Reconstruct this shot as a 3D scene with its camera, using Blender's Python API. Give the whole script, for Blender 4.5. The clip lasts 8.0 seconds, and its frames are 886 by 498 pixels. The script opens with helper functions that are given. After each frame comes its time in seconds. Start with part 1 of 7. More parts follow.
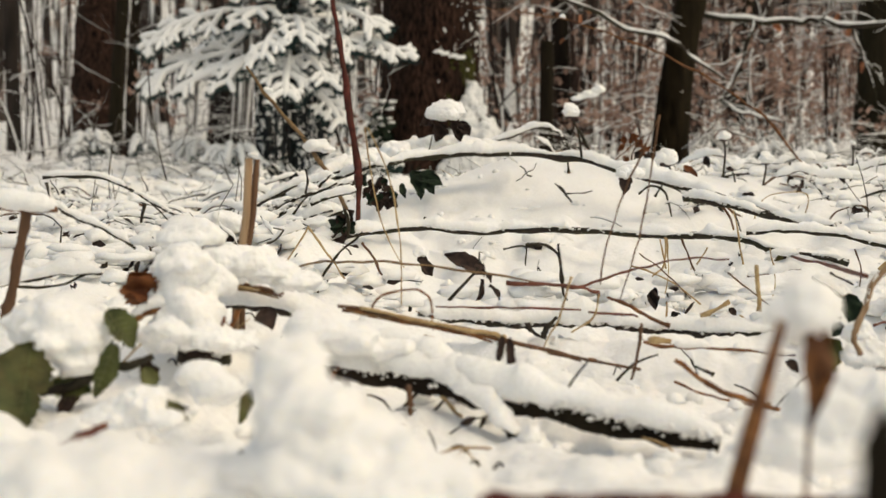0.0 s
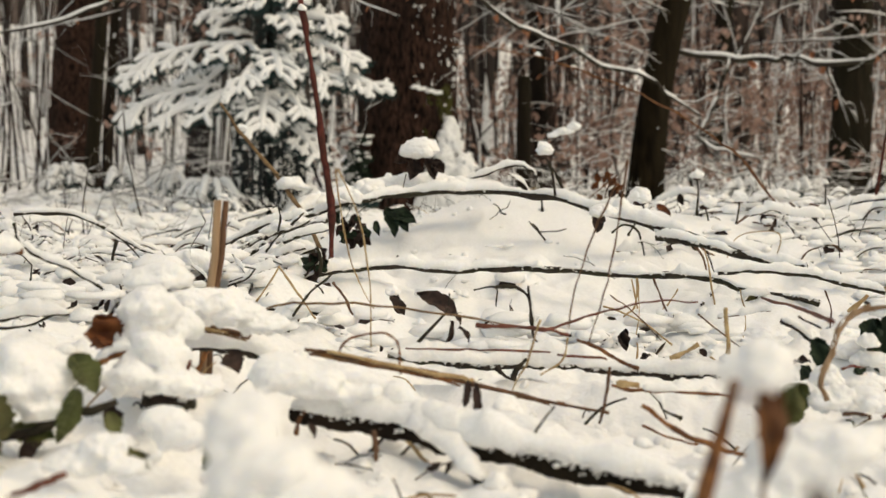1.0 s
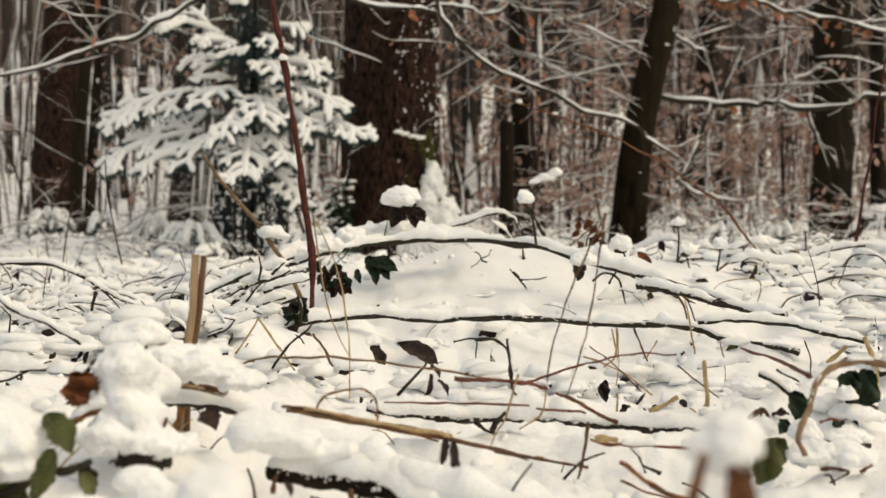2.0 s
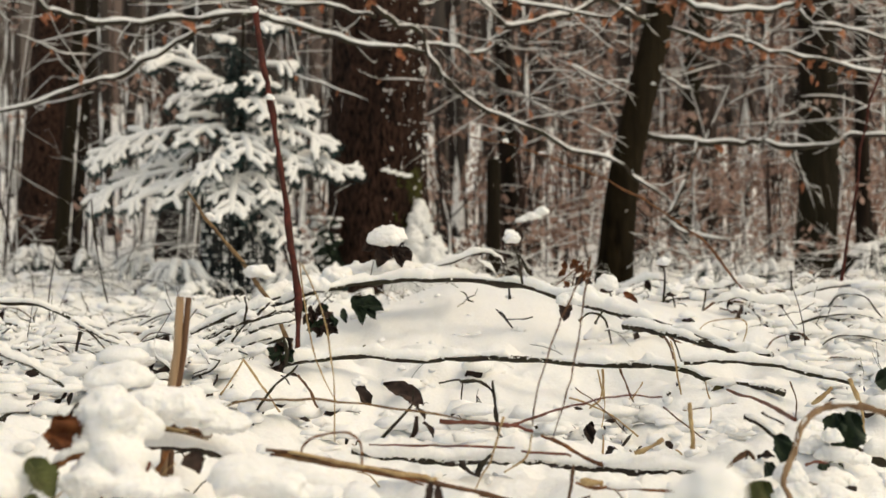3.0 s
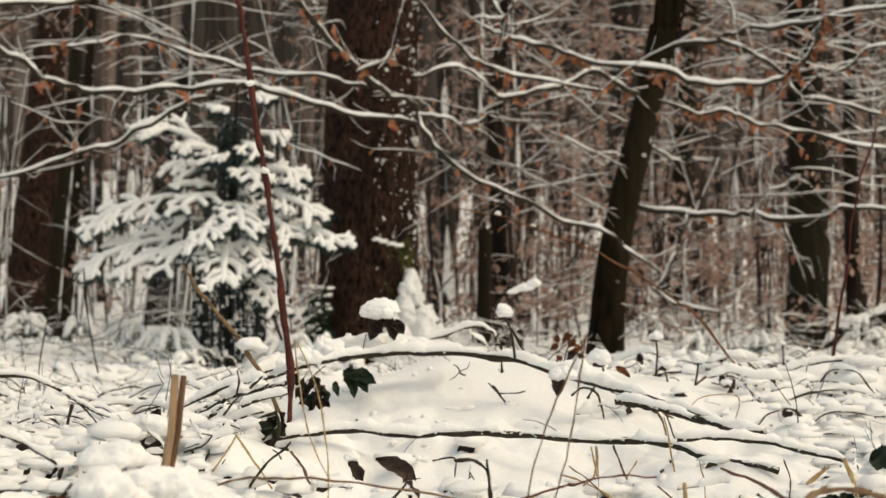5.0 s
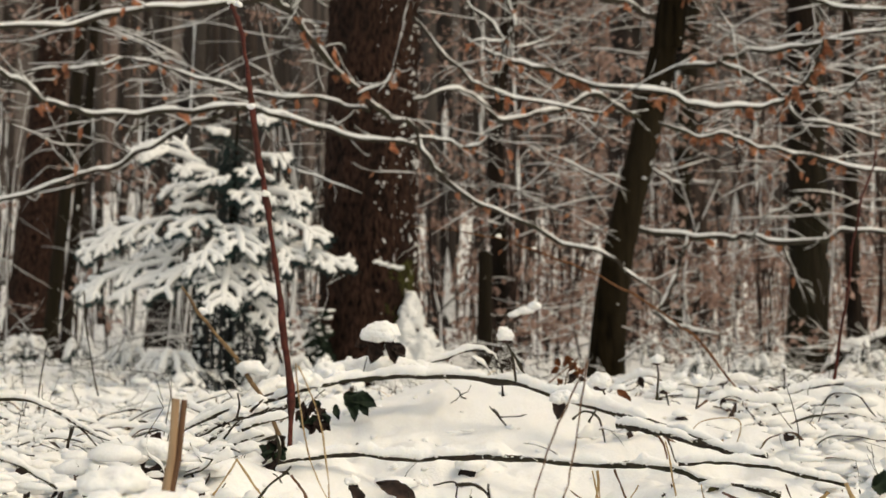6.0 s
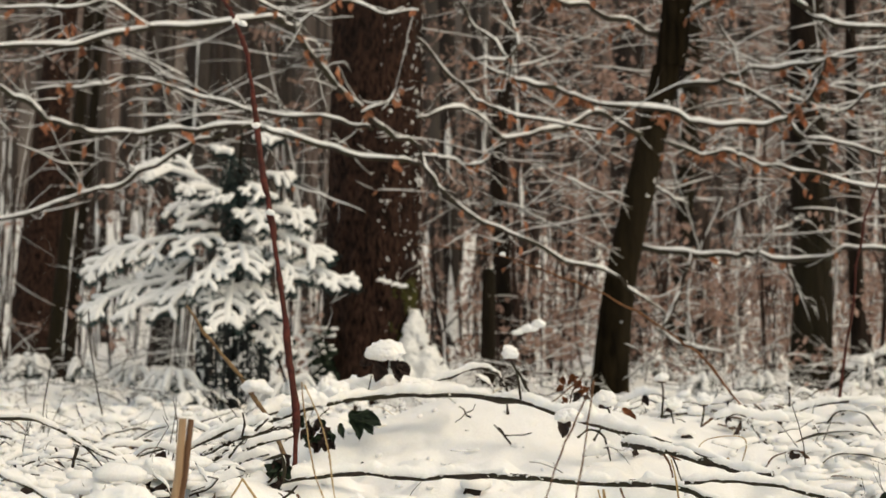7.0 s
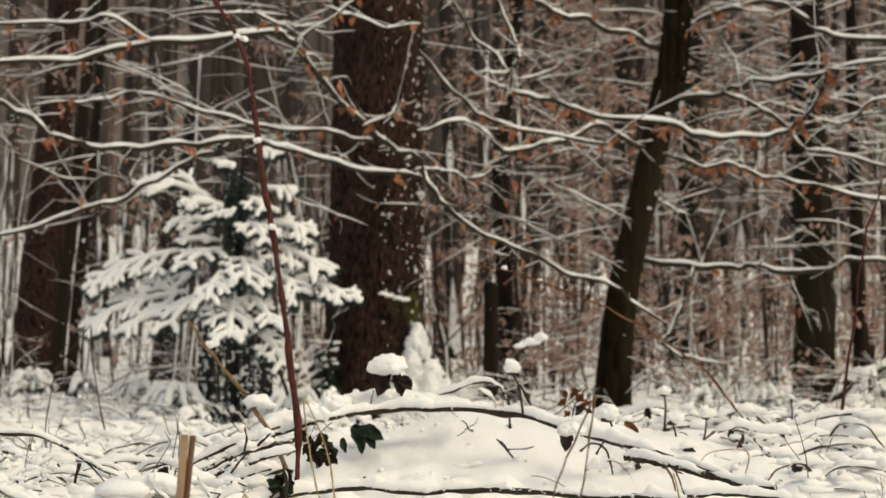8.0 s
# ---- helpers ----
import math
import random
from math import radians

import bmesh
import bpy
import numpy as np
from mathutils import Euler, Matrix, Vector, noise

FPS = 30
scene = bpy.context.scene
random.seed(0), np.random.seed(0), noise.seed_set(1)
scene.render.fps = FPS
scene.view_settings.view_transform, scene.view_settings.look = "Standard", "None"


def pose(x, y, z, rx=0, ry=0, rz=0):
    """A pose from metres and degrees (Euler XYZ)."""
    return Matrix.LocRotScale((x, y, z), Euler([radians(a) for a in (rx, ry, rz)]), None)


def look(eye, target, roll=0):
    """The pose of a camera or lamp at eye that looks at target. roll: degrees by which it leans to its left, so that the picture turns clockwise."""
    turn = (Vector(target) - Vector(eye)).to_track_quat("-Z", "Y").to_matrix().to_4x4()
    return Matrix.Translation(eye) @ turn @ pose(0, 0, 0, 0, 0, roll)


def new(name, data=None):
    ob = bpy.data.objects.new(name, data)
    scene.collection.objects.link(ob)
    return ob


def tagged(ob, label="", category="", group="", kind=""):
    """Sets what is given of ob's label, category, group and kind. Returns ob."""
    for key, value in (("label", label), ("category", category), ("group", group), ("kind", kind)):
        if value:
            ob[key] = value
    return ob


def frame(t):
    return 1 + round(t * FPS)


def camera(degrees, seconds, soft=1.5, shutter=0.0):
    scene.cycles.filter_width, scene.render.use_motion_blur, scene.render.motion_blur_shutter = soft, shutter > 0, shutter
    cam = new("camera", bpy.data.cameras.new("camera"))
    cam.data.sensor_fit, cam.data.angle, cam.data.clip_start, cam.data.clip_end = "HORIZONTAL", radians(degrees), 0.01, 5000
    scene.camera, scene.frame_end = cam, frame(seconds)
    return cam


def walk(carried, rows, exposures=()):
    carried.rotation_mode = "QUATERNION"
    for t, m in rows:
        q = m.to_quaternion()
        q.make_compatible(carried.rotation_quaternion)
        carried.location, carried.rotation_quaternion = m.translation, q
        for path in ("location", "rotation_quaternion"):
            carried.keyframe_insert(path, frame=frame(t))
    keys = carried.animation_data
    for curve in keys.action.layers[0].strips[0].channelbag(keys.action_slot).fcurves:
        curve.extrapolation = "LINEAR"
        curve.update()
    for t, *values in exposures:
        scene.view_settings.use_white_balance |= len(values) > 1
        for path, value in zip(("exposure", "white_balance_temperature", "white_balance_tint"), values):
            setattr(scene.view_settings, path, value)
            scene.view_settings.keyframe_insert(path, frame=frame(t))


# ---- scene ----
cam = camera(34.6, 8.0)
cam.data.dof.use_dof, cam.data.dof.focus_distance, cam.data.dof.aperture_fstop = True, 1.8, 10.0
PATH = [
    (0, (-0.008, -0.055, 0.325), (-0.1, 1.934, 0.138), -0.7),
    (0.5, (-0.004, -0.054, 0.329), (-0.08, 1.938, 0.168), -0.5),
    (1, (0.0, -0.053, 0.333), (-0.061, 1.941, 0.192), -0.4),
    (1.5, (0.003, -0.053, 0.339), (-0.046, 1.943, 0.228), -0.4),
    (3, (0.007, -0.053, 0.348), (-0.013, 1.947, 0.318), -0.4),
    (3.5, (0.006, -0.053, 0.35), (-0.007, 1.947, 0.346), -0.2),
    (4, (0.005, -0.055, 0.352), (-0.005, 1.945, 0.371), -0.2),
    (4.5, (0.003, -0.057, 0.356), (-0.004, 1.942, 0.4), -0.1),
    (6, (0.001, -0.056, 0.36), (-0.005, 1.941, 0.456), -0.0),
    (6.5, (-0.001, -0.056, 0.361), (-0.008, 1.941, 0.471), -0.0),
    (7, (-0.002, -0.057, 0.361), (-0.012, 1.939, 0.482), -0.1),
    (7.5, (-0.002, -0.055, 0.362), (-0.015, 1.94, 0.495), -0.0),
    (8, (-0.001, -0.059, 0.363), (-0.014, 1.936, 0.502), -0.3),
]
walk(cam, [(t, look(eye, target, roll)) for t, eye, target, roll in PATH],
     [(0.0, -0.07, 8400, 2.5), (4.5, 0.03, 8450, 2.5), (8.0, 0.03, 8450, 2.5)])

# ---- world and sun: a bright overcast winter day ----
SUN_HEIGHT, SUN_TURN = 58.0, 110.0
world = bpy.data.worlds.new("winter_sky")
scene.world = world
world.use_nodes = True
wn = world.node_tree.nodes
sky = wn.new("ShaderNodeTexSky")
sky.sky_type, sky.sun_disc = "NISHITA", False
sky.sun_elevation, sky.sun_rotation = radians(SUN_HEIGHT), radians(SUN_TURN)
sky.dust_density, sky.air_density = 4.0, 1.0
wn["Background"].inputs["Strength"].default_value = 0.15
world.node_tree.links.new(sky.outputs["Color"], wn["Background"].inputs["Color"])
sun_data = bpy.data.lights.new("sun", "SUN")
sun_data.energy, sun_data.angle, sun_data.color = 0.5, radians(170), (1.0, 0.98, 0.95)
sun = new("sun", sun_data)
sun.matrix_world = look((3 * math.sin(radians(SUN_TURN)), 3 * math.cos(radians(SUN_TURN)), 3 * math.tan(radians(SUN_HEIGHT))), (0, 0, 0))


# ---- materials ----
def mat(name, dark, light, scale=20.0, rough=0.8, bump=0.3, stretch=(1, 1, 1), depth=0.01, third=None, third_scale=3.0,
        third_amount=0.5, random=0.0, spec=0.3, trans=0.0, sss=0.0, detail=8.0):
    m = bpy.data.materials.new(name)
    m.use_nodes = True
    n, links = m.node_tree.nodes, m.node_tree.links
    b = n["Principled BSDF"]
    b.inputs["Roughness"].default_value = rough
    b.inputs["Specular IOR Level"].default_value = spec
    if sss:
        b.inputs["Subsurface Weight"].default_value = sss
        b.inputs["Subsurface Radius"].default_value = (0.012, 0.013, 0.015)
        b.inputs["Subsurface Scale"].default_value = 0.5
    co = n.new("ShaderNodeTexCoord")
    mp = n.new("ShaderNodeMapping")
    mp.inputs["Scale"].default_value = stretch
    links.new(co.outputs["Object"], mp.inputs["Vector"])

    def noise_at(s, d):
        t = n.new("ShaderNodeTexNoise")
        t.inputs["Scale"].default_value, t.inputs["Detail"].default_value = s, d
        links.new(mp.outputs["Vector"], t.inputs["Vector"])
        return t

    def mixed(fac, a, c, mode="MIX"):
        x = n.new("ShaderNodeMix")
        x.data_type, x.blend_type = "RGBA", mode
        for key, value in ((0, fac), (6, a), (7, c)):
            if hasattr(value, "is_linked"):
                links.new(value, x.inputs[key])
            else:
                x.inputs[key].default_value = value if key == 0 else (*value, 1)
        return x.outputs[2]

    def ramped(out, lo, hi):
        r = n.new("ShaderNodeMapRange")
        r.inputs["From Min"].default_value, r.inputs["From Max"].default_value = lo, hi
        links.new(out, r.inputs["Value"])
        return r.outputs["Result"]

    fine = noise_at(scale, detail)
    col = mixed(ramped(fine.outputs["Fac"], 0.33, 0.67), dark, light)
    if third:
        wide = noise_at(third_scale, 5.0)
        w = n.new("ShaderNodeMath")
        w.operation = "MULTIPLY"
        w.inputs[1].default_value = third_amount
        links.new(ramped(wide.outputs["Fac"], 0.42, 0.62), w.inputs[0])
        col = mixed(w.outputs[0], col, third)
    if random:
        for source in (n.new("ShaderNodeObjectInfo").outputs["Random"], n.new("ShaderNodeNewGeometry").outputs["Random Per Island"]):
            v = n.new("ShaderNodeMapRange")
            v.inputs["To Min"].default_value, v.inputs["To Max"].default_value = 1 - random, 1 + random
            links.new(source, v.inputs["Value"])
            h = n.new("ShaderNodeHueSaturation")
            links.new(v.outputs["Result"], h.inputs["Value"])
            links.new(col, h.inputs["Color"])
            col = h.outputs["Color"]
    links.new(col, b.inputs["Base Color"])
    if bump:
        bp = n.new("ShaderNodeBump")
        bp.inputs["Strength"].default_value, bp.inputs["Distance"].default_value = bump, depth
        links.new(fine.outputs["Fac"], bp.inputs["Height"])
        links.new(bp.outputs["Normal"], b.inputs["Normal"])
    if trans:
        t = n.new("ShaderNodeBsdfTranslucent")
        links.new(col, t.inputs["Color"])
        x = n.new("ShaderNodeMixShader")
        x.inputs[0].default_value = trans
        links.new(b.outputs[0], x.inputs[1])
        links.new(t.outputs[0], x.inputs[2])
        links.new(x.outputs[0], n["Material Output"].inputs["Surface"])
    return m


SNOW = mat("fresh_snow", (0.89, 0.89, 0.885), (0.95, 0.95, 0.945), 320, 0.85, 0.35, depth=0.003, sss=0.5, spec=0.2, detail=6)
SNOW_GROUND = mat("snow_cover", (0.88, 0.88, 0.875), (0.95, 0.95, 0.945), 220, 0.85, 0.4, depth=0.004, sss=0.4, third=(0.87, 0.87, 0.865), third_scale=6, spec=0.2)
SNOW_FAR = mat("snow_on_twigs", (0.86, 0.86, 0.855), (0.94, 0.94, 0.935), 60, 0.9, 0.2, depth=0.01, spec=0.1, detail=3)
SNOW_SPRUCE = mat("snow_on_needles", (0.90, 0.90, 0.895), (0.96, 0.96, 0.955), 90, 0.9, 0.25, depth=0.006, spec=0.1, detail=3)
BARK_DARK = mat("dark_damp_bark", (0.007, 0.005, 0.004), (0.026, 0.017, 0.012), 26, 0.9, 1.0, (1, 1, 0.16), 0.03, (0.02, 0.018, 0.009), 2.2, 0.6, spec=0.1)
BARK_RED = mat("red_brown_bark", (0.003, 0.002, 0.0015), (0.088, 0.045, 0.032), 70, 0.9, 1.0, (1, 1, 0.35), 0.05, (0.014, 0.009, 0.007), 9.0, 0.6, spec=0.1)
BARK_BEECH = mat("smooth_olive_bark", (0.003, 0.002, 0.001), (0.020, 0.014, 0.007), 30, 0.95, 1.0, (1, 1, 0.22), 0.02, (0.030, 0.023, 0.014), 2.2, 0.7, spec=0.05)
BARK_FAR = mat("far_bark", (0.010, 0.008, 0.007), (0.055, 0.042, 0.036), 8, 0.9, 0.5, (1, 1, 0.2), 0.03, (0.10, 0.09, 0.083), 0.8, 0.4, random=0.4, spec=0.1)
TWIG_DARK = mat("dark_twig", (0.012, 0.009, 0.007), (0.05, 0.036, 0.026), 120, 0.8, 0.8, depth=0.002, third=(0.03, 0.032, 0.012), third_scale=25, third_amount=0.6)
TWIG_FAR = mat("thin_brown_twig", (0.014, 0.009, 0.007), (0.07, 0.045, 0.037), 30, 0.9, 0.0, random=0.4, spec=0.1)
STEM_RED = mat("red_bramble_stem", (0.045, 0.010, 0.009), (0.12, 0.028, 0.021), 90, 0.6, 0.4, depth=0.001, third=(0.05, 0.018, 0.012), third_scale=24, third_amount=0.7, spec=0.15)
STEM_RUSSET = mat("russet_thin_stem", (0.10, 0.028, 0.018), (0.24, 0.08, 0.05), 120, 0.6, 0.3, depth=0.001, third=(0.07, 0.03, 0.02), third_scale=30, third_amount=0.6)
STEM_ORANGE = mat("orange_dry_stem", (0.10, 0.034, 0.012), (0.32, 0.135, 0.046), 160, 0.7, 1.0, depth=0.0015, third=(0.09, 0.038, 0.018), third_scale=42, third_amount=0.9)
STEM_TAN = mat("tan_dry_stem", (0.14, 0.08, 0.038), (0.30, 0.19, 0.095), 140, 0.65, 0.5, depth=0.001, third=(0.06, 0.03, 0.016), third_scale=30, third_amount=0.6)
STRAW = mat("pale_straw", (0.34, 0.22, 0.10), (0.56, 0.42, 0.23), 140, 0.65, 0.4, depth=0.001, third=(0.22, 0.12, 0.05), third_scale=30, third_amount=0.5)
WOOD_CUT = mat("split_dry_stalk", (0.16, 0.09, 0.048), (0.42, 0.28, 0.17), 90, 0.7, 0.6, (1, 1, 0.06), 0.002, (0.10, 0.05, 0.025), 40, 0.5)
STALK_DARK = mat("dark_dry_stalk", (0.06, 0.03, 0.017), (0.16, 0.08, 0.042), 90, 0.7, 0.6, (1, 1, 0.08), 0.002)
LEAF_GREEN = mat("green_bramble_leaf", (0.05, 0.062, 0.020), (0.15, 0.165, 0.055), 55, 0.5, 0.6, depth=0.003, third=(0.13, 0.085, 0.035), third_scale=40, third_amount=0.45, trans=0.15)
LEAF_VEIN = mat("pale_leaf_vein", (0.10, 0.11, 0.04), (0.17, 0.18, 0.07), 90, 0.5)
LEAF_IVY = mat("dark_evergreen_leaf", (0.007, 0.015, 0.008), (0.026, 0.046, 0.022), 90, 0.6, 0.7, depth=0.002, trans=0.05)
LEAF_DEAD = mat("withered_dark_leaf", (0.016, 0.010, 0.008), (0.06, 0.034, 0.026), 90, 0.7, 0.7, depth=0.003, random=0.25, trans=0.05)
LEAF_RUST = mat("rust_brown_leaf", (0.12, 0.035, 0.013), (0.30, 0.105, 0.035), 80, 0.7, 0.6, depth=0.003, third=(0.06, 0.022, 0.012), third_scale=35, third_amount=0.7, trans=0.2)
LEAF_BEECH = mat("dry_beech_leaf", (0.30, 0.10, 0.05), (0.58, 0.27, 0.15), 30, 0.7, 0.2, random=0.35, trans=0.3)
LEAF_FAR = mat("far_dry_leaves", (0.24, 0.145, 0.12), (0.52, 0.35, 0.29), 9, 0.9, 0.0, random=0.4, trans=0.25)
NEEDLE = mat("blue_green_needles", (0.006, 0.019, 0.019), (0.024, 0.056, 0.052), 80, 0.6, 0.0, random=0.3)
MOSS = mat("green_moss", (0.014, 0.016, 0.004), (0.085, 0.08, 0.018), 70, 0.95, 1.0, depth=0.015)
NET = mat("black_netting", (0.008, 0.010, 0.010), (0.03, 0.034, 0.034), 40, 0.7, 0.2)


# ---- shape helpers ----
rng = np.random.default_rng(11)


def hash2(ix, iy, seed):
    h = (ix.astype(np.int64) * 374761393 + iy.astype(np.int64) * 668265263 + seed * 974711) & 0xFFFFFFFF
    h = ((h ^ (h >> 13)) * 1274126177) & 0xFFFFFFFF
    return ((h ^ (h >> 16)) & 0xFFFFFF) / 0xFFFFFF


def vnoise(x, y, seed=0):
    """Smooth value noise from -1 to 1."""
    x, y = np.asarray(x, float), np.asarray(y, float)
    ix, iy = np.floor(x), np.floor(y)
    fx, fy = x - ix, y - iy
    fx, fy = fx * fx * (3 - 2 * fx), fy * fy * (3 - 2 * fy)
    a, b = hash2(ix, iy, seed), hash2(ix + 1, iy, seed)
    c, d = hash2(ix, iy + 1, seed), hash2(ix + 1, iy + 1, seed)
    return 2 * (a + (b - a) * fx + (c - a) * fy + (a - b - c + d) * fx * fy) - 1


def noise3(p, seed=0):
    """Smooth value noise from -1 to 1 at points (..., 3)."""
    p = np.asarray(p, float)
    i = np.floor(p)
    f = p - i
    f = f * f * (3 - 2 * f)
    out = 0.0
    for dx in (0, 1):
        for dy in (0, 1):
            for dz in (0, 1):
                w = (f[..., 0] if dx else 1 - f[..., 0]) * (f[..., 1] if dy else 1 - f[..., 1]) * (f[..., 2] if dz else 1 - f[..., 2])
                out = out + w * hash2(i[..., 0] + dx + 57 * (i[..., 2] + dz), i[..., 1] + dy + 131 * (i[..., 2] + dz), seed)
    return 2 * out - 1


def pillows(x, y, seed=0):
    """Rounded cushions, 0 to 1, one in each unit cell."""
    x, y = np.asarray(x, float), np.asarray(y, float)
    best = np.zeros_like(x)
    ix, iy = np.floor(x), np.floor(y)
    for dx in (-1, 0, 1):
        for dy in (-1, 0, 1):
            cx, cy = ix + dx, iy + dy
            px, py = cx + hash2(cx, cy, seed), cy + hash2(cx, cy, seed + 7)
            size = 0.55 + 0.6 * hash2(cx, cy, seed + 13)
            d2 = ((x - px) ** 2 + (y - py) ** 2) / size**2
            best = best + np.clip(1 - d2 / 1.3, 0, 1) ** 2 * size
    return 0.85 * best


def step(lo, hi, v):
    u = np.clip((np.asarray(v, float) - lo) / (hi - lo), 0, 1)
    return u * u * (3 - 2 * u)


def smooth(points, n=6):
    """A soft curve through a few points (Catmull-Rom)."""
    p = np.array(points, float)
    if len(p) < 3:
        return p[0] + np.linspace(0, 1, n + 1)[:, None] * (p[-1] - p[0])
    q = np.vstack([2 * p[0] - p[1], p, 2 * p[-1] - p[-2]])
    out, u = [], np.linspace(0, 1, n, endpoint=False)[:, None]
    for i in range(len(p) - 1):
        a, b, c, d = q[i : i + 4]
        out.append(0.5 * (2 * b + (c - a) * u + (2 * a - 5 * b + 4 * c - d) * u**2 + (3 * b - a - 3 * c + d) * u**3))
    return np.vstack(out + [p[-1:]])


def wander(n, every=4, seed=None):
    """Smooth random values from -1 to 1 along a line of n."""
    g = rng if seed is None else np.random.default_rng(seed)
    k = max(2, n // every + 2)
    return np.interp(np.linspace(0, k - 1, n), np.arange(k), g.uniform(-1, 1, k))


def snow_runs(points, radii, width, height, sides=8, gaps=0.0, lumps=0.35, grain=0.0, cling=0.12):
    """The unbroken stretches of a ridge of snow along a branch, as rings of vertices."""
    p = np.asarray(points, float)
    r = np.interp(np.linspace(0, 1, len(p)), np.linspace(0, 1, len(np.atleast_1d(radii))), np.atleast_1d(radii))
    if grain:
        # fine rings, so that the crumbs show
        d = np.r_[0, np.cumsum(np.linalg.norm(np.diff(p, axis=0), axis=1))]
        m = int(np.clip(d[-1] / max(0.0022, height * 0.16), len(p), 420))
        u = np.linspace(0, d[-1], m)
        p, r = np.stack([np.interp(u, d, p[:, i]) for i in range(3)], 1), np.interp(u, d, r)
    n = len(p)
    t = np.gradient(p, axis=0)
    t /= np.linalg.norm(t, axis=1)[:, None] + 1e-9
    flat = np.clip(1.25 - 1.1 * np.abs(t[:, 2]), cling, 1)
    side = np.cross(t, (0.12, 0, 1.0))
    side /= np.linalg.norm(side, axis=1)[:, None] + 1e-9
    up = np.cross(side, t)
    if grain:
        q = p / height
        k = (1 + lumps * 0.9 * noise3(q * 0.22) + lumps * 0.55 * noise3(q * 0.6, 3)) * flat
        if gaps:
            k *= np.clip((noise3(q * 0.25, 5) + 0.75 - gaps) * 3, 0, 1)
    else:
        k = np.clip(1 + lumps * (wander(n, 5) + 0.6 * wander(n, 2)), 0.1, 2) * flat
        if gaps:
            k *= np.clip((wander(n, 7) + 1 - gaps) * 3, 0.0, 1)
    ends = np.minimum(np.arange(n), np.arange(n)[::-1]) / max(2.0, 0.14 * n)
    k = np.clip(k * np.sqrt(np.clip(ends + 0.1, 0, 1)), 0, 2)
    a = np.linspace(0, 2 * np.pi, sides, endpoint=False)
    c, s = np.cos(a), np.sin(a)
    low = np.where(s < 0, 0.12, 1.0)
    w = (r + width)[:, None] * np.sqrt(k)[:, None] * np.ones((n, sides))
    h = height * k[:, None] * np.ones((n, sides))
    if grain:
        base = p[:, None] + (c * w)[..., None] * side[:, None] + (s * h)[..., None] * up[:, None]
        f1, f2 = 0.9 / height, 2.6 / height
        j = 0.22 * noise3(base * f1, 1) + 0.13 * noise3(base * f2, 2)
        w, h = w * (1 + j), h * (1 + j)
        low = low + np.where(s < 0, 0.5, 0) * np.abs(j) * 2.0
    rings = p[:, None] + (c * w)[..., None] * side[:, None]
    rings = rings + ((r * 0.62)[:, None] + s * low * h)[..., None] * up[:, None]
    on = k > 0.06
    runs, start = [], None
    for i in range(n + 1):
        if i < n and on[i]:
            start = i if start is None else start
        elif start is not None:
            if i - start > 2:
                runs.append(rings[start:i])
            start = None
    return runs


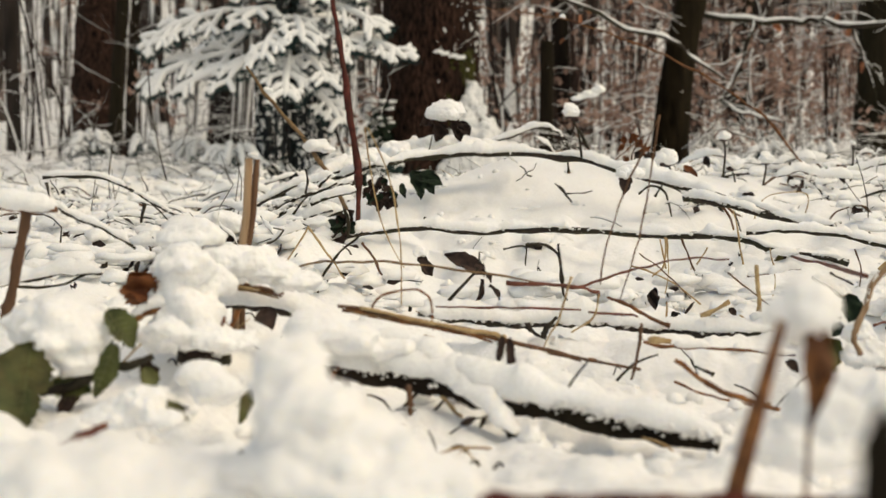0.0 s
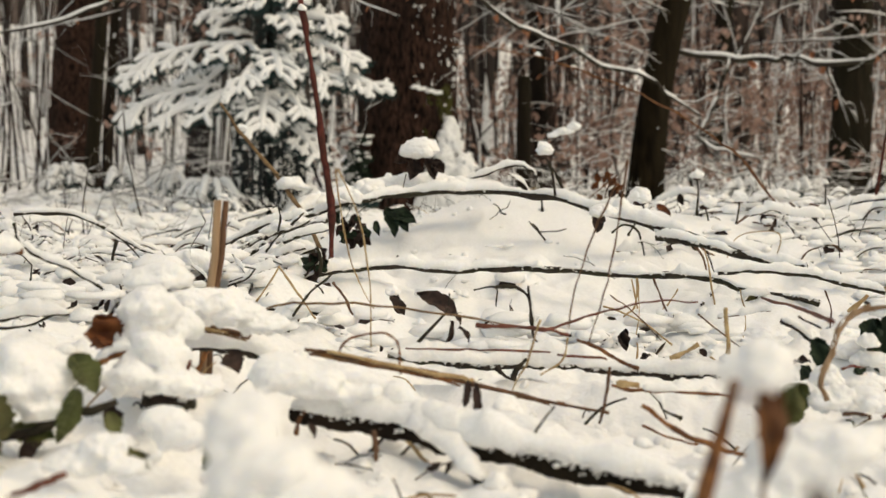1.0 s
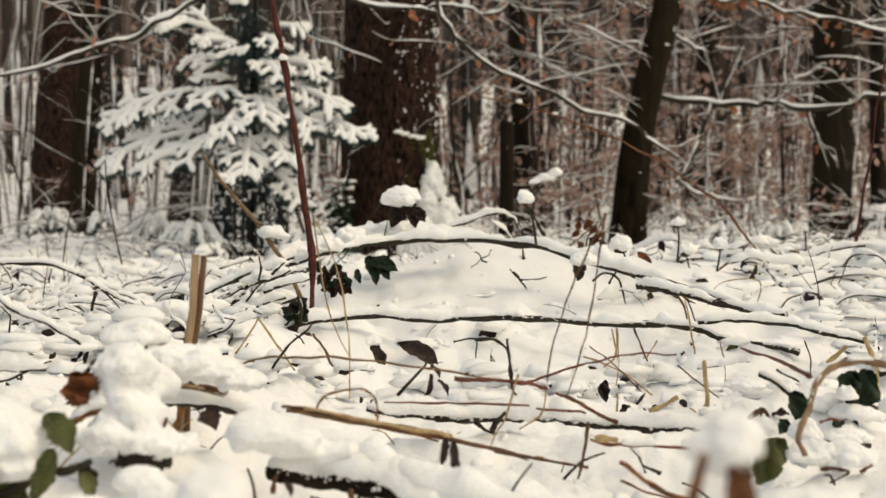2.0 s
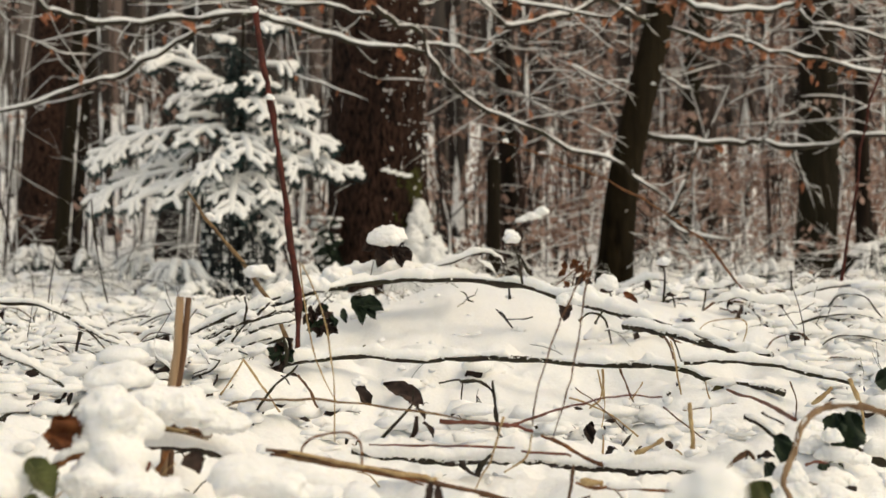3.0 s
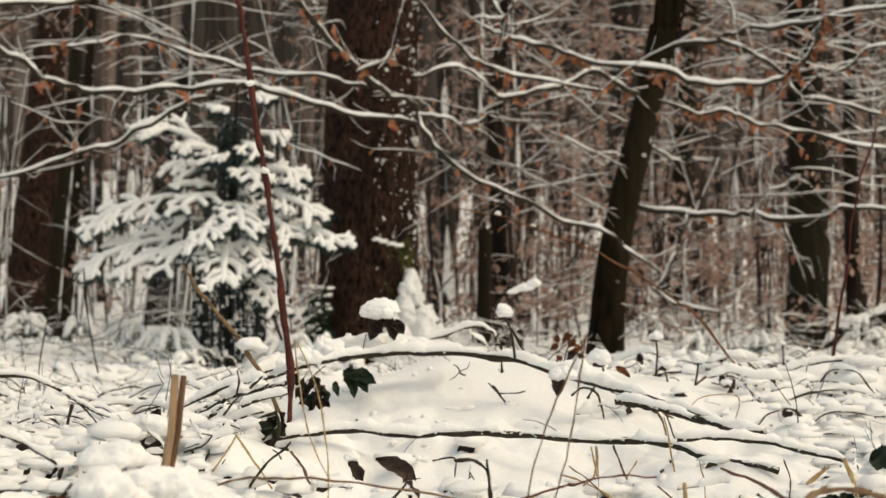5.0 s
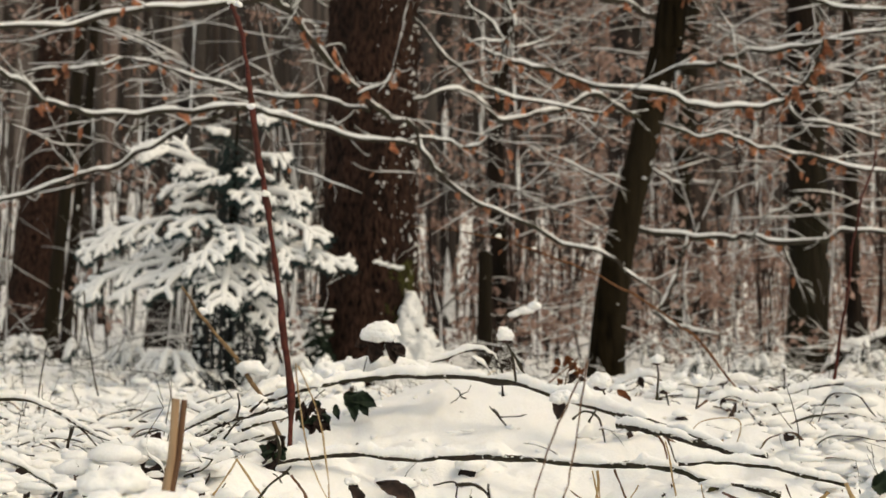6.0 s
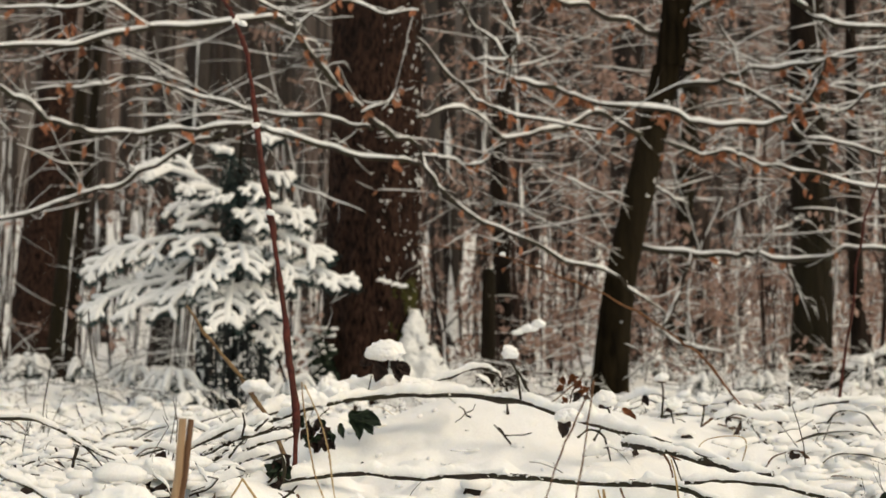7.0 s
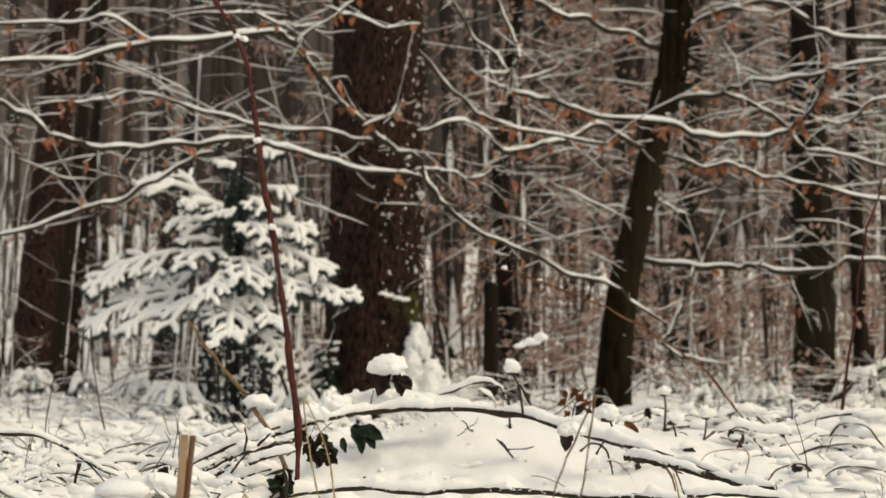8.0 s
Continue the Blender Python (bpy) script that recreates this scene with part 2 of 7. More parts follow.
class Buf:
    """Gathers vertices and faces for one mesh."""

    def __init__(self):
        self.v, self.f, self.n = [], [], 0

    def add(self, v, f):
        v = np.asarray(v, float).reshape(-1, 3)
        n = self.n
        self.f.extend([[i + n for i in face] for face in f] if n else [list(face) for face in f])
        self.v.append(v)
        self.n += len(v)
        return self

    def grid(self, rows, close=True, caps=True):
        """Rings of vertices (rings, sides, 3) joined to a skin."""
        r, s = rows.shape[:2]
        i = np.arange(r - 1)[:, None] * s
        j = np.arange(s if close else s - 1)[None]
        k = (j + 1) % s
        f = (np.stack([i + j, i + k, i + s + k, i + s + j], -1).reshape(-1, 4) + self.n).tolist()
        if close and caps:
            f += [[self.n + q for q in range(s)][::-1], [self.n + (r - 1) * s + q for q in range(s)]]
        self.f.extend(f)
        self.v.append(np.asarray(rows, float).reshape(-1, 3))
        self.n += r * s
        return self

    def join(self, other):
        for v in other.v:
            self.v.append(v)
        self.f.extend([[i + self.n for i in face] for face in other.f])
        self.n += other.n
        return self

    def tube(self, points, radii, sides=6, rough=0.0):
        p = np.asarray(points, float)
        r = np.interp(np.linspace(0, 1, len(p)), np.linspace(0, 1, len(np.atleast_1d(radii))), np.atleast_1d(radii))
        t = np.gradient(p, axis=0)
        t /= np.linalg.norm(t, axis=1)[:, None] + 1e-9
        ref = np.array([0, 0, 1.0]) if abs(t[:, 2]).mean() < 0.8 else np.array([0, 1.0, 0])
        side = np.cross(t, ref)
        side /= np.linalg.norm(side, axis=1)[:, None] + 1e-9
        up = np.cross(side, t)
        a = np.linspace(0, 2 * np.pi, sides, endpoint=False)
        rr = r[:, None] * (1 + (1.6 * rough * wander(len(p), 3)[:, None] if rough else 0)) * (1 + (rough * rng.uniform(-1, 1, (len(p), sides)) if rough else np.zeros((len(p), sides))))
        rings = p[:, None] + rr[..., None] * (np.cos(a)[None, :, None] * side[:, None] + np.sin(a)[None, :, None] * up[:, None])
        return self.grid(rings)

    def snow(self, points, radii, width, height, sides=8, gaps=0.0, lumps=0.35, grain=0.0):
        """A ridge of snow lying along a branch: rounded above, hugging the wood below, uneven, with gaps."""
        for run in snow_runs(points, radii, width, height, sides, gaps, lumps, grain):
            self.grid(run)
        return self

    def blob(self, centre, size, seed=0, rings=9, sides=14, rough=0.25, flat=0.5):
        """A lumpy clump, flatter below."""
        th = np.linspace(0, np.pi, rings)[:, None]
        ph = np.linspace(0, 2 * np.pi, sides, endpoint=False)[None]
        d = np.stack([np.sin(th) * np.cos(ph), np.sin(th) * np.sin(ph), np.cos(th) * np.ones_like(ph)], -1)
        o = np.array((seed * 3.7 + 20, seed * 1.3 + 20, 20.0))
        k = 1 + rough * (1.1 * noise3(d * 1.2 + o) + 0.55 * noise3(d * 2.8 + o, 1) + 0.28 * noise3(d * 7 + o, 2))
        v = d * k[..., None]
        v[..., 2] = np.where(v[..., 2] < 0, v[..., 2] * flat, v[..., 2])
        return self.grid(np.asarray(centre) + v * np.asarray(size), caps=False)

    def fluff(self, centre, size, seed=0, rough=0.3, flat=0.6, puffs=16):
        """A clump built up of puffs, to be joined into one skin."""
        g = np.random.default_rng(seed + 5)
        size = np.asarray(size, float)
        self.blob(centre, size, seed, 14, 22, rough, flat)
        for i in range(puffs):
            d = g.normal(size=3)
            d /= np.linalg.norm(d)
            d[2] = d[2] * 0.9 if d[2] > 0 else d[2] * flat
            self.blob(np.asarray(centre) + d * size * g.uniform(0.65, 0.95), size.mean() * g.uniform(0.22, 0.46) * np.array((1, 1, 0.85)), i + seed, 8, 12, 0.35, 0.9)
        return self

    def leaf(self, base, tip, width, curl=0.2, teeth=0.0, turn=0.0, shape=0.42, wave=0.0, plain=False):
        """One leaf blade from base to tip, folded along its rib and curled, a little thick."""
        base, tip = np.asarray(base, float), np.asarray(tip, float)
        axis = tip - base
        length = np.linalg.norm(axis)
        ax = axis / length
        sd = np.cross(ax, (0.0, -1.0, 0.25))
        sd /= np.linalg.norm(sd) + 1e-9
        nm = np.cross(sd, ax)
        ca, sa = math.cos(turn), math.sin(turn)
        sd, nm = sd * ca + nm * sa, nm * ca - sd * sa
        m, k = (25, 9) if teeth or (length > 0.02 and not plain) else (9, 3)
        u = np.linspace(0, 1, m)
        s = np.linspace(-1, 1, k)[None]
        rise = shape * 1.62
        w = u**rise * (1 - u) ** (1.62 - rise) * (1 + 0.1 * np.sin(13 * u + 90 * base[0]) + 0.06 * np.sin(29 * u + 70 * base[2]))
        w = width * (0.03 + 0.97 * w / w.max()) * np.where((u == 0) | (u == 1), 0.05, 1)
        if teeth:
            w = w * np.where((np.arange(m) > 0) & (np.arange(m) < m - 1), 1 + teeth * np.where(np.arange(m) % 2, 1, -1), 1)
        u, w = u[:, None], w[:, None]
        lift = curl * width * np.abs(s) ** 1.5 - curl * 0.9 * length * (u - 0.5) ** 2 + wave * width * np.sin(9 * u + 4 * s) + 0.03 * width * np.abs(np.sin(7 * np.pi * (u - 0.35 * np.abs(s))))
        bow = 0.16 * width * np.sin(np.pi * u) * math.sin(60 * base[0] + 40 * base[2])
        top = base + (ax * length) * u[..., None] + sd * (s * w / 2 + bow)[..., None] + nm * lift[..., None]
        self.grid(top, close=False)
        self.grid(top[:, ::-1] - nm * 0.0005, close=False)
        return self


def part(name, buf, material, parent=None, label="", flat=False):
    """Links what a Buf gathered as one mesh object under a thing or a part."""
    me = bpy.data.meshes.new(name)
    me.from_pydata(np.vstack(buf.v).tolist() if buf.v else [], [], buf.f)
    me.materials.append(material)
    if not flat:
        me.shade_smooth()
    ob = new(name, me)
    if parent:
        ob.parent = parent
        if parent.parent is None:
            ob.matrix_parent_inverse = Matrix.Translation(-parent.location)
    return tagged(ob, label)


CRUMBS = bpy.data.textures.new("snow_crumbs", "CLOUDS")
CRUMBS.noise_scale, CRUMBS.noise_depth = 0.005, 2


def one_skin(ob, voxel=0.0015, passes=4, crumb=0.003):
    """Melts overlapping puffs into one soft skin."""
    m = ob.modifiers.new("one_skin", "REMESH")
    m.mode, m.voxel_size, m.use_smooth_shade = "VOXEL", voxel, True
    m = ob.modifiers.new("soft", "SMOOTH")
    m.factor, m.iterations = 0.5, passes
    m = ob.modifiers.new("crumbs", "DISPLACE")
    m.texture, m.strength, m.mid_level, m.texture_coords = CRUMBS, crumb, 0.5, "LOCAL"
    return ob


def thing(name, at, label, category, group=""):
    ob = new(name)
    ob.empty_display_size = 0.05
    ob.location = at
    return tagged(ob, label, category, group)


# ---- the snow cover ----
def land(x, y):
    """Height of the snow surface."""
    x, y = np.asarray(x, float), np.asarray(y, float)
    dist = np.hypot(x, y)
    near = step(16, 5, dist)
    z = 0.055 + 0.02 * vnoise(x * 0.9, y * 0.9, 3) + 0.05 * vnoise(x * 0.25, y * 0.25, 4) * step(3.5, 8, dist)
    z = z + 0.088 * step(1.25, 0.5, y) * step(-1.5, 0.0, y)
    z = z + 0.032 * step(0.75, 1.05, y) * step(3.6, 2.4, y)
    z = z + 0.052 * step(-0.08, -0.3, x) * step(0.85, 1.05, y) * step(2.6, 1.8, y)
    # the heap over old branches, with its long shoulder
    hx = np.where(x < 0.06, (x - 0.06) / 0.34, (x - 0.06) / 0.62)
    heap = np.exp(-(hx**2) - np.where(y < 2.8, (y - 2.8) / 0.52, (y - 2.8) / 0.6) ** 2)
    z = z + 0.172 * heap
    z = z + 0.085 * step(0.25, 0.9, x) * np.exp(-(((y - 3.1) / 0.55) ** 2))
    z = z + 0.05 * np.exp(-(((x + 0.75) / 0.5) ** 2) - ((y - 2.6) / 0.8) ** 2)
    calm = 1 - 0.72 * step(0.25, 0.7, heap)
    fade = step(3.5, 1.2, dist)
    lumps = 0.042 * pillows(x / 0.17, y / 0.17, 5) * (0.35 + 0.65 * step(-0.3, 0.5, vnoise(x * 3, y * 3, 9)))
    lumps = lumps + 0.016 * pillows(x / 0.06, y / 0.06, 8) + 0.005 * pillows(x / 0.026, y / 0.026, 18) * step(-0.4, 0.5, vnoise(x * 7, y * 7, 12)) * step(5, 2, dist) + 0.004 * vnoise(x / 0.018, y / 0.018, 2) * fade + 0.0022 * vnoise(x / 0.007, y / 0.007, 6) * fade
    z = z + 4.5 * step(10, 50, y) * (0.65 + 0.35 * step(12, -8, x))  # a far snowy rise
    z = z + (0.0035 * vnoise(x / 0.045, y / 0.06, 14) + 0.0016 * vnoise(x / 0.016, y / 0.02, 15)) * step(5, 2, dist)
    return z + lumps * calm * near - 0.034 * near


FAN_ROWS, FAN_COLS = np.geomspace(0.22, 24, 900), np.linspace(-1.15, 1.15, 400)
FAN = land(FAN_COLS[None] * (0.2 + 0.36 * FAN_ROWS[:, None]), np.repeat(FAN_ROWS[:, None], 400, 1))


def height(x, y):
    """Height of the snow surface at one place, from a table."""
    i = min(898, max(0, int(math.log(max(y, 0.22) / 0.22) / math.log(24 / 0.22) * 899)))
    j = min(398, max(0, int((x / (0.2 + 0.36 * max(y, 0.22)) + 1.15) / 2.3 * 399)))
    return float(FAN[i : i + 2, j : j + 2].mean())


def build_ground():
    """One sheet in rings: fine over the open sector that the lens sweeps, coarser round the rest."""
    apex = -0.556
    rings = np.concatenate([np.linspace(0.02, 0.74, 16), np.geomspace(0.77, 13.5, 728), np.geomspace(14.1, 3200, 35)])
    fine = np.linspace(radians(-20.5), radians(20.5), 408)
    wide = np.linspace(radians(20.5), radians(339.5), 240)

    def place(r, a):
        x, y = r[:, None] * np.sin(a)[None], apex + r[:, None] * np.cos(a)[None]
        return np.stack([x, y, land(x, y)], -1)

    keep = sorted(set(range(16)) | set(range(16, 744, 7)) | set(range(743, len(rings))))
    inner, outer = place(rings, fine), place(rings[keep], wide)
    # the fine sheet's rims follow the coarse rings, so that the two meet without a gap
    for rim, far in ((-1, 0), (0, -1)):
        for axis in range(3):
            inner[:, rim, axis] = np.interp(np.arange(len(rings)), keep, outer[:, far, axis])
    b = Buf()
    b.grid(inner[:, ::-1], close=False)
    b.grid(outer[:, ::-1], close=False)
    b.add(inner[:1].reshape(-1, 3)[::24].tolist() + outer[:1].reshape(-1, 3)[::12].tolist(), [list(range(37))[::-1]])
    ob = part("ground", b, SNOW_GROUND)
    tagged(ob, "uneven white snow cover over low brambles and fallen branches", "ground", kind="structure")


build_ground()


# ---- trees ----
def bark_trunk(points, radii, sides=40, ridge=0.05, seed=1, flare=0.0, n=14):
    p = smooth(points, n)
    r = np.interp(np.linspace(0, 1, len(p)), np.linspace(0, 1, len(radii)), radii)
    a = np.linspace(0, 2 * np.pi, sides, endpoint=False)
    zz = p[:, 2]
    k = 1 + ridge * vnoise(a[None] * sides / 14 + 0 * zz[:, None], zz[:, None] * 9, seed) + 0.6 * ridge * vnoise(a[None] * sides / 6, zz[:, None] * 22, seed + 1)
    k = k + flare * np.exp(-(zz[:, None] - zz.min()) / 0.16) * (0.6 + 0.5 * np.sin(a[None] * 5 + seed))
    rings = np.stack([p[:, :1] + r[:, None] * k * np.cos(a), p[:, 1:2] + r[:, None] * k * np.sin(a), np.repeat(zz[:, None], sides, 1)], -1)
    return Buf().grid(rings), p, r


def specks(p, r, count, lo, hi, side_from, side_to, size, seed):
    """Snow stuck to the bark, between two heights and two compass angles."""
    g = np.random.default_rng(seed)
    b = Buf()
    for i in range(count):
        z = g.uniform(lo, hi)
        a = radians(g.uniform(side_from, side_to))
        x, y = np.interp(z, p[:, 2], p[:, 0]), np.interp(z, p[:, 2], p[:, 1])
        q = np.interp(z, p[:, 2], r)
        s = size * (0.3 + 1.1 * g.random() ** 2)
        b.blob((x + q * math.cos(a), y + q * math.sin(a), z), (s * g.uniform(0.7, 1.3), s * 0.7, s * g.uniform(0.6, 1.7)), i + seed, 5, 7, 0.9, 0.8)
    return b


def build_big_tree():
    at = (-0.375, 6.750, 0.097)
    top = (-0.358, 6.750, 2.053)
    x, y = at[0], at[1]
    t = thing("tree", (x, y, 0.0), "massive old tree trunk with reddish-brown bark and snow specks", "tree")
    buf, p, r = bark_trunk([(x, y, -0.05), (x + 0.008, y, 0.5), (x + 0.012, y, 1.2), (top[0] + 0.008, y, 2.4), (top[0], y, 5.0), (top[0], y, 9.0)],
                           [0.228, 0.224, 0.219, 0.212, 0.19, 0.16], 84, 0.05, 4, 0.28, 40)
    part("trunk", buf, BARK_RED, t)
    part("bark_snow", specks(p, r, 150, 0.2, 2.3, -48, 5, 0.0075, 5).join(specks(p, r, 330, 0.2, 2.3, -82, 0, 0.0045, 6)), SNOW_FAR, t, "small snow patches caught on bark")["kind"] = "stuff"
    b = Buf()
    g = np.random.default_rng(3)
    for i in range(330):
        z = 0.12 + 0.5 * g.random() ** 0.9
        a = radians(-36 + g.normal() * (10 + 14 * (0.62 - z)))
        b.blob((x + 0.222 * math.cos(a), y + 0.222 * math.sin(a), z), (0.014 * g.uniform(0.5, 1.3), 0.012, 0.018 * g.uniform(0.5, 1.4)), i, 6, 9, 0.5, 0.9)
    part("moss", b, MOSS, t, "green moss on the trunk's foot")["kind"] = "stuff"
    ledge = Buf()
    for q in ((-0.291, 6.530, 0.606), (-0.254, 6.520, 0.595), (-0.218, 6.520, 0.587), (-0.322, 6.520, 0.616)):
        ledge.fluff(q, (0.022, 0.016, 0.011), 3, 0.4, 0.7, 6)
    one_skin(part("snow_ledge", ledge, SNOW_FAR, t, "ledge of snow on the bark"), 0.003)
    b = Buf()
    for i in range(95):
        u = g.random()
        z = 0.47 - 0.45 * u
        spread = 0.01 + 0.16 * u
        s = 0.017 + 0.034 * u * g.uniform(0.6, 1.2)
        b.blob((x + 0.205 + 0.045 * u + g.uniform(-1, 0.9) * spread, y - 0.15 - 0.16 * u - 0.05 * g.random(), z), (s, s * 0.8, s * g.uniform(0.8, 1.5)), i + 70, 8, 12, 0.6, 0.9)
    one_skin(part("root_snow", b, SNOW_FAR, t, "snow piled on the root flare"), 0.006, 5, 0.012)
    dabs = Buf()
    for i in range(90):
        a = radians(g.uniform(-190, -125))
        q = 0.27 + 0.05 * g.random()
        s = 0.003 + 0.011 * g.random() ** 2
        dabs.blob((x + q * math.cos(a), y + q * math.sin(a), g.uniform(0.08, 0.4)), (s * 1.4, s, s * 0.8), i + 300, 6, 9, 0.9, 0.7)
    part("ivy_snow", dabs, SNOW_FAR, t, "dabs of snow on the ivy")["kind"] = "stuff"
    b = Buf()
    for i in range(190):
        a = radians(g.uniform(-190, -128))
        z = g.uniform(0.02, 0.4) * g.uniform(0.5, 1)
        q = 0.24 + 0.05 * g.random()
        c = np.array((x + q * math.cos(a), y + q * math.sin(a), z))
        b.leaf(c, c + g.uniform(-1, 1, 3) * (0.03, 0.02, 0.02) + (0, 0, -0.025), 0.035, 0.2, turn=g.uniform(-1, 1), plain=True)
    part("ivy", b, LEAF_IVY, t, "dark ivy at the trunk's foot")["kind"] = "stuff"


build_big_tree()


def simple_tree(foot, points, radii, material, label, ridge=0.03, seed=1, snow=0, flare=0.12, sides=28, snow_side=(-80, 20)):
    t = thing("tree", foot, label, "tree", "forest trees")
    buf, p, r = bark_trunk(points, radii, sides, ridge, seed, flare)
    part("trunk", buf, material, t)
    if snow:
        part("bark_snow", specks(p, r, snow, 0.1, 2.4, *snow_side, 0.007, seed + 20), SNOW_FAR, t)["kind"] = "stuff"
    return t, p


def build_near_trees():
    # the leaning beech
    a, b, c, d = [(0.757, 6.800, 0.05), (0.790, 6.800, 0.420), (0.846, 6.800, 0.760), (0.958, 6.800, 1.223)]
    e = (1.118, 6.800, 2.055)
    top = (e[0] + 0.35, 6.9, 5.5)
    simple_tree((a[0], a[1], 0), [(a[0] - 0.01, 6.8, -0.05), a, b, c, d, (1.046, 6.8, 1.637), e, top], [0.1, 0.09, 0.08, 0.074, 0.071, 0.07, 0.076, 0.06], BARK_BEECH,
                "young leaning beech with smooth olive-brown bark", 0.015, 7, 14, 0.2, 36)
    # added trunk close behind the old tree, standing in for its dark shaded left edge
    simple_tree((-0.575, 7.5, 0), [(-0.585, 7.5, -0.05), (-0.568, 7.5, 0.53), (-0.545, 7.5, 1.32), (-0.525, 7.5, 2.24), (-0.5, 7.5, 6)], [0.11, 0.1, 0.1, 0.1, 0.08], BARK_DARK, "added dark trunk standing in for the shaded left edge of the old tree", 0.05, 16, 12)
    # thin dark stem
    a, b, c = [(0.330, 8.600, 0.280), (0.308, 8.600, 0.968), (0.300, 8.600, 1.628)]
    e = (0.408, 8.600, 2.506)
    simple_tree((a[0], a[1], 0), [(a[0] + 0.01, 8.6, -0.05), a, b, c, e, (e[0] + 0.2, 8.6, 5)], [0.062, 0.056, 0.052, 0.047, 0.045, 0.03], BARK_DARK, "slim dark trunk flecked with snow", 0.04, 8, 45)
    # dark trunk among the beech twigs
    a, b, c = [(2.077, 8.200, -0.001), (2.103, 8.200, 0.798), (2.087, 8.200, 1.558)]
    e = (2.093, 8.200, 2.396)
    simple_tree((a[0], a[1], 0), [(a[0], 8.2, -0.05), a, b, c, e, (e[0], 8.2, 6)], [0.15, 0.125, 0.112, 0.105, 0.1, 0.08], BARK_DARK, "dark brown rough-barked trunk", 0.05, 9, 30)
    a, b = [(1.930, 12.000, 0.621), (2.107, 12.000, 3.337)]
    simple_tree((a[0], a[1], 0), [(a[0], 12, -0.05), a, b, (b[0], 12, 7)], [0.085, 0.075, 0.07, 0.05], BARK_DARK, "slim dark trunk in the thicket", 0.04, 10)
    a, b = [(2.596, 9.000, 0.086), (2.576, 9.000, 1.127)]
    simple_tree((a[0], a[1], 0), [(a[0], 9, -0.05), a, b, (b[0], 9, 4)], [0.07, 0.055, 0.045, 0.02], BARK_DARK, "thin dark trunk in the thicket", 0.05, 11, 16)
    simple_tree((-2.965, 10, 0), [(-2.97, 10, -0.05), (-2.936, 10, 0.4), (-2.89, 10, 1.08), (-2.839, 10, 1.887), (-2.77, 10, 2.702), (-2.45, 10, 7)], [0.21, 0.185, 0.15, 0.12, 0.1, 0.08], BARK_RED, "broad leaning dark trunk", 0.05, 12, 26)
    simple_tree((-2.7, 9.6, 0), [(-2.72, 9.6, -0.05), (-2.687, 9.6, 0.283), (-2.634, 9.6, 0.859), (-2.577, 9.6, 1.438), (-2.527, 9.6, 2.021), (-2.2, 9.6, 6)], [0.06, 0.05, 0.045, 0.042, 0.04, 0.03], BARK_DARK, "slim dark trunk beside a broad one", 0.05, 17, 14)
    a, b, c = [(-2.288, 8.500, 0.295), (-2.235, 8.500, 0.975), (-2.148, 8.500, 1.975)]
    simple_tree((a[0], a[1], 0), [(a[0], 8.5, -0.05), a, b, c, (c[0] + 0.15, 8.5, 5)], [0.04, 0.034, 0.03, 0.026, 0.02], BARK_DARK, "slender dark sapling stem", 0.05, 13, 10)
    a, b = [(-2.608, 13.000, 0.202), (-2.256, 13.000, 3.615)]
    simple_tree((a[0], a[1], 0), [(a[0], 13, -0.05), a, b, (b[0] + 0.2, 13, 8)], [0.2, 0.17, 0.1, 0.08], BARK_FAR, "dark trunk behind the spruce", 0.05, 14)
    a, b = [(0.201, 7.600, 0.290), (0.204, 7.600, 0.715)]
    simple_tree((a[0], a[1], 0), [(a[0], 7.6, -0.05), a, b], [0.045, 0.04, 0.035], BARK_DARK, "broken dark stump stem", 0.06, 15, 12)


build_near_trees()


def build_far_trees():
    g = np.random.default_rng(21)
    for i in range(175):
        y = g.uniform(12, 44)
        half = 0.34 * y + 1
        x = g.uniform(-half, half)
        r = g.uniform(0.025, 0.14 if i % 3 == 0 else 0.07) * (0.8 + y / 60)
        lean = g.uniform(-0.5, 0.5)
        z = float(land(np.array([x]), np.array([y]))[0])
        t = thing("tree", (x, y, z), "distant forest trunk dusted with snow", "tree", "forest trees")
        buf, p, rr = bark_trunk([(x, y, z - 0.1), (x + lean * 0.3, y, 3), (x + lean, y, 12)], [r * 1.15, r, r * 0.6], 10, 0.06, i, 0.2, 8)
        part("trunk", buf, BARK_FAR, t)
        if g.random() < (0.55 if x < 0.5 else 0.35):
            # snow driven on to one side of the bark, low down
            zz = np.linspace(z, z + g.uniform(1.2, 3.4), 26)
            q = np.stack([np.interp(zz, p[:, 2], p[:, i]) for i in range(2)], 1)
            span = radians(55) * np.clip(0.35 + 0.7 * wander(26, 3), 0.02, 1) * np.linspace(1, 0.25, 26)
            a = radians(g.uniform(-120, -80)) + span[:, None] * np.linspace(-1, 1, 5)
            k = rr[0] * (1.0 + 0.04 * np.abs(wander(26, 2)))
            rows = np.stack([q[:, :1] + k[:, None] * np.cos(a), q[:, 1:] + k[:, None] * np.sin(a), np.repeat(zz[:, None], 5, 1)], -1)
            part("bark_snow", Buf().grid(rows, close=False), SNOW_FAR, t)


build_far_trees()


# ---- twigs of the thicket ----
def kinked(g, start, way, length, bend=0.35, n=4):
    """A stiff dead twig: straight pieces with small kinks at the nodes."""
    p = [np.array(start, float)]
    d = np.array(way, float)
    for i in range(n):
        d = d / np.linalg.norm(d) + g.normal(size=3) * (bend, bend, bend * 0.6)
        p.append(p[-1] + d / np.linalg.norm(d) * length / n * g.uniform(0.6, 1.4))
    return np.array(p)


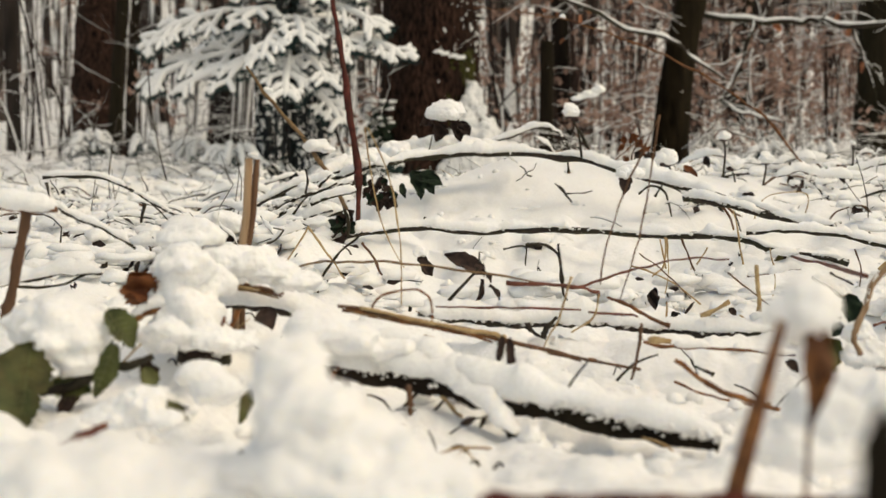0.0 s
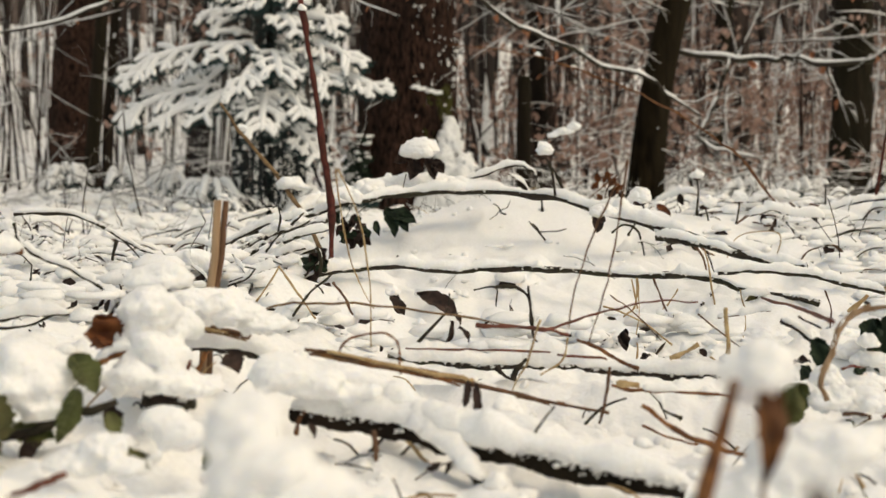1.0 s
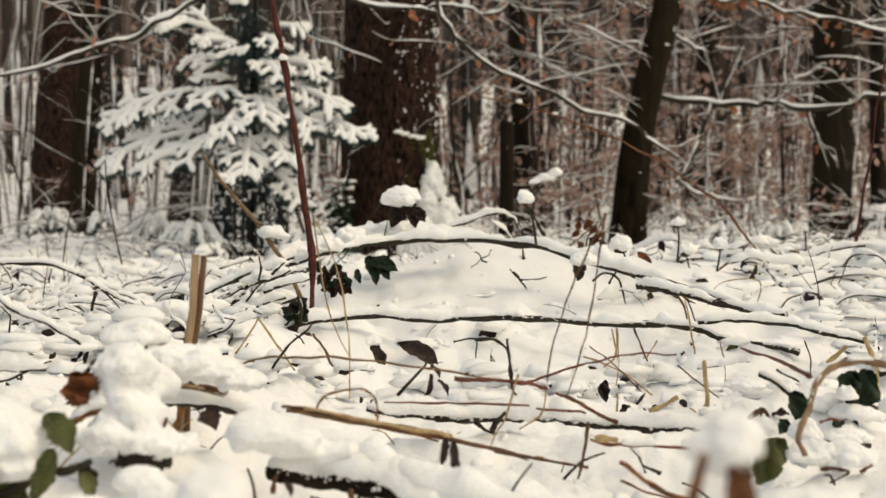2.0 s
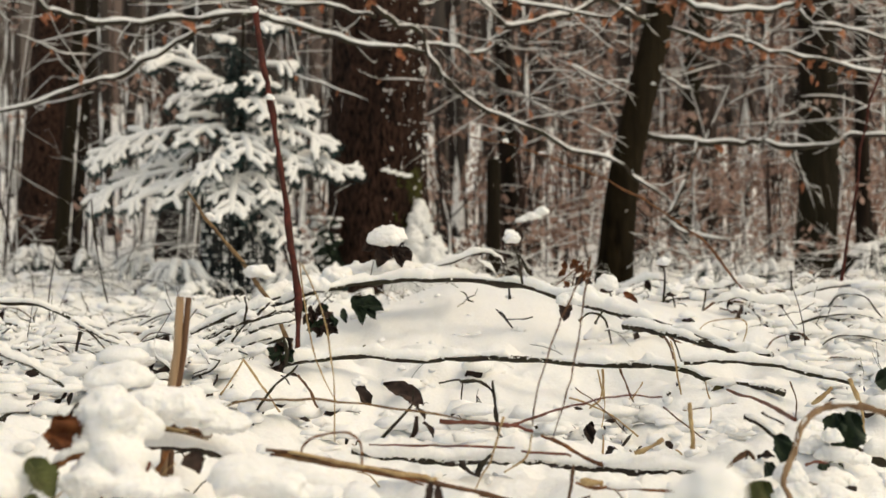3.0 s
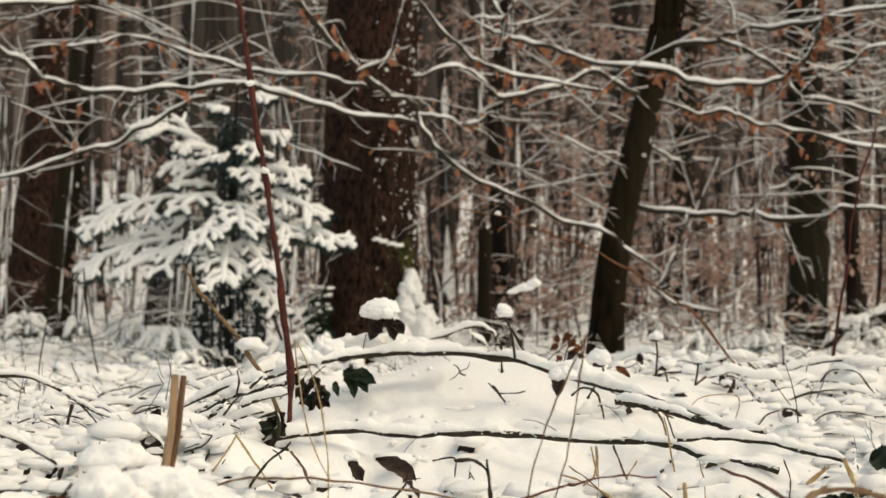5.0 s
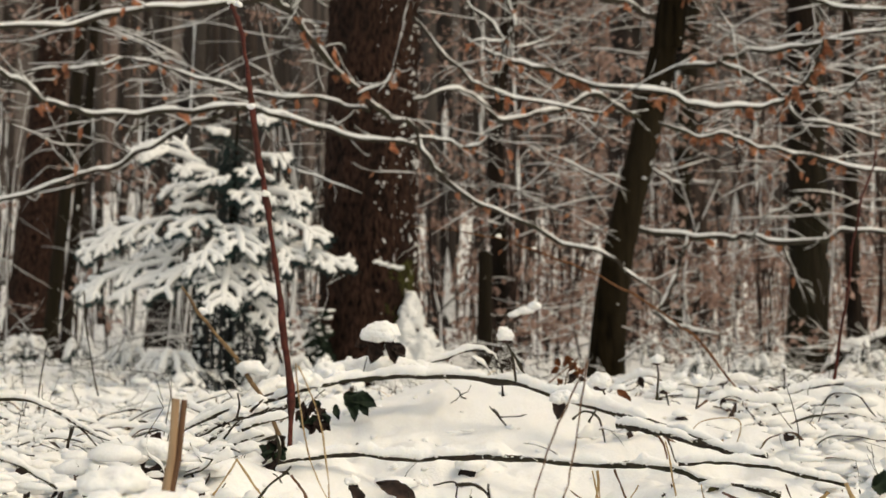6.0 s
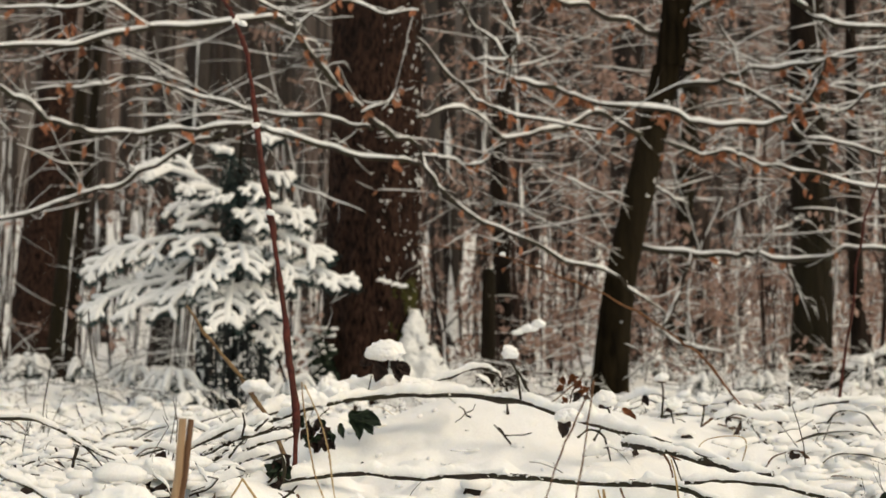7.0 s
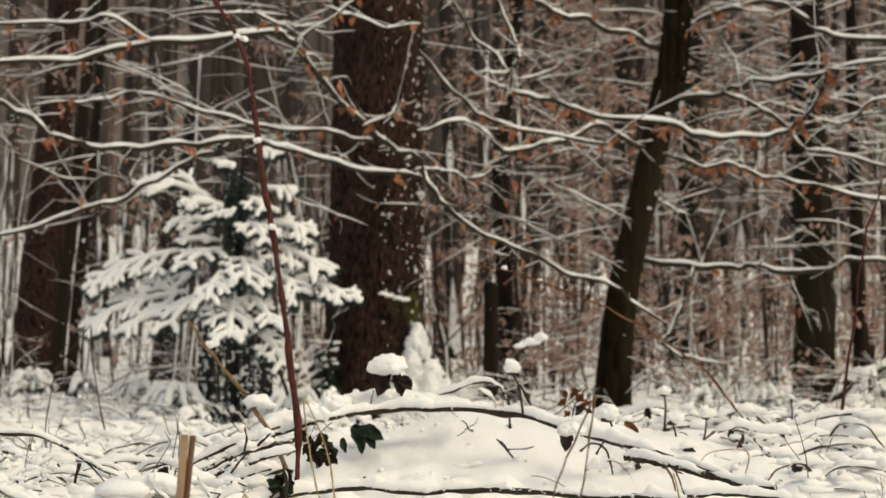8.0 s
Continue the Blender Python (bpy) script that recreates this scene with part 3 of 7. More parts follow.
def spray(g, wood, white, start, length, angle, rise, r, shoots, gaps):
    """A kinked twig with short side shoots, snow along the upper side."""
    p = kinked(g, start, (math.cos(angle), 0.5 * math.sin(angle), rise), length, 0.22, 6)
    wood.tube(p, [r, r * 0.4], 4)
    white.snow(smooth(p, 2) + (0, 0, r * 0.4), [r, r * 0.4], 0, r * 2.1, 5, gaps=gaps, lumps=0.5)
    tips = [p]
    for k in range(shoots):
        m = p[g.integers(1, len(p))]
        a = angle + g.choice([-1, 1]) * g.uniform(0.4, 1.1)
        q = kinked(g, m, (math.cos(a), 0.5 * math.sin(a), rise + g.uniform(-0.4, 0.4)), length * g.uniform(0.15, 0.45), 0.25, 3)
        wood.tube(q, [r * 0.6, r * 0.25], 3)
        if g.random() < 1.1 - gaps:
            white.snow(q + (0, 0, r * 0.3), [r * 0.6, r * 0.25], 0, r * 1.4, 4, gaps=gaps, lumps=0.5)
        tips.append(q)
    return tips


def build_thicket():
    g = np.random.default_rng(5)
    wood, white, leaves = Buf(), Buf(), Buf()
    for i in range(2700):
        y = 7.4 + 13 * g.random() ** 0.75
        x = g.uniform(-0.36, 0.36) * y
        if x < 0.4 and g.random() < 0.45:
            continue
        z = g.uniform(0.25, 0.4 + 0.26 * y) if g.random() < 0.75 else g.uniform(0.1, 0.7)
        angle = g.choice([0, math.pi]) + g.uniform(-1.0, 1.0)
        r = g.uniform(0.001, 0.0030 if x > 0.4 else 0.0019) * (0.6 + y / 20)
        tips = spray(g, wood, white, (x, y, z), g.uniform(0.25, 0.9), angle, g.uniform(-0.65, 0.6), r, int(g.integers(2, 6)), (0.35 if x > 0.4 else 0.85) if z > 1.0 else 0.12)
        if x > -0.8 or i % 5 == 0:
            for p in tips:
                for j in range(g.integers(2, 10) if z < 1.3 else g.integers(1, 7)):
                    q = p[g.integers(1, len(p))] + g.uniform(-0.05, 0.05, 3)
                    d = g.uniform(-1, 1, 3) * 0.026 + (0, 0, -0.034)
                    leaves.add([q, q + d * 0.45 + (0.016, 0.01, 0), q + d, q + d * 0.5 - (0.016, -0.004, 0.006)], [(0, 1, 2, 3)])
    for i in range(520):
        y = g.uniform(8, 22)
        x = g.uniform(-0.36, 0.36) * y
        z = height(x, y)
        h = g.uniform(0.5, 2.4)
        p = np.array([(x, y, z - 0.05), (x + g.uniform(-0.1, 0.1), y, z + h * 0.5), (x + g.uniform(-0.3, 0.3), y, z + h)])
        r = g.uniform(0.004, 0.013)
        wood.tube(smooth(p, 4), [r, r * 0.4], 4)
        if g.random() < 0.15:
            white.tube(smooth(p, 4) + (r * 0.4, -r * 0.7, 0), [r * 0.8, r * 0.3], 4)
    tagged(part("twig_thicket", wood, TWIG_FAR), "dense bare sapling twigs of the winter thicket", "undergrowth", kind="stuff")
    tagged(part("thicket_snow", white, SNOW_FAR), "snow lying along the thicket twigs", "snow", kind="stuff")
    tagged(part("thicket_leaves", leaves, LEAF_FAR), "withered reddish leaves left on the saplings", "leaves", kind="stuff")


build_thicket()


def build_backdrop():
    # distance haze is painted into these pale grey and pinkish browns
    m = mat("far_forest_painted_haze", (0.035, 0.029, 0.026), (0.22, 0.19, 0.175), 1.1, 1.0, 0.0, (1, 1, 0.10), third=(0.20, 0.135, 0.115), third_scale=0.35, third_amount=0.6)
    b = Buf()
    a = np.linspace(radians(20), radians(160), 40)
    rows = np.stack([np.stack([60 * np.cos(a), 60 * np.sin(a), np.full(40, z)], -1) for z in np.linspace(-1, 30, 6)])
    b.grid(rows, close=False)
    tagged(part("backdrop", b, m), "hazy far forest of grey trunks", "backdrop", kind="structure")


build_backdrop()


# ---- snow-laden beech branches ----
def branch(points, radii, label="snow-laden bare beech branch", name="branch", material=None, width=0.004, thick=0.012, gaps=0.1,
           category="branch", sides=8, n=7, lumps=0.35, grain=0.0, snow=True, group="", snow_mat=None, leaves=0, leaf_mat=None, leaf_size=0.05, seed=1, thorns=0, twigs=0, crook=1.2, frost=0, cling=0.12, stout=1.0, kink=0.25):
    p = smooth(points, n)
    g = np.random.default_rng(seed)
    r = np.atleast_1d(radii) * stout
    step_len = np.linalg.norm(np.diff(p, axis=0), axis=1).mean()
    p = p + np.stack([wander(len(p), 3, seed + i) for i in range(3)], 1) * min(step_len * kink, r.max() * crook)
    t = thing(name, tuple(p[0]), label, category, group)
    w = Buf().tube(p, r, sides, 0.1 if r.max() > 0.006 else 0.2)
    for i in range(thorns):
        k = g.integers(1, len(p) - 1)
        d = g.normal(size=3)
        d /= np.linalg.norm(d)
        w.tube([p[k], p[k] + d * r.mean() * 1.1, p[k] + d * r.mean() * 1.9 + (0, 0, -r.mean() * 0.5)], [r.mean() * 0.9, r.mean() * 0.5, r.mean() * 0.08], 5)
    part("wood", w, material or TWIG_DARK, t)
    if snow:
        for run in snow_runs(p, r, width, thick, max(6, sides), gaps, lumps, grain, cling):
            part("snow", Buf().grid(run), snow_mat or SNOW_FAR, t)
    if frost:
        # crumbs of snow clinging to the bark
        b = Buf()
        radius = np.interp(np.linspace(0, 1, len(p)), np.linspace(0, 1, len(r)), r)
        for i in range(frost):
            k = g.integers(0, len(p) - 1)
            u = g.random()
            q = p[k] * (1 - u) + p[k + 1] * u
            s = 0.0006 + 0.0018 * g.random() ** 2
            b.blob(q + (0, -radius[k] * 0.9, radius[k] * g.triangular(-0.25, 0.98, 1.0)), (s * 1.3, s, s), int(i), 5, 7, 0.5, 0.9)
        part("frost", b, SNOW, t, "crumbs of snow on the bark")["kind"] = "stuff"
    for i in range(twigs):
        k = int(g.integers(2, len(p) - 2))
        along = p[k + 1] - p[k - 1]
        along = along / np.linalg.norm(along) * g.choice([1, 1, -1])
        span = g.uniform(0.06, 0.3)
        e = along * 0.8 + np.array([0, g.uniform(-0.4, 0.4), g.choice([-1, 1]) * g.uniform(0.2, 0.75)])
        q = smooth([p[k], p[k] + e * span * 0.5 + g.uniform(-0.02, 0.02, 3), p[k] + e * span * g.uniform(0.85, 1) + (0, 0, g.uniform(-0.03, 0.04))], 6)
        q = q + np.stack([wander(len(q), 2, seed * 7 + i * 3 + j) for j in range(3)], 1) * 0.007 * np.linspace(0.3, 1, len(q))[:, None]
        w = part("side_twig", Buf().tube(q, [0.0021, 0.0008], 4, 0.1), material or TWIG_DARK, t)
        for run in snow_runs(q, [0.0024, 0.0009], 0.0003, 0.0040, 5, 0.2, cling=cling):
            part("snow", Buf().grid(run), SNOW_FAR, w)
        if leaves and g.random() < 0.35:
            dd = np.array([g.uniform(-0.4, 0.4), g.uniform(-0.4, 0.4), -1]) * leaf_size * g.uniform(0.7, 1.1)
            part("leaf", Buf().leaf(q[-2], q[-2] + dd, leaf_size * 0.5, 0.35, turn=g.uniform(-1, 1), wave=0.1), leaf_mat or LEAF_BEECH, t)
    for i in range(leaves):
        q = p[g.integers(1, len(p))]
        d = np.array([g.uniform(-1.1, 1.1), g.uniform(-0.4, 0.4), -0.9]) * leaf_size * g.uniform(0.7, 1.2)
        q0 = q + d * 0.15
        part("leaf", Buf().leaf(q0, q0 + d, leaf_size * 0.62, 0.4, turn=g.uniform(-1.4, 1.4), wave=0.25), leaf_mat or LEAF_BEECH, t)
    return t


def build_beech_branches():
    big = dict(cling=0.6, width=0.0004, thick=0.0138, kink=0.5, gaps=0.05, group="beech branches", twigs=15, n=10, leaf_size=0.05, lumps=0.5, crook=2.2, stout=1.3)
    thin = dict(cling=0.7, width=0.0004, thick=0.0098, kink=0.5, gaps=0.12, group="beech branches", twigs=7, n=9, leaf_size=0.038, lumps=0.55, crook=2.2, stout=1.3)
    branch([(-1.889, 5.400, 1.488), (-1.530, 5.456, 1.497), (-1.276, 5.511, 1.566), (-0.903, 5.567, 1.610), (-0.729, 5.622, 1.637), (-0.632, 5.678, 1.602), (-0.522, 5.733, 1.453), (-0.374, 5.789, 1.292), (-0.236, 5.844, 1.197), (-0.119, 5.900, 1.163)], [0.0064, 0.0104, 0.0072], leaves=8, seed=1, **big)
    branch([(-1.956, 5.600, 1.398), (-1.726, 5.600, 1.316), (-1.611, 5.600, 1.231), (-1.474, 5.600, 1.182), (-1.338, 5.600, 1.165), (-1.088, 5.600, 1.179), (-0.838, 5.600, 1.196), (-0.679, 5.600, 1.168), (-0.453, 5.600, 1.098), (-0.249, 5.600, 1.062), (-0.125, 5.600, 1.050)], [0.0080, 0.0088, 0.0056], leaves=4, seed=2, **big)
    branch([(-1.225, 5.700, 1.400), (-1.062, 5.700, 1.352), (-0.877, 5.700, 1.304), (-0.738, 5.700, 1.261), (-0.553, 5.700, 1.251), (-0.415, 5.700, 1.220), (-0.311, 5.700, 1.207)], [0.0040, 0.0064], leaves=7, seed=3, **thin)
    branch([(-1.945, 5.600, 0.804), (-1.629, 5.600, 0.864), (-1.471, 5.600, 0.926), (-1.336, 5.600, 0.967), (-1.133, 5.600, 1.072), (-0.974, 5.600, 1.156), (-0.827, 5.600, 1.196)], [0.0048, 0.0072], seed=4, **thin)
    branch([(-0.153, 5.900, 1.622), (-0.022, 5.900, 1.488), (0.121, 5.900, 1.350), (0.240, 5.900, 1.296), (0.383, 5.900, 1.268), (0.692, 5.900, 1.202)], [0.0056, 0.0064, 0.0040], leaves=5, seed=5, **thin)
    branch([(-0.129, 5.800, 1.150), (-0.094, 5.800, 1.032), (-0.024, 5.800, 0.949), (0.115, 5.800, 0.843), (0.278, 5.800, 0.772), (0.463, 5.800, 0.673), (0.649, 5.800, 0.618), (0.764, 5.800, 0.536), (0.879, 5.800, 0.461)], [0.0080, 0.0064, 0.0040], leaves=2, seed=6, **thin)
    branch([(-0.145, 6.000, 1.287), (0.001, 6.078, 1.343), (0.101, 6.156, 1.334), (0.202, 6.233, 1.277), (0.255, 6.311, 1.237), (0.414, 6.389, 1.291), (0.549, 6.467, 1.322), (0.689, 6.544, 1.394), (0.803, 6.622, 1.349), (0.920, 6.700, 1.313)], [0.0048, 0.0080, 0.0104], leaves=7, seed=7, **big)
    branch([(0.168, 6.300, 1.555), (0.307, 6.267, 1.504), (0.481, 6.233, 1.453), (0.628, 6.200, 1.388), (0.948, 6.167, 1.343), (1.115, 6.133, 1.282), (1.405, 6.100, 1.280), (1.533, 6.067, 1.353), (1.588, 6.033, 1.441), (1.618, 6.000, 1.545)], [0.0056, 0.0080, 0.0056], leaves=34, seed=8, **big)
    branch([(1.088, 6.800, 1.567), (1.272, 6.680, 1.572), (1.382, 6.560, 1.598), (1.540, 6.440, 1.588), (1.704, 6.320, 1.608), (2.062, 6.200, 1.650)], [0.0104, 0.0080, 0.0048], leaves=4, seed=9, **big)
    branch([(1.121, 6.800, 1.887), (1.231, 6.717, 1.951), (1.378, 6.633, 1.979), (1.547, 6.550, 1.977), (1.657, 6.467, 1.868), (1.737, 6.383, 1.785), (2.096, 6.300, 1.733)], [0.0120, 0.0104, 0.0072], leaves=5, seed=10, **big)
    branch([(0.269, 6.200, 1.933), (0.524, 6.400, 1.894), (0.781, 6.600, 1.859), (1.009, 6.800, 1.810)], [0.0072, 0.0104], leaves=4, seed=11, **big)
    branch([(1.259, 6.500, 1.542), (1.394, 6.500, 1.486), (1.523, 6.500, 1.406), (1.638, 6.500, 1.281), (1.834, 6.500, 1.242), (2.145, 6.500, 1.151)], [0.0080, 0.0064, 0.0048], leaves=5, seed=12, **big)
    branch([(1.567, 6.200, 1.408), (1.679, 6.200, 1.359), (1.766, 6.200, 1.358), (1.856, 6.200, 1.439), (2.056, 6.200, 1.463)], [0.0056, 0.0048], leaves=5, seed=13, **thin)
    branch([(0.898, 6.800, 0.789), (1.079, 6.743, 0.757), (1.311, 6.686, 0.734), (1.432, 6.629, 0.743), (1.577, 6.571, 0.700), (1.746, 6.514, 0.722), (1.836, 6.457, 0.757), (2.101, 6.400, 0.739)], [0.0104, 0.0088, 0.0064], leaves=1, seed=14, **big)
    branch([(1.142, 6.700, 0.744), (1.110, 6.700, 0.615), (1.035, 6.700, 0.441), (0.981, 6.700, 0.385)], [0.0056, 0.0040], seed=15, **thin)
    branch([(0.981, 6.700, 0.385), (1.105, 6.700, 0.315), (1.278, 6.700, 0.274)], [0.0048, 0.0032], seed=16, **thin)
    branch([(1.547, 6.500, 0.691), (1.609, 6.500, 0.552), (1.690, 6.500, 0.453)], [0.0048, 0.0032], seed=17, **thin)
    branch([(1.362, 6.300, 0.725), (1.440, 6.300, 0.825), (1.541, 6.300, 0.855)], [0.0032, 0.0024], seed=18, **thin)
    branch([(0.908, 6.000, 1.183), (1.089, 6.000, 1.133), (1.210, 6.000, 1.139), (1.306, 6.000, 1.090), (1.450, 6.000, 1.065), (1.690, 6.000, 1.015), (1.977, 6.000, 0.950)], [0.0056, 0.0064, 0.0048], leaves=22, seed=19, **thin)
    branch([(-0.238, 5.900, 1.087), (-0.119, 5.900, 1.115), (-0.000, 5.900, 1.096), (0.107, 5.900, 1.076), (0.203, 5.900, 1.137)], [0.0048, 0.0040], leaves=2, seed=20, **thin)
    branch([(-0.021, 6.200, 1.935), (0.129, 6.200, 1.722), (0.267, 6.200, 1.594)], [0.0048, 0.0040], seed=21, **thin)
    branch([(0.206, 6.200, 1.933), (0.268, 6.200, 1.759), (0.292, 6.200, 1.657), (0.254, 6.200, 1.586), (0.103, 6.200, 1.582)], [0.0040, 0.0032], leaves=5, seed=22, **thin)
    branch([(-1.927, 5.500, 1.668), (-1.567, 5.500, 1.665), (-1.342, 5.500, 1.673), (-1.162, 5.500, 1.572)], [0.0040, 0.0032], leaves=4, seed=23, **thin)
    branch([(-1.669, 5.500, 1.771), (-1.521, 5.500, 1.615), (-1.384, 5.500, 1.376), (-1.316, 5.500, 1.297)], [0.0024, 0.0024], seed=24, snow=False)
    branch([(-0.781, 5.500, 1.701), (-0.669, 5.500, 1.643), (-0.601, 5.500, 1.604)], [0.0032, 0.0032], leaves=2, seed=25, **thin)
    branch([(-0.658, 5.500, 1.764), (-0.624, 5.500, 1.632), (-0.613, 5.500, 1.563)], [0.0032, 0.0032], seed=26, snow=False)
    branch([(-0.613, 5.500, 1.575), (-0.512, 5.500, 1.653), (-0.355, 5.500, 1.762)], [0.0032, 0.0024], leaves=2, seed=27, **thin)
    branch([(-0.540, 5.800, 1.795), (-0.398, 5.800, 1.746), (-0.280, 5.800, 1.702), (-0.126, 5.800, 1.716)], [0.0040, 0.0032], leaves=2, seed=28, **thin)
    branch([(-1.137, 5.600, 1.577), (-1.215, 5.600, 1.451), (-1.283, 5.600, 1.394)], [0.0032, 0.0024], seed=29, snow=False)
    branch([(-1.819, 5.600, 1.397), (-1.729, 5.600, 1.466), (-1.650, 5.600, 1.523)], [0.0032, 0.0024], seed=30, snow=False)
    branch([(-0.368, 5.700, 1.266), (-0.253, 5.700, 1.312), (-0.206, 5.700, 1.370)], [0.0032, 0.0024], leaves=4, seed=31, **thin)
    branch([(-1.860, 6.200, 1.455), (-1.557, 6.200, 1.471), (-1.432, 6.200, 1.503), (-1.280, 6.200, 1.477)], [0.0040, 0.0032], leaves=4, seed=32, **thin)
    branch([(-1.250, 6.000, 1.245), (-1.371, 6.000, 1.123), (-1.358, 6.000, 1.062)], [0.0032, 0.0024], seed=33, **thin)
    branch([(0.505, 6.600, 1.120), (0.663, 6.600, 1.039), (0.848, 6.600, 0.944)], [0.0032, 0.0024], seed=34, **thin)
    branch([(1.224, 6.400, 1.797), (1.299, 6.400, 1.666), (1.336, 6.400, 1.561)], [0.0032, 0.0024], seed=35, **thin)
    branch([(0.971, 6.900, 1.109), (1.053, 6.900, 1.053), (1.169, 6.900, 0.997)], [0.0048, 0.0032], seed=36, **thin)
    g = np.random.default_rng(8)
    # finer side twigs among them
    wood, white, leaves = Buf(), Buf(), Buf()
    for i in range(330):
        y = g.uniform(5.6, 8.4)
        x = g.uniform(-0.36, 0.36) * y
        if x < 0.3 and g.random() < 0.5:
            continue
        z = g.uniform(0.8 if x > -1 else 1.0, 2.2)
        if y < 6.95 and (-0.75 < x < 0.25 or 0.6 < x < 1.3) and g.random() < 0.97:
            continue
        p = spray(g, wood, white, (x, y, z), g.uniform(0.2, 0.8), g.choice([0, math.pi]) + g.uniform(-1.0, 1.0), g.uniform(-0.7, 0.7), 0.0027, int(g.integers(1, 5)), 0.2)[0]
        if g.random() < 0.5:
            for j in range(g.integers(1, 4)):
                q = p[g.integers(1, len(p))]
                d = np.array([g.uniform(-1, 1), g.uniform(-0.5, 0.5), -0.9]) * 0.024
                leaves.leaf(q, q + d, 0.015, 0.3, turn=g.uniform(-1.5, 1.5), plain=True)
    tagged(part("beech_twigs", wood, TWIG_FAR), "fine bare beech twigs", "twigs", kind="stuff")
    tagged(part("beech_twig_snow", white, SNOW_FAR), "thin snow lying on beech twigs", "snow", kind="stuff")
    tagged(part("beech_twig_leaves", leaves, LEAF_BEECH), "dry orange-brown beech leaves hanging on twigs", "leaves", kind="stuff")


build_beech_branches()


# ---- the young spruce ----
def build_spruce():
    foot = (-0.959, 6.200, 0.075)
    x0, y0 = foot[0], foot[1]
    tip = (-0.922, 6.200, 1.348)
    top = tip[2]
    t = thing("spruce", (x0, y0, 0.0), "young spruce loaded with thick white snow", "tree")
    part("trunk", Buf().tube(smooth([(x0, y0, -0.03), (x0 + 0.01, y0, 0.6), (tip[0], y0, top)], 6), [0.028, 0.02, 0.004], 8, 0.1), BARK_DARK, t)
    g = np.random.default_rng(17)
    # where each bough leaves the stem, where it ends, the length of its side shoots and how far it hangs
    boughs = [
        ((-0.938, 6.200, 0.944), (-1.311, 6.100, 1.083), 0.16, 0.6), ((-0.938, 6.200, 0.957), (-1.139, 6.000, 0.976), 0.13, 0.8), ((-0.939, 6.200, 1.032), (-0.806, 6.050, 0.954), 0.1, 0.8), ((-0.938, 6.200, 0.919), (-0.997, 5.950, 0.922), 0.10, 0.7), ((-0.926, 6.200, 1.057), (-0.690, 6.150, 1.031), 0.10, 0.8), ((-0.927, 6.200, 1.158), (-1.023, 6.100, 1.156), 0.08, 0.6),
        ((-0.922, 6.200, 1.221), (-0.770, 6.150, 1.211), 0.07, 0.5), ((-0.938, 6.200, 0.894), (-0.628, 6.100, 0.859), 0.13, 0.7), ((-0.938, 6.200, 0.907), (-0.786, 5.900, 0.809), 0.11, 0.8), ((-0.950, 6.200, 0.807), (-1.183, 6.050, 0.817), 0.07, 0.4),
        ((-0.950, 6.200, 0.794), (-1.577, 6.100, 0.631), 0.15, 0.6), ((-0.950, 6.200, 0.782), (-1.118, 5.900, 0.715), 0.13, 0.8), ((-0.950, 6.200, 0.757), (-0.842, 5.800, 0.626), 0.13, 1.0), ((-0.950, 6.200, 0.807), (-0.557, 6.000, 0.694), 0.14, 0.9),
        ((-0.950, 6.200, 0.732), (-0.648, 5.950, 0.596), 0.13, 0.9), ((-0.954, 6.200, 0.607), (-1.582, 6.050, 0.447), 0.14, 0.6), ((-0.954, 6.200, 0.620), (-1.177, 5.850, 0.466), 0.13, 0.9), ((-0.954, 6.200, 0.632), (-0.915, 5.750, 0.405), 0.14, 1.0),
        ((-0.949, 6.200, 0.632), (-0.432, 6.000, 0.561), 0.13, 0.7), ((-0.954, 6.200, 0.582), (-0.748, 5.800, 0.463), 0.12, 1.0), ((-0.953, 6.200, 0.483), (-0.707, 5.950, 0.287), 0.10, 0.9), ((-0.950, 6.200, 0.857), (-1.311, 6.500, 0.935), 0.12, 0.7),
        ((-0.950, 6.200, 0.707), (-0.739, 6.550, 0.751), 0.13, 0.8), ((-0.949, 6.200, 0.657), (-1.439, 6.500, 0.621), 0.13, 0.8), ((-0.954, 6.200, 0.545), (-1.400, 5.950, 0.433), 0.10, 0.9), ((-0.950, 6.200, 0.719), (-1.008, 5.750, 0.556), 0.13, 1.0),
    ]
    def finger(fingers, green, q, rad):
        """A stubby shoot under its own roll of snow, dark needles showing below and at the edges."""
        k = len(q)
        u = np.linspace(0, 1, k)
        rr = rad * (0.75 + 0.35 * np.sin(np.pi * u)) * (1 + 0.16 * wander(k, 2))
        rr[-1] *= 0.45
        fingers.append(Buf().tube(q + (0, 0, rad * 0.35), rr, 9, 0.08))
        for m in range(k * 8):
            c = q[g.integers(0, k)] + g.uniform(-0.012, 0.012, 3) + (0, 0.012, -0.006)
            d = np.array([g.uniform(-1, 1), g.uniform(-0.2, 1), g.uniform(-1.2, -0.1)]) * 0.017
            w = np.cross(d, (0.3, 1, 0.2))
            w *= 0.0028 / (np.linalg.norm(w) + 1e-9)
            green.add([c - w, c + w, c + d], [(0, 1, 2)])

    for start, end, shoot, hang in boughs:
        start, end = np.array(start), np.array(end)
        reach = np.linalg.norm(end - start)
        p = smooth([start, start + (end - start) * 0.4 + (0, 0, 0.10 * reach), start + (end - start) * 0.8 + (0, 0, 0.09 * reach), end], 6)
        green, fingers = Buf(), []
        finger(fingers, green, p[5:], 0.0145)
        # the sprays tilt outwards under their load
        tilt = np.array((0.25 * np.sign(end[0] - start[0]), -0.62, 0.74))
        count = max(2, int(reach / 0.1))
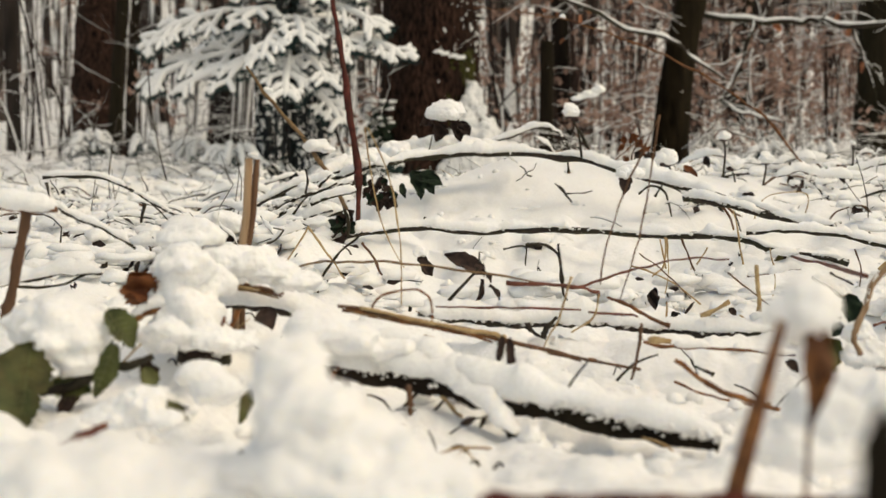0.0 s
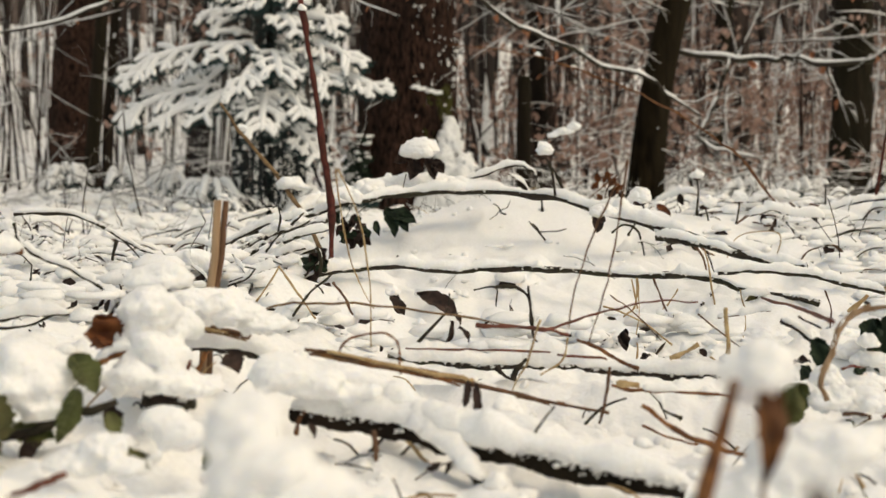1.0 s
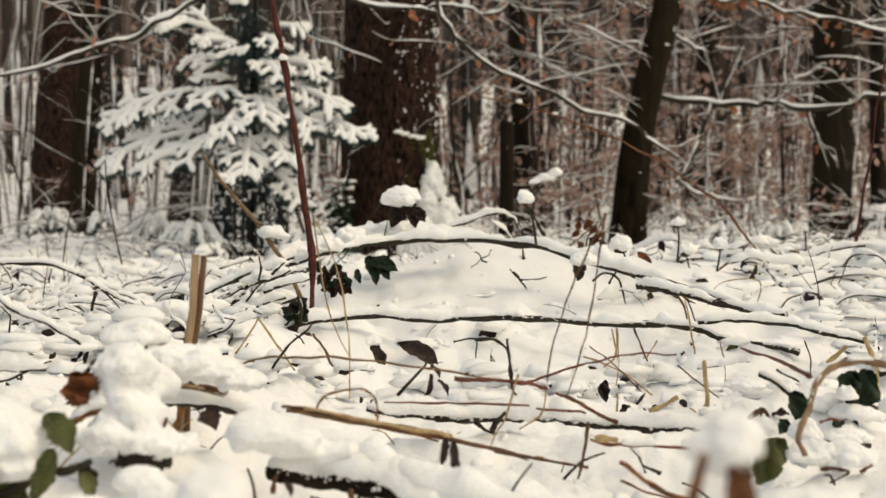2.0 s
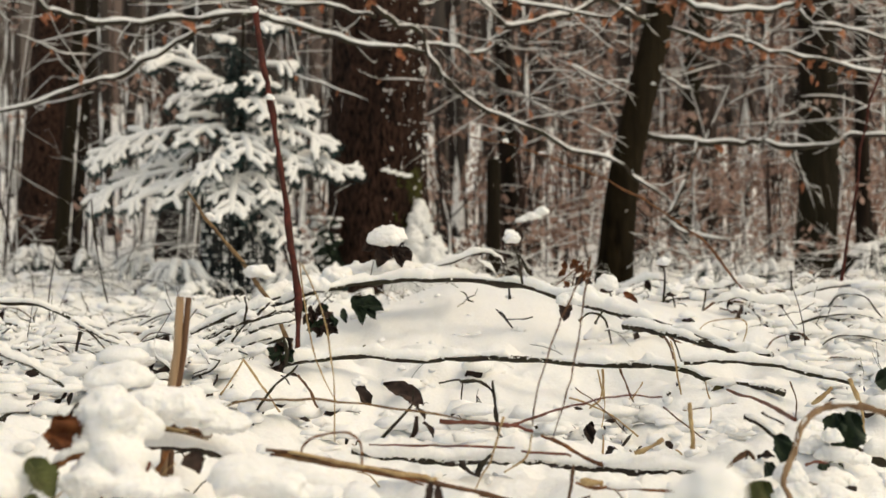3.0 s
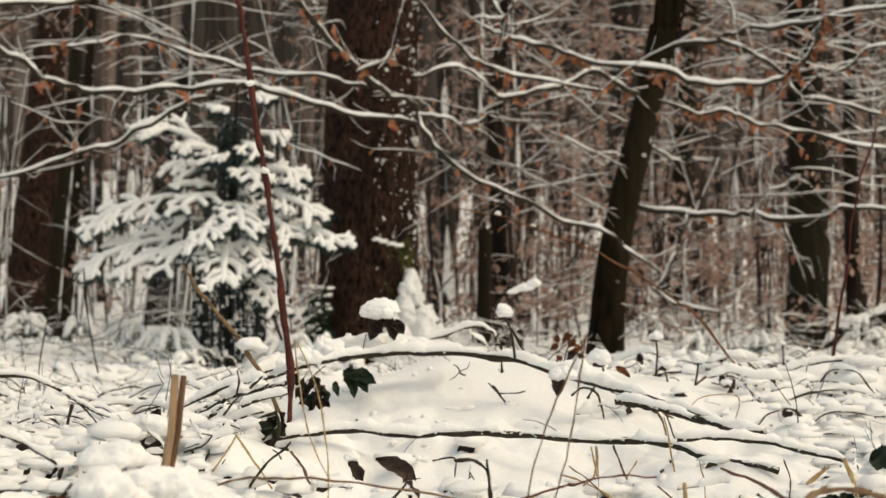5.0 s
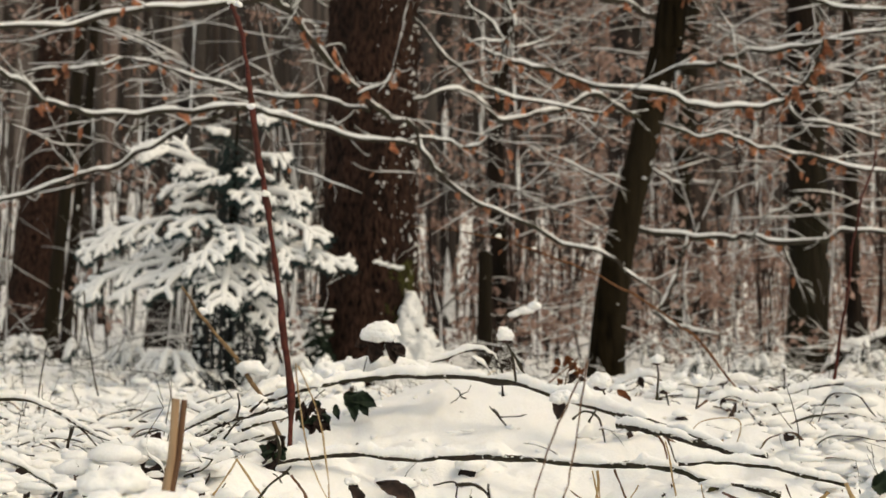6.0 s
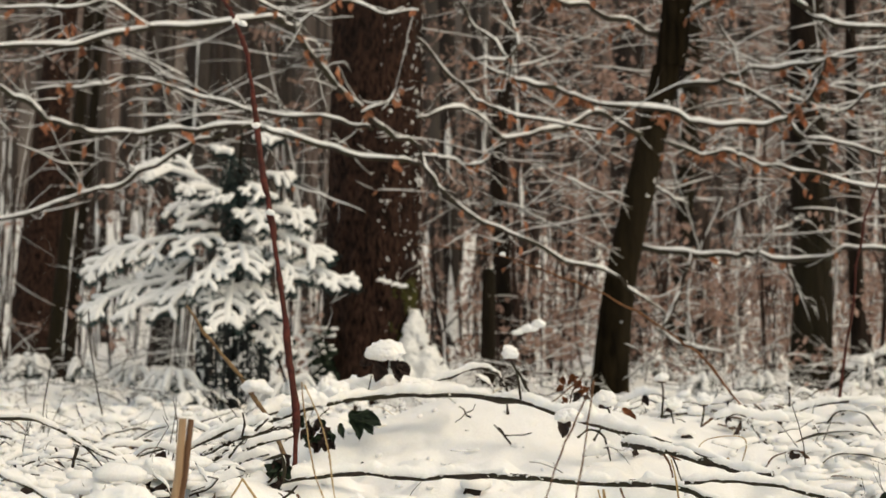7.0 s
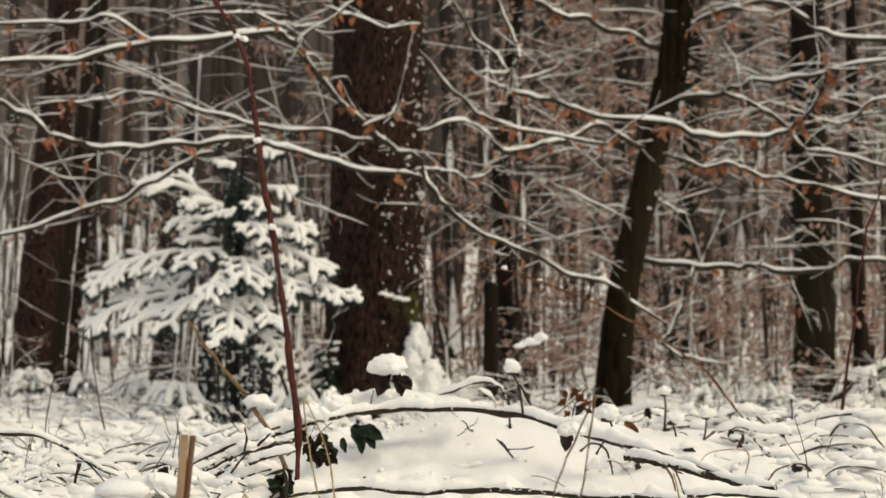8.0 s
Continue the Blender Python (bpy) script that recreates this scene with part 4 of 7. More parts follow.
        for i in range(count):
            place = 0.3 + 0.64 * (i + g.uniform(0.2, 0.8)) / count
            j = min(len(p) - 2, int(place * len(p)))
            ahead = p[j + 1] - p[j - 1]
            ahead /= np.linalg.norm(ahead)
            across = np.cross(tilt, ahead)
            across /= np.linalg.norm(across) + 1e-9
            for s in (-1, 1):
                if g.random() < 0.08:
                    continue
                turn_by = radians(g.uniform(42, 64))
                way = ahead * math.cos(turn_by) + across * s * math.sin(turn_by)
                span = shoot * (1.3 - 0.72 * place) * g.uniform(0.7, 1.15)
                drop = np.array((0, -0.1, -0.22 * hang)) * span
                q = smooth([p[j], p[j] + way * span * 0.5 + drop * 0.25, p[j] + way * span + drop], 5)
                finger(fingers, green, q, g.uniform(0.0105, 0.0135))
                if span > 0.075 and g.random() < 0.6:
                    for e in (-1, 1):
                        off = way * math.cos(0.85) + np.cross(tilt, way) * e * math.sin(0.85)
                        m = q[len(q) // 2 + (1 if e > 0 else 0)]
                        finger(fingers, green, smooth([m, m + off * span * 0.25, m + off * span * 0.45 + drop * 0.3], 3), g.uniform(0.009, 0.0115))
        bough = part("bough", green, NEEDLE, t, "dark blue-green needles")
        bough["kind"] = "stuff"
        for b in fingers:
            part("snow_pad", b, SNOW_SPRUCE, bough)
    # loose dark needles close to the stem
    b = Buf()
    for i in range(4200):
        z = g.uniform(0.05, top * 0.85)
        a, q = g.uniform(0, 2 * math.pi), g.uniform(0.02, 0.19 - 0.08 * z)
        c = np.array([x0 + q * math.cos(a), y0 + q * math.sin(a), z])
        d = np.array([math.cos(a) * 0.03, math.sin(a) * 0.03, g.uniform(-0.04, 0.02)])
        w = np.array([-math.sin(a), math.cos(a), 0.3]) * 0.004
        b.add([c - w, c + w, c + d], [(0, 1, 2)])
    part("needle_mass", b, NEEDLE, t)["kind"] = "stuff"
    # netting sleeve round its foot
    x0 = (-0.954, 6.200, 0.161)[0]
    t = thing("tree_guard", (x0, y0, 0.0), "black netting sleeve around the young spruce", "tree guard")
    b = Buf()
    for i in range(32):
        a = 2 * math.pi * (i + g.uniform(-0.4, 0.4)) / 32
        q = 0.15 + g.uniform(-0.012, 0.008)
        b.tube([(x0 + q * math.cos(a + s), y0 + q * math.sin(a + s), z) for z, s in ((0.02, g.uniform(-0.08, 0.08)), (0.22, 0), (g.uniform(0.4, 0.5), g.uniform(-0.08, 0.08)))], [0.006], 4, 0.25)
    for i in range(13):
        z = 0.05 + 0.034 * i
        b.tube([(x0 + 0.15 * math.cos(a), y0 + 0.15 * math.sin(a), z + g.uniform(-0.012, 0.012)) for a in np.linspace(0, 2 * math.pi, 25)], [0.004], 4, 0.3)
    part("net", b, NET, t)
    b = Buf()
    for i in range(190):
        a = g.uniform(math.pi, 2 * math.pi)
        z = g.uniform(0.03, 0.45)
        b.blob((x0 + 0.155 * math.cos(a), y0 + 0.155 * math.sin(a), z), (0.004 + 0.01 * g.random() ** 2, 0.008, 0.006 + 0.016 * g.random() ** 2), i, 5, 7, 0.4)
    part("snow_speckle", b, SNOW_FAR, t)["kind"] = "stuff"


build_spruce()


# ---- low shrubs and a fallen log under the trees ----
def low_shrub(at, size, shoots, seed, leaf):
    g = np.random.default_rng(seed)
    t = thing("shrub", at, "low dark shrub bowed down by snow", "shrub", "low shrubs")
    at = np.array(at)
    green = Buf()
    for i in range(shoots):
        a = g.uniform(0, 2 * math.pi)
        out = np.array([math.cos(a), math.sin(a), 0]) * size * g.uniform(0.5, 1.1)
        top = size * g.uniform(0.1, 0.6)
        q = smooth([at, at + out * 0.5 + (0, 0, top), at + out + (0, 0, top * g.uniform(-0.5, 0.3) - 0.01)], 6)
        part("snow_pad", Buf().tube(q[3:] + (0, 0, 0.014), [0.007, 0.014, 0.008], 8, 0.2), SNOW_SPRUCE, t)
        for m in range(26):
            c = q[g.integers(2, len(q))] + g.uniform(-0.02, 0.02, 3) + (0, 0, -0.012)
            e = np.array([g.uniform(-1, 1), g.uniform(-1, 1), g.uniform(-1.0, 0.4)]) * leaf
            w = np.cross(e, (0.3, 1, 0.2))
            w *= 0.12 * leaf / (np.linalg.norm(w) + 1e-9)
            green.add([c - w, c + w, c + e], [(0, 1, 2)])
    part("foliage", green, NEEDLE, t)["kind"] = "stuff"


for n, (at, size, shoots) in enumerate((((-1.180, 6.000, 0.121), 0.13, 16), ((-1.482, 6.600, 0.151), 0.11, 12), ((-0.677, 6.000, 0.083), 0.13, 16), ((-0.809, 6.100, 0.055), 0.09, 10), ((-1.030, 5.700, 0.076), 0.08, 10), ((-1.875, 7.200, 0.161), 0.12, 12), ((-2.017, 6.800, 0.174), 0.14, 14),
                                        ((1.299, 9.000, 0.093), 0.2, 8), ((2.201, 7.500, 0.102), 0.2, 8), ((1.159, 6.500, 0.102), 0.1, 10), ((1.418, 6.500, 0.108), 0.1, 10), ((-0.515, 5.800, 0.114), 0.1, 10))):
    low_shrub(at, size * 1.15, int(shoots * 1.3), 300 + n, 0.02)
branch([(2.07, 7.8, 0.04), (2.16, 7.8, 0.13), (2.30, 7.800, 0.20), (2.62, 7.800, 0.315)], [0.03, 0.04, 0.045], width=0.006, thick=0.045, lumps=0.8, gaps=0.1, n=12, sides=14, grain=0.05, seed=40, label="fallen log covered with snow", name="log", material=BARK_DARK, category="log")


# ---- undergrowth beyond the heap: snowed-in bramble canes and dead stems ----
def open_place(x, y):
    """Whether the tangle grows here: not on the heap itself."""
    return not (-0.30 < x < 0.55 and 1.75 < y < 2.95)


def build_undergrowth():
    g = np.random.default_rng(31)
    wood, white, scraps, pads = Buf(), Buf(), Buf(), Buf()

    def scrap(c, size):
        a = g.normal(size=3)
        a /= np.linalg.norm(a)
        b = np.cross(a, g.normal(size=3))
        b /= np.linalg.norm(b) + 1e-9
        m = np.cross(a, b) * size * g.uniform(0.1, 0.4)
        a, b = a * size, b * size * g.uniform(0.35, 0.75)
        scraps.add([c - a, c - a * 0.3 + b, c + a * 0.4 + b * 0.8, c + a, c + a * 0.3 - b * 0.7, c - a * 0.4 - b, c + m, c + m + a * 0.4], [(0, 1, 6), (1, 2, 7, 6), (2, 3, 7), (3, 4, 7), (4, 5, 6, 7), (5, 0, 6)])

    # stiff twigs and canes with broken snow on them
    for i in range(820):
        y = 1.75 * (7.4 / 1.75) ** g.random()
        x = g.uniform(-0.37, 0.37) * y
        if not open_place(x, y) and g.random() < 0.93:
            continue
        z = height(x, y) + g.uniform(-0.01, 0.03)
        length = (0.022 + 0.07 * g.random() ** 2) * (1 + 0.28 * y) * (1.7 if g.random() < 0.06 else 1)
        a = g.choice([0, math.pi]) + g.normal() * 0.9
        p = kinked(g, (x, y, z), (math.cos(a), 0.6 * math.sin(a), g.uniform(-0.25, 0.55)), length, 0.38, 5)
        r = g.uniform(0.0005, 0.0014) * (1 + 0.12 * y)
        wood.tube(p, [r, r * 0.5], 5)
        if g.random() < 0.85:
            q = smooth(p, 3) + (0, 0, r * 0.4)
            white.snow(q, [r, r * 0.5], r * 0.5, g.uniform(0.004, 0.010), 6, gaps=0.25, lumps=1.0)
        for k in range(g.integers(0, 3)):
            e = g.normal(size=3) * (1, 0.6, 0.9) * g.uniform(0.01, 0.03)
            m = p[g.integers(1, len(p))]
            wood.tube([m, m + e * 0.5 + g.normal(size=3) * 0.002, m + e], [r * 0.6, r * 0.35], 4)
    # upright dead stems
    for i in range(80):
        y = 2.0 * (7 / 2.0) ** g.random()
        x = g.uniform(-0.37, 0.37) * y
        if not open_place(x, y):
            continue
        p = kinked(g, (x, y, height(x, y) - 0.02), (g.uniform(-0.4, 0.4), 0, 1), g.uniform(0.05, 0.17), 0.12, 4)
        wood.tube(p, [0.0012, 0.0006], 5)
    # withered leaves, each under its own little pad of snow, in layers
    for i in range(4600):
        y = 1.6 * (7.4 / 1.6) ** g.random()
        x = g.uniform(-0.37, 0.37) * y
        if not open_place(x, y) and g.random() < 0.985:
            continue
        size = (0.003 + 0.0115 * g.random() ** 1.8) * (1 + 0.13 * y)
        c = np.array((x, y, height(x, y) + g.uniform(-0.004, 0.03) * g.random() + size * 0.4))
        if g.random() < 0.6:
            scrap(c + g.normal(size=3) * size * 0.3 + (0, -size * 0.4, -size * 0.25), size * g.uniform(0.6, 1.0))
        if g.random() < 0.85:
            pads.blob(c + (0, 0, size * 0.2), (size * g.uniform(1.0, 2.4), size * 1.1, size * g.uniform(0.5, 0.95)), i, 6, 8, 0.5, 0.6)
    tagged(part("undergrowth", wood, TWIG_DARK), "tangle of dead bramble canes in snow", "undergrowth", kind="stuff")
    tagged(part("undergrowth_snow", white, SNOW), "snow lying on the bramble tangle", "snow", kind="stuff")
    tagged(part("undergrowth_leaves", scraps, LEAF_DEAD), "withered dark leaves under snow in the tangle", "leaves", kind="stuff")
    tagged(part("snow_pillows", pads, SNOW), "small snow pads on withered leaves", "snow", kind="stuff")


build_undergrowth()


def build_brush():
    """Low snowy twigs along the edge of the wood."""
    g = np.random.default_rng(88)
    wood, white = Buf(), Buf()
    for i in range(270):
        y = g.uniform(5.6, 8.6)
        x = g.uniform(-0.37, 0.37) * y
        if abs(x + 0.95) < 0.3 or -0.62 < x < -0.1:
            continue
        spray(g, wood, white, (x, y, height(x, y) + g.uniform(0.0, 0.16)), g.uniform(0.12, 0.4), g.choice([0, math.pi]) + g.uniform(-0.9, 0.9), g.uniform(-0.2, 0.7), g.uniform(0.0014, 0.003), 4, 0.05)
    tagged(part("brush", wood, TWIG_DARK), "low dark brush along the wood's edge", "undergrowth", kind="stuff")
    tagged(part("brush_snow", white, SNOW_FAR), "snow caught on the low brush", "snow", kind="stuff")


build_brush()


def build_litter():
    """Crumbs of snow, twig ends, stalk bits and leaf scraps sticking out of the cover."""
    g = np.random.default_rng(47)
    crumbs, wood, straw, scraps = Buf(), Buf(), Buf(), Buf()
    for i in range(900):
        y = 0.75 * (3.4 / 0.75) ** g.random()
        x = g.uniform(-0.37, 0.37) * y
        z = height(x, y)
        kind = g.random()
        calm = -0.3 < x < 0.5 and 2.1 < y < 2.8
        if kind < 0.5:
            s = g.uniform(0.002, 0.009)
            crumbs.blob((x, y, z + s * 0.2), (s, s, s * 0.8), i, 6, 8, 0.5)
        elif not calm and kind < 0.66:
            a, h = g.uniform(0, 2 * math.pi), g.uniform(0.008, 0.05)
            e = np.array([math.cos(a) * h, math.sin(a) * h * 0.5, g.uniform(-0.1, 0.9) * h])
            p = smooth([(x, y, z - 0.004), np.array((x, y, z + 0.003)) + e * 0.5 + g.uniform(-0.0015, 0.0015, 3), np.array((x, y, z)) + e], 2)
            r = g.uniform(0.0005, 0.0016)
            (wood if g.random() < 0.7 else straw).tube(p, [r, r * 0.6], 5)
        elif not calm and 0.78 < kind < 0.84 and y > 1.25:
            q = np.array((x, y, z + 0.004))
            d = g.uniform(-1, 1, 3) * (0.008, 0.004, 0.006)
            scraps.leaf(q - d, q + d, g.uniform(0.002, 0.007), 0.6, turn=g.uniform(-1.5, 1.5), wave=0.3)
    tagged(part("snow_crumbs", crumbs, SNOW), "small crumbs of snow fallen from twigs", "snow", kind="stuff")
    tagged(part("twig_litter", wood, TWIG_DARK), "broken dark twig ends in the snow", "litter", kind="stuff")
    tagged(part("straw_litter", straw, STRAW), "pale stalk bits in the snow", "litter", kind="stuff")
    tagged(part("leaf_litter", scraps, LEAF_DEAD), "dark leaf scraps in the snow", "litter", kind="stuff")


build_litter()


# ---- the heap: branches, leaves and capped stems ----
def clump(points_sizes, label, name="snow_clump", group=""):
    b = Buf()
    for i, (c, s) in enumerate(points_sizes):
        b.fluff(c, s, i + int(abs(c[0]) * 100), 0.28, 0.6, 9)
    small = min(min(s) for _, s in points_sizes) < 0.01
    far = points_sizes[0][0][1] > 1.6
    ob = one_skin(part(name, b, SNOW), 0.0026 if far else 0.0011 if small else 0.002, 3 if far else 5 if small else 9)
    return tagged(ob, label, "snow", group)


def leaf_thing(base, tip, width, material, label, name="leaf", curl=0.25, teeth=0.0, turn=0.0, wave=0.0, stem=None, shape=0.42, snow=None):
    t = thing(name, base, label, "leaf")
    part("blade", Buf().leaf(base, tip, width, curl, teeth, turn, shape, wave), material, t)
    if stem:
        part("stalk", Buf().tube(smooth([base, *stem], 5), [0.0012, 0.0008], 6), TWIG_DARK, t)
    if snow:
        one_skin(part("snow", Buf().fluff(*snow, 5), SNOW, t), 0.001)
    return t


def build_heap():
    heavy = dict(frost=220, snow_mat=SNOW, sides=12, n=10, grain=0.05, group="fallen branches", label="fallen dark branch under a ridge of snow")
    light = dict(frost=50, snow_mat=SNOW, sides=9, n=9, grain=0.05, group="fallen branches", label="thin fallen branch carrying snow")
    branch([(-0.342, 2.280, 0.221), (-0.284, 2.348, 0.236), (-0.213, 2.416, 0.243), (-0.136, 2.450, 0.255), (-0.046, 2.450, 0.258), (0.053, 2.450, 0.253), (0.139, 2.410, 0.243), (0.213, 2.370, 0.218), (0.301, 2.310, 0.196), (0.371, 2.230, 0.178), (0.427, 2.150, 0.158)], [0.004, 0.0055, 0.006, 0.005], width=0.005, thick=0.016, gaps=0.08, lumps=0.85, seed=51, **heavy)
    branch([(0.269, 2.200, 0.191), (0.307, 2.163, 0.188), (0.371, 2.125, 0.172), (0.423, 2.087, 0.160), (0.469, 2.050, 0.155)], [0.006, 0.005], width=0.004, thick=0.012, gaps=0.2, seed=52, **heavy)
    branch([(-0.387, 1.950, 0.115), (-0.320, 1.994, 0.135), (-0.225, 2.038, 0.152), (-0.143, 2.060, 0.159), (-0.050, 2.060, 0.152), (0.043, 2.060, 0.154), (0.117, 2.036, 0.153), (0.238, 2.012, 0.148), (0.314, 1.980, 0.147), (0.370, 1.940, 0.131), (0.454, 1.900, 0.119)], [0.004, 0.005, 0.005, 0.004], width=0.003, thick=0.012, gaps=0.15, lumps=0.9, seed=53, **heavy)
    branch([(-0.185, 2.060, 0.160), (-0.138, 2.060, 0.163), (-0.132, 2.060, 0.174)], [0.003, 0.002], snow=False, seed=54, group="fallen branches", label="short broken side twig on a branch")
    branch([(0.316, 1.900, 0.160), (0.378, 1.900, 0.163), (0.439, 1.900, 0.157), (0.484, 1.900, 0.147), (0.545, 1.900, 0.131)], [0.003, 0.004, 0.003], width=0.003, thick=0.010, gaps=0.2, seed=55, material=TWIG_DARK, **light)
    # rising canes on the shoulder
    branch([(-0.427, 2.300, 0.181), (-0.352, 2.267, 0.210), (-0.275, 2.233, 0.230), (-0.217, 2.200, 0.247)], [0.0042, 0.0034], width=0.002, thick=0.012, gaps=0.25, lumps=0.7, seed=56, **light)
    branch([(-0.387, 2.150, 0.175), (-0.326, 2.150, 0.205), (-0.247, 2.150, 0.222)], [0.0046, 0.004], width=0.001, thick=0.010, gaps=0.3, lumps=0.7, seed=57, **light)
    branch([(-0.403, 2.100, 0.150), (-0.327, 2.100, 0.166), (-0.259, 2.100, 0.179)], [0.005, 0.004], width=0.002, thick=0.012, gaps=0.25, lumps=0.7, seed=58, **light)
    branch([(-0.387, 2.000, 0.143), (-0.362, 2.000, 0.168), (-0.332, 2.000, 0.188)], [0.004, 0.004], width=0.003, thick=0.008, gaps=0.3, seed=59, **light)
    for i, pts in enumerate(([(-0.368, 2.100, 0.173), (-0.357, 2.100, 0.187), (-0.346, 2.100, 0.196)], [(-0.334, 2.080, 0.178), (-0.320, 2.080, 0.197), (-0.307, 2.080, 0.210)], [(-0.309, 2.050, 0.212), (-0.306, 2.050, 0.229), (-0.308, 2.050, 0.249)], [(-0.303, 2.050, 0.212), (-0.286, 2.050, 0.215), (-0.261, 2.050, 0.227)], [(-0.372, 2.000, 0.168), (-0.344, 2.000, 0.177), (-0.328, 2.000, 0.175)], [(-0.328, 2.000, 0.161), (-0.312, 2.000, 0.171), (-0.297, 2.000, 0.166)], [(-0.286, 2.020, 0.222), (-0.274, 2.020, 0.234), (-0.267, 2.020, 0.240)], [(-0.342, 1.950, 0.157), (-0.320, 1.950, 0.166), (-0.296, 1.950, 0.163)], [(-0.247, 2.000, 0.191), (-0.240, 2.000, 0.175), (-0.242, 2.000, 0.151)])):
        branch(pts, [0.0034, 0.0022] if i in (0, 8) else [0.0018, 0.0012], width=0.001, thick=0.005, gaps=0.5, seed=200 + i, sides=7, n=5, snow_mat=SNOW, group="broken twigs", label="short broken dark twig under crumbs of snow", name="twig", crook=0.8)
    clump((((-0.310, 2.100, 0.217), (0.018, 0.015, 0.010)), ((-0.331, 2.100, 0.209), (0.014, 0.012, 0.008)), ((-0.284, 2.100, 0.225), (0.014, 0.012, 0.008))), "crumbly snow caught among broken twigs")
    clump((((-0.290, 2.050, 0.167), (0.022, 0.016, 0.010)), ((-0.319, 2.050, 0.158), (0.016, 0.014, 0.008)), ((-0.265, 2.050, 0.161), (0.012, 0.012, 0.008))), "crumbly snow caught among broken twigs")
    # thick snow along the crest, piled on the branches
    clump((((-0.285, 2.36, 0.243), (0.034, 0.03, 0.014)), ((-0.245, 2.38, 0.252), (0.034, 0.03, 0.016)), ((-0.208, 2.46, 0.260), (0.032, 0.03, 0.018)), ((-0.172, 2.55, 0.268), (0.034, 0.03, 0.02)), ((-0.135, 2.56, 0.272), (0.032, 0.03, 0.018)), ((-0.095, 2.56, 0.270), (0.034, 0.03, 0.018)), ((-0.055, 2.56, 0.266), (0.03, 0.03, 0.014)), ((-0.015, 2.55, 0.264), (0.034, 0.03, 0.012))), "thick crumbly snow along the crest of the heap")
    g = np.random.default_rng(303)
    for lo, hi, near, far, count in ((0.36, 1.05, 2.25, 3.5, 34), (-1.05, -0.36, 1.85, 3.5, 38)):
        for i in range(count):
            y = g.uniform(near, far)
            x = g.uniform(lo, hi)
            a = g.choice([0, math.pi]) + g.normal() * 0.55
            span, lift = g.uniform(0.10, 0.3), g.uniform(0.012, 0.055)
            way = np.array([math.cos(a), 0.7 * math.sin(a), 0]) * span
            at = np.array([x, y, height(x, y) - 0.004])
            tip = at + way + (0, 0, height(x + way[0], y + way[1]) - at[2] + g.uniform(-0.006, 0.03))
            branch([at, at + way * 0.3 + (0, 0, lift), at + way * 0.65 + (g.uniform(-0.01, 0.01), 0, lift * g.uniform(0.7, 1.1)), tip], [g.uniform(0.0018, 0.0034), 0.0014], width=g.uniform(0.001, 0.004), thick=g.uniform(0.006, 0.014), gaps=g.uniform(0.1, 0.45), lumps=0.9, seed=400 + i + int(lo * 10), sides=7, n=7, grain=0.05, snow_mat=SNOW, crook=2.0,
                   material=TWIG_DARK if i % 3 else STALK_DARK, name="bramble_cane", category="plant", group="snowed-in canes", label="low bramble cane bowed under crumbly snow")
            if i % 3 == 0:
                q = at + way * 0.5 + (0, -0.004, lift)
                leaf_thing(q, q + (g.uniform(-0.02, 0.02), 0, -g.uniform(0.015, 0.03)), g.uniform(0.01, 0.018), LEAF_DEAD, "dark withered leaf hanging from a cane", turn=g.uniform(-1, 1), wave=0.25, curl=0.5)
            if i % 2 == 0:
                q = at + way * g.uniform(0.3, 0.7) + (0, 0, lift + 0.004)
                clump(((q, (g.uniform(0.012, 0.024), 0.016, g.uniform(0.007, 0.012))),), "lump of snow lying on a cane")
    # rising canes beside the heap, and the dark hollow next to them
    for i, pts in enumerate(([(-0.398, 2.100, 0.191), (-0.334, 2.100, 0.219), (-0.269, 2.100, 0.234)], [(-0.390, 2.080, 0.146), (-0.330, 2.080, 0.169), (-0.271, 2.080, 0.184)], [(-0.373, 2.060, 0.100), (-0.310, 2.060, 0.129), (-0.247, 2.060, 0.145)], [(-0.345, 2.040, 0.108), (-0.299, 2.040, 0.113), (-0.253, 2.040, 0.129)], [(-0.366, 2.020, 0.176), (-0.344, 2.020, 0.186), (-0.323, 2.020, 0.197)], [(-0.322, 2.000, 0.083), (-0.285, 2.000, 0.097), (-0.253, 2.000, 0.112)], [(-0.291, 1.980, 0.200), (-0.258, 1.980, 0.212), (-0.226, 1.980, 0.218)])):
        branch(pts, [0.0030, 0.0024], width=0.002, thick=0.010, gaps=0.2, lumps=0.8, seed=700 + i, frost=30, snow_mat=SNOW, sides=8, n=8, grain=0.05, group="fallen branches", label="rising dark cane carrying crumbly snow", crook=1.6)
    for i, at in enumerate(((-0.394, 1.800, 0.171), (-0.384, 1.800, 0.164), (-0.374, 1.800, 0.170), (-0.379, 1.800, 0.157), (-0.366, 1.800, 0.161), (-0.360, 1.800, 0.168))):
        leaf_thing(at, np.array(at) + (0.012 - 0.005 * i, -0.004, -0.016), 0.016, LEAF_DEAD, "dark withered leaf in a hollow under snow", turn=0.4 * i - 1, wave=0.3, curl=0.5)
    clump((((-0.388, 1.800, 0.189), (0.034, 0.026, 0.014)), ((-0.413, 1.800, 0.181), (0.026, 0.022, 0.011)), ((-0.368, 1.800, 0.182), (0.026, 0.022, 0.012))), "pillow of snow over a dark hollow")
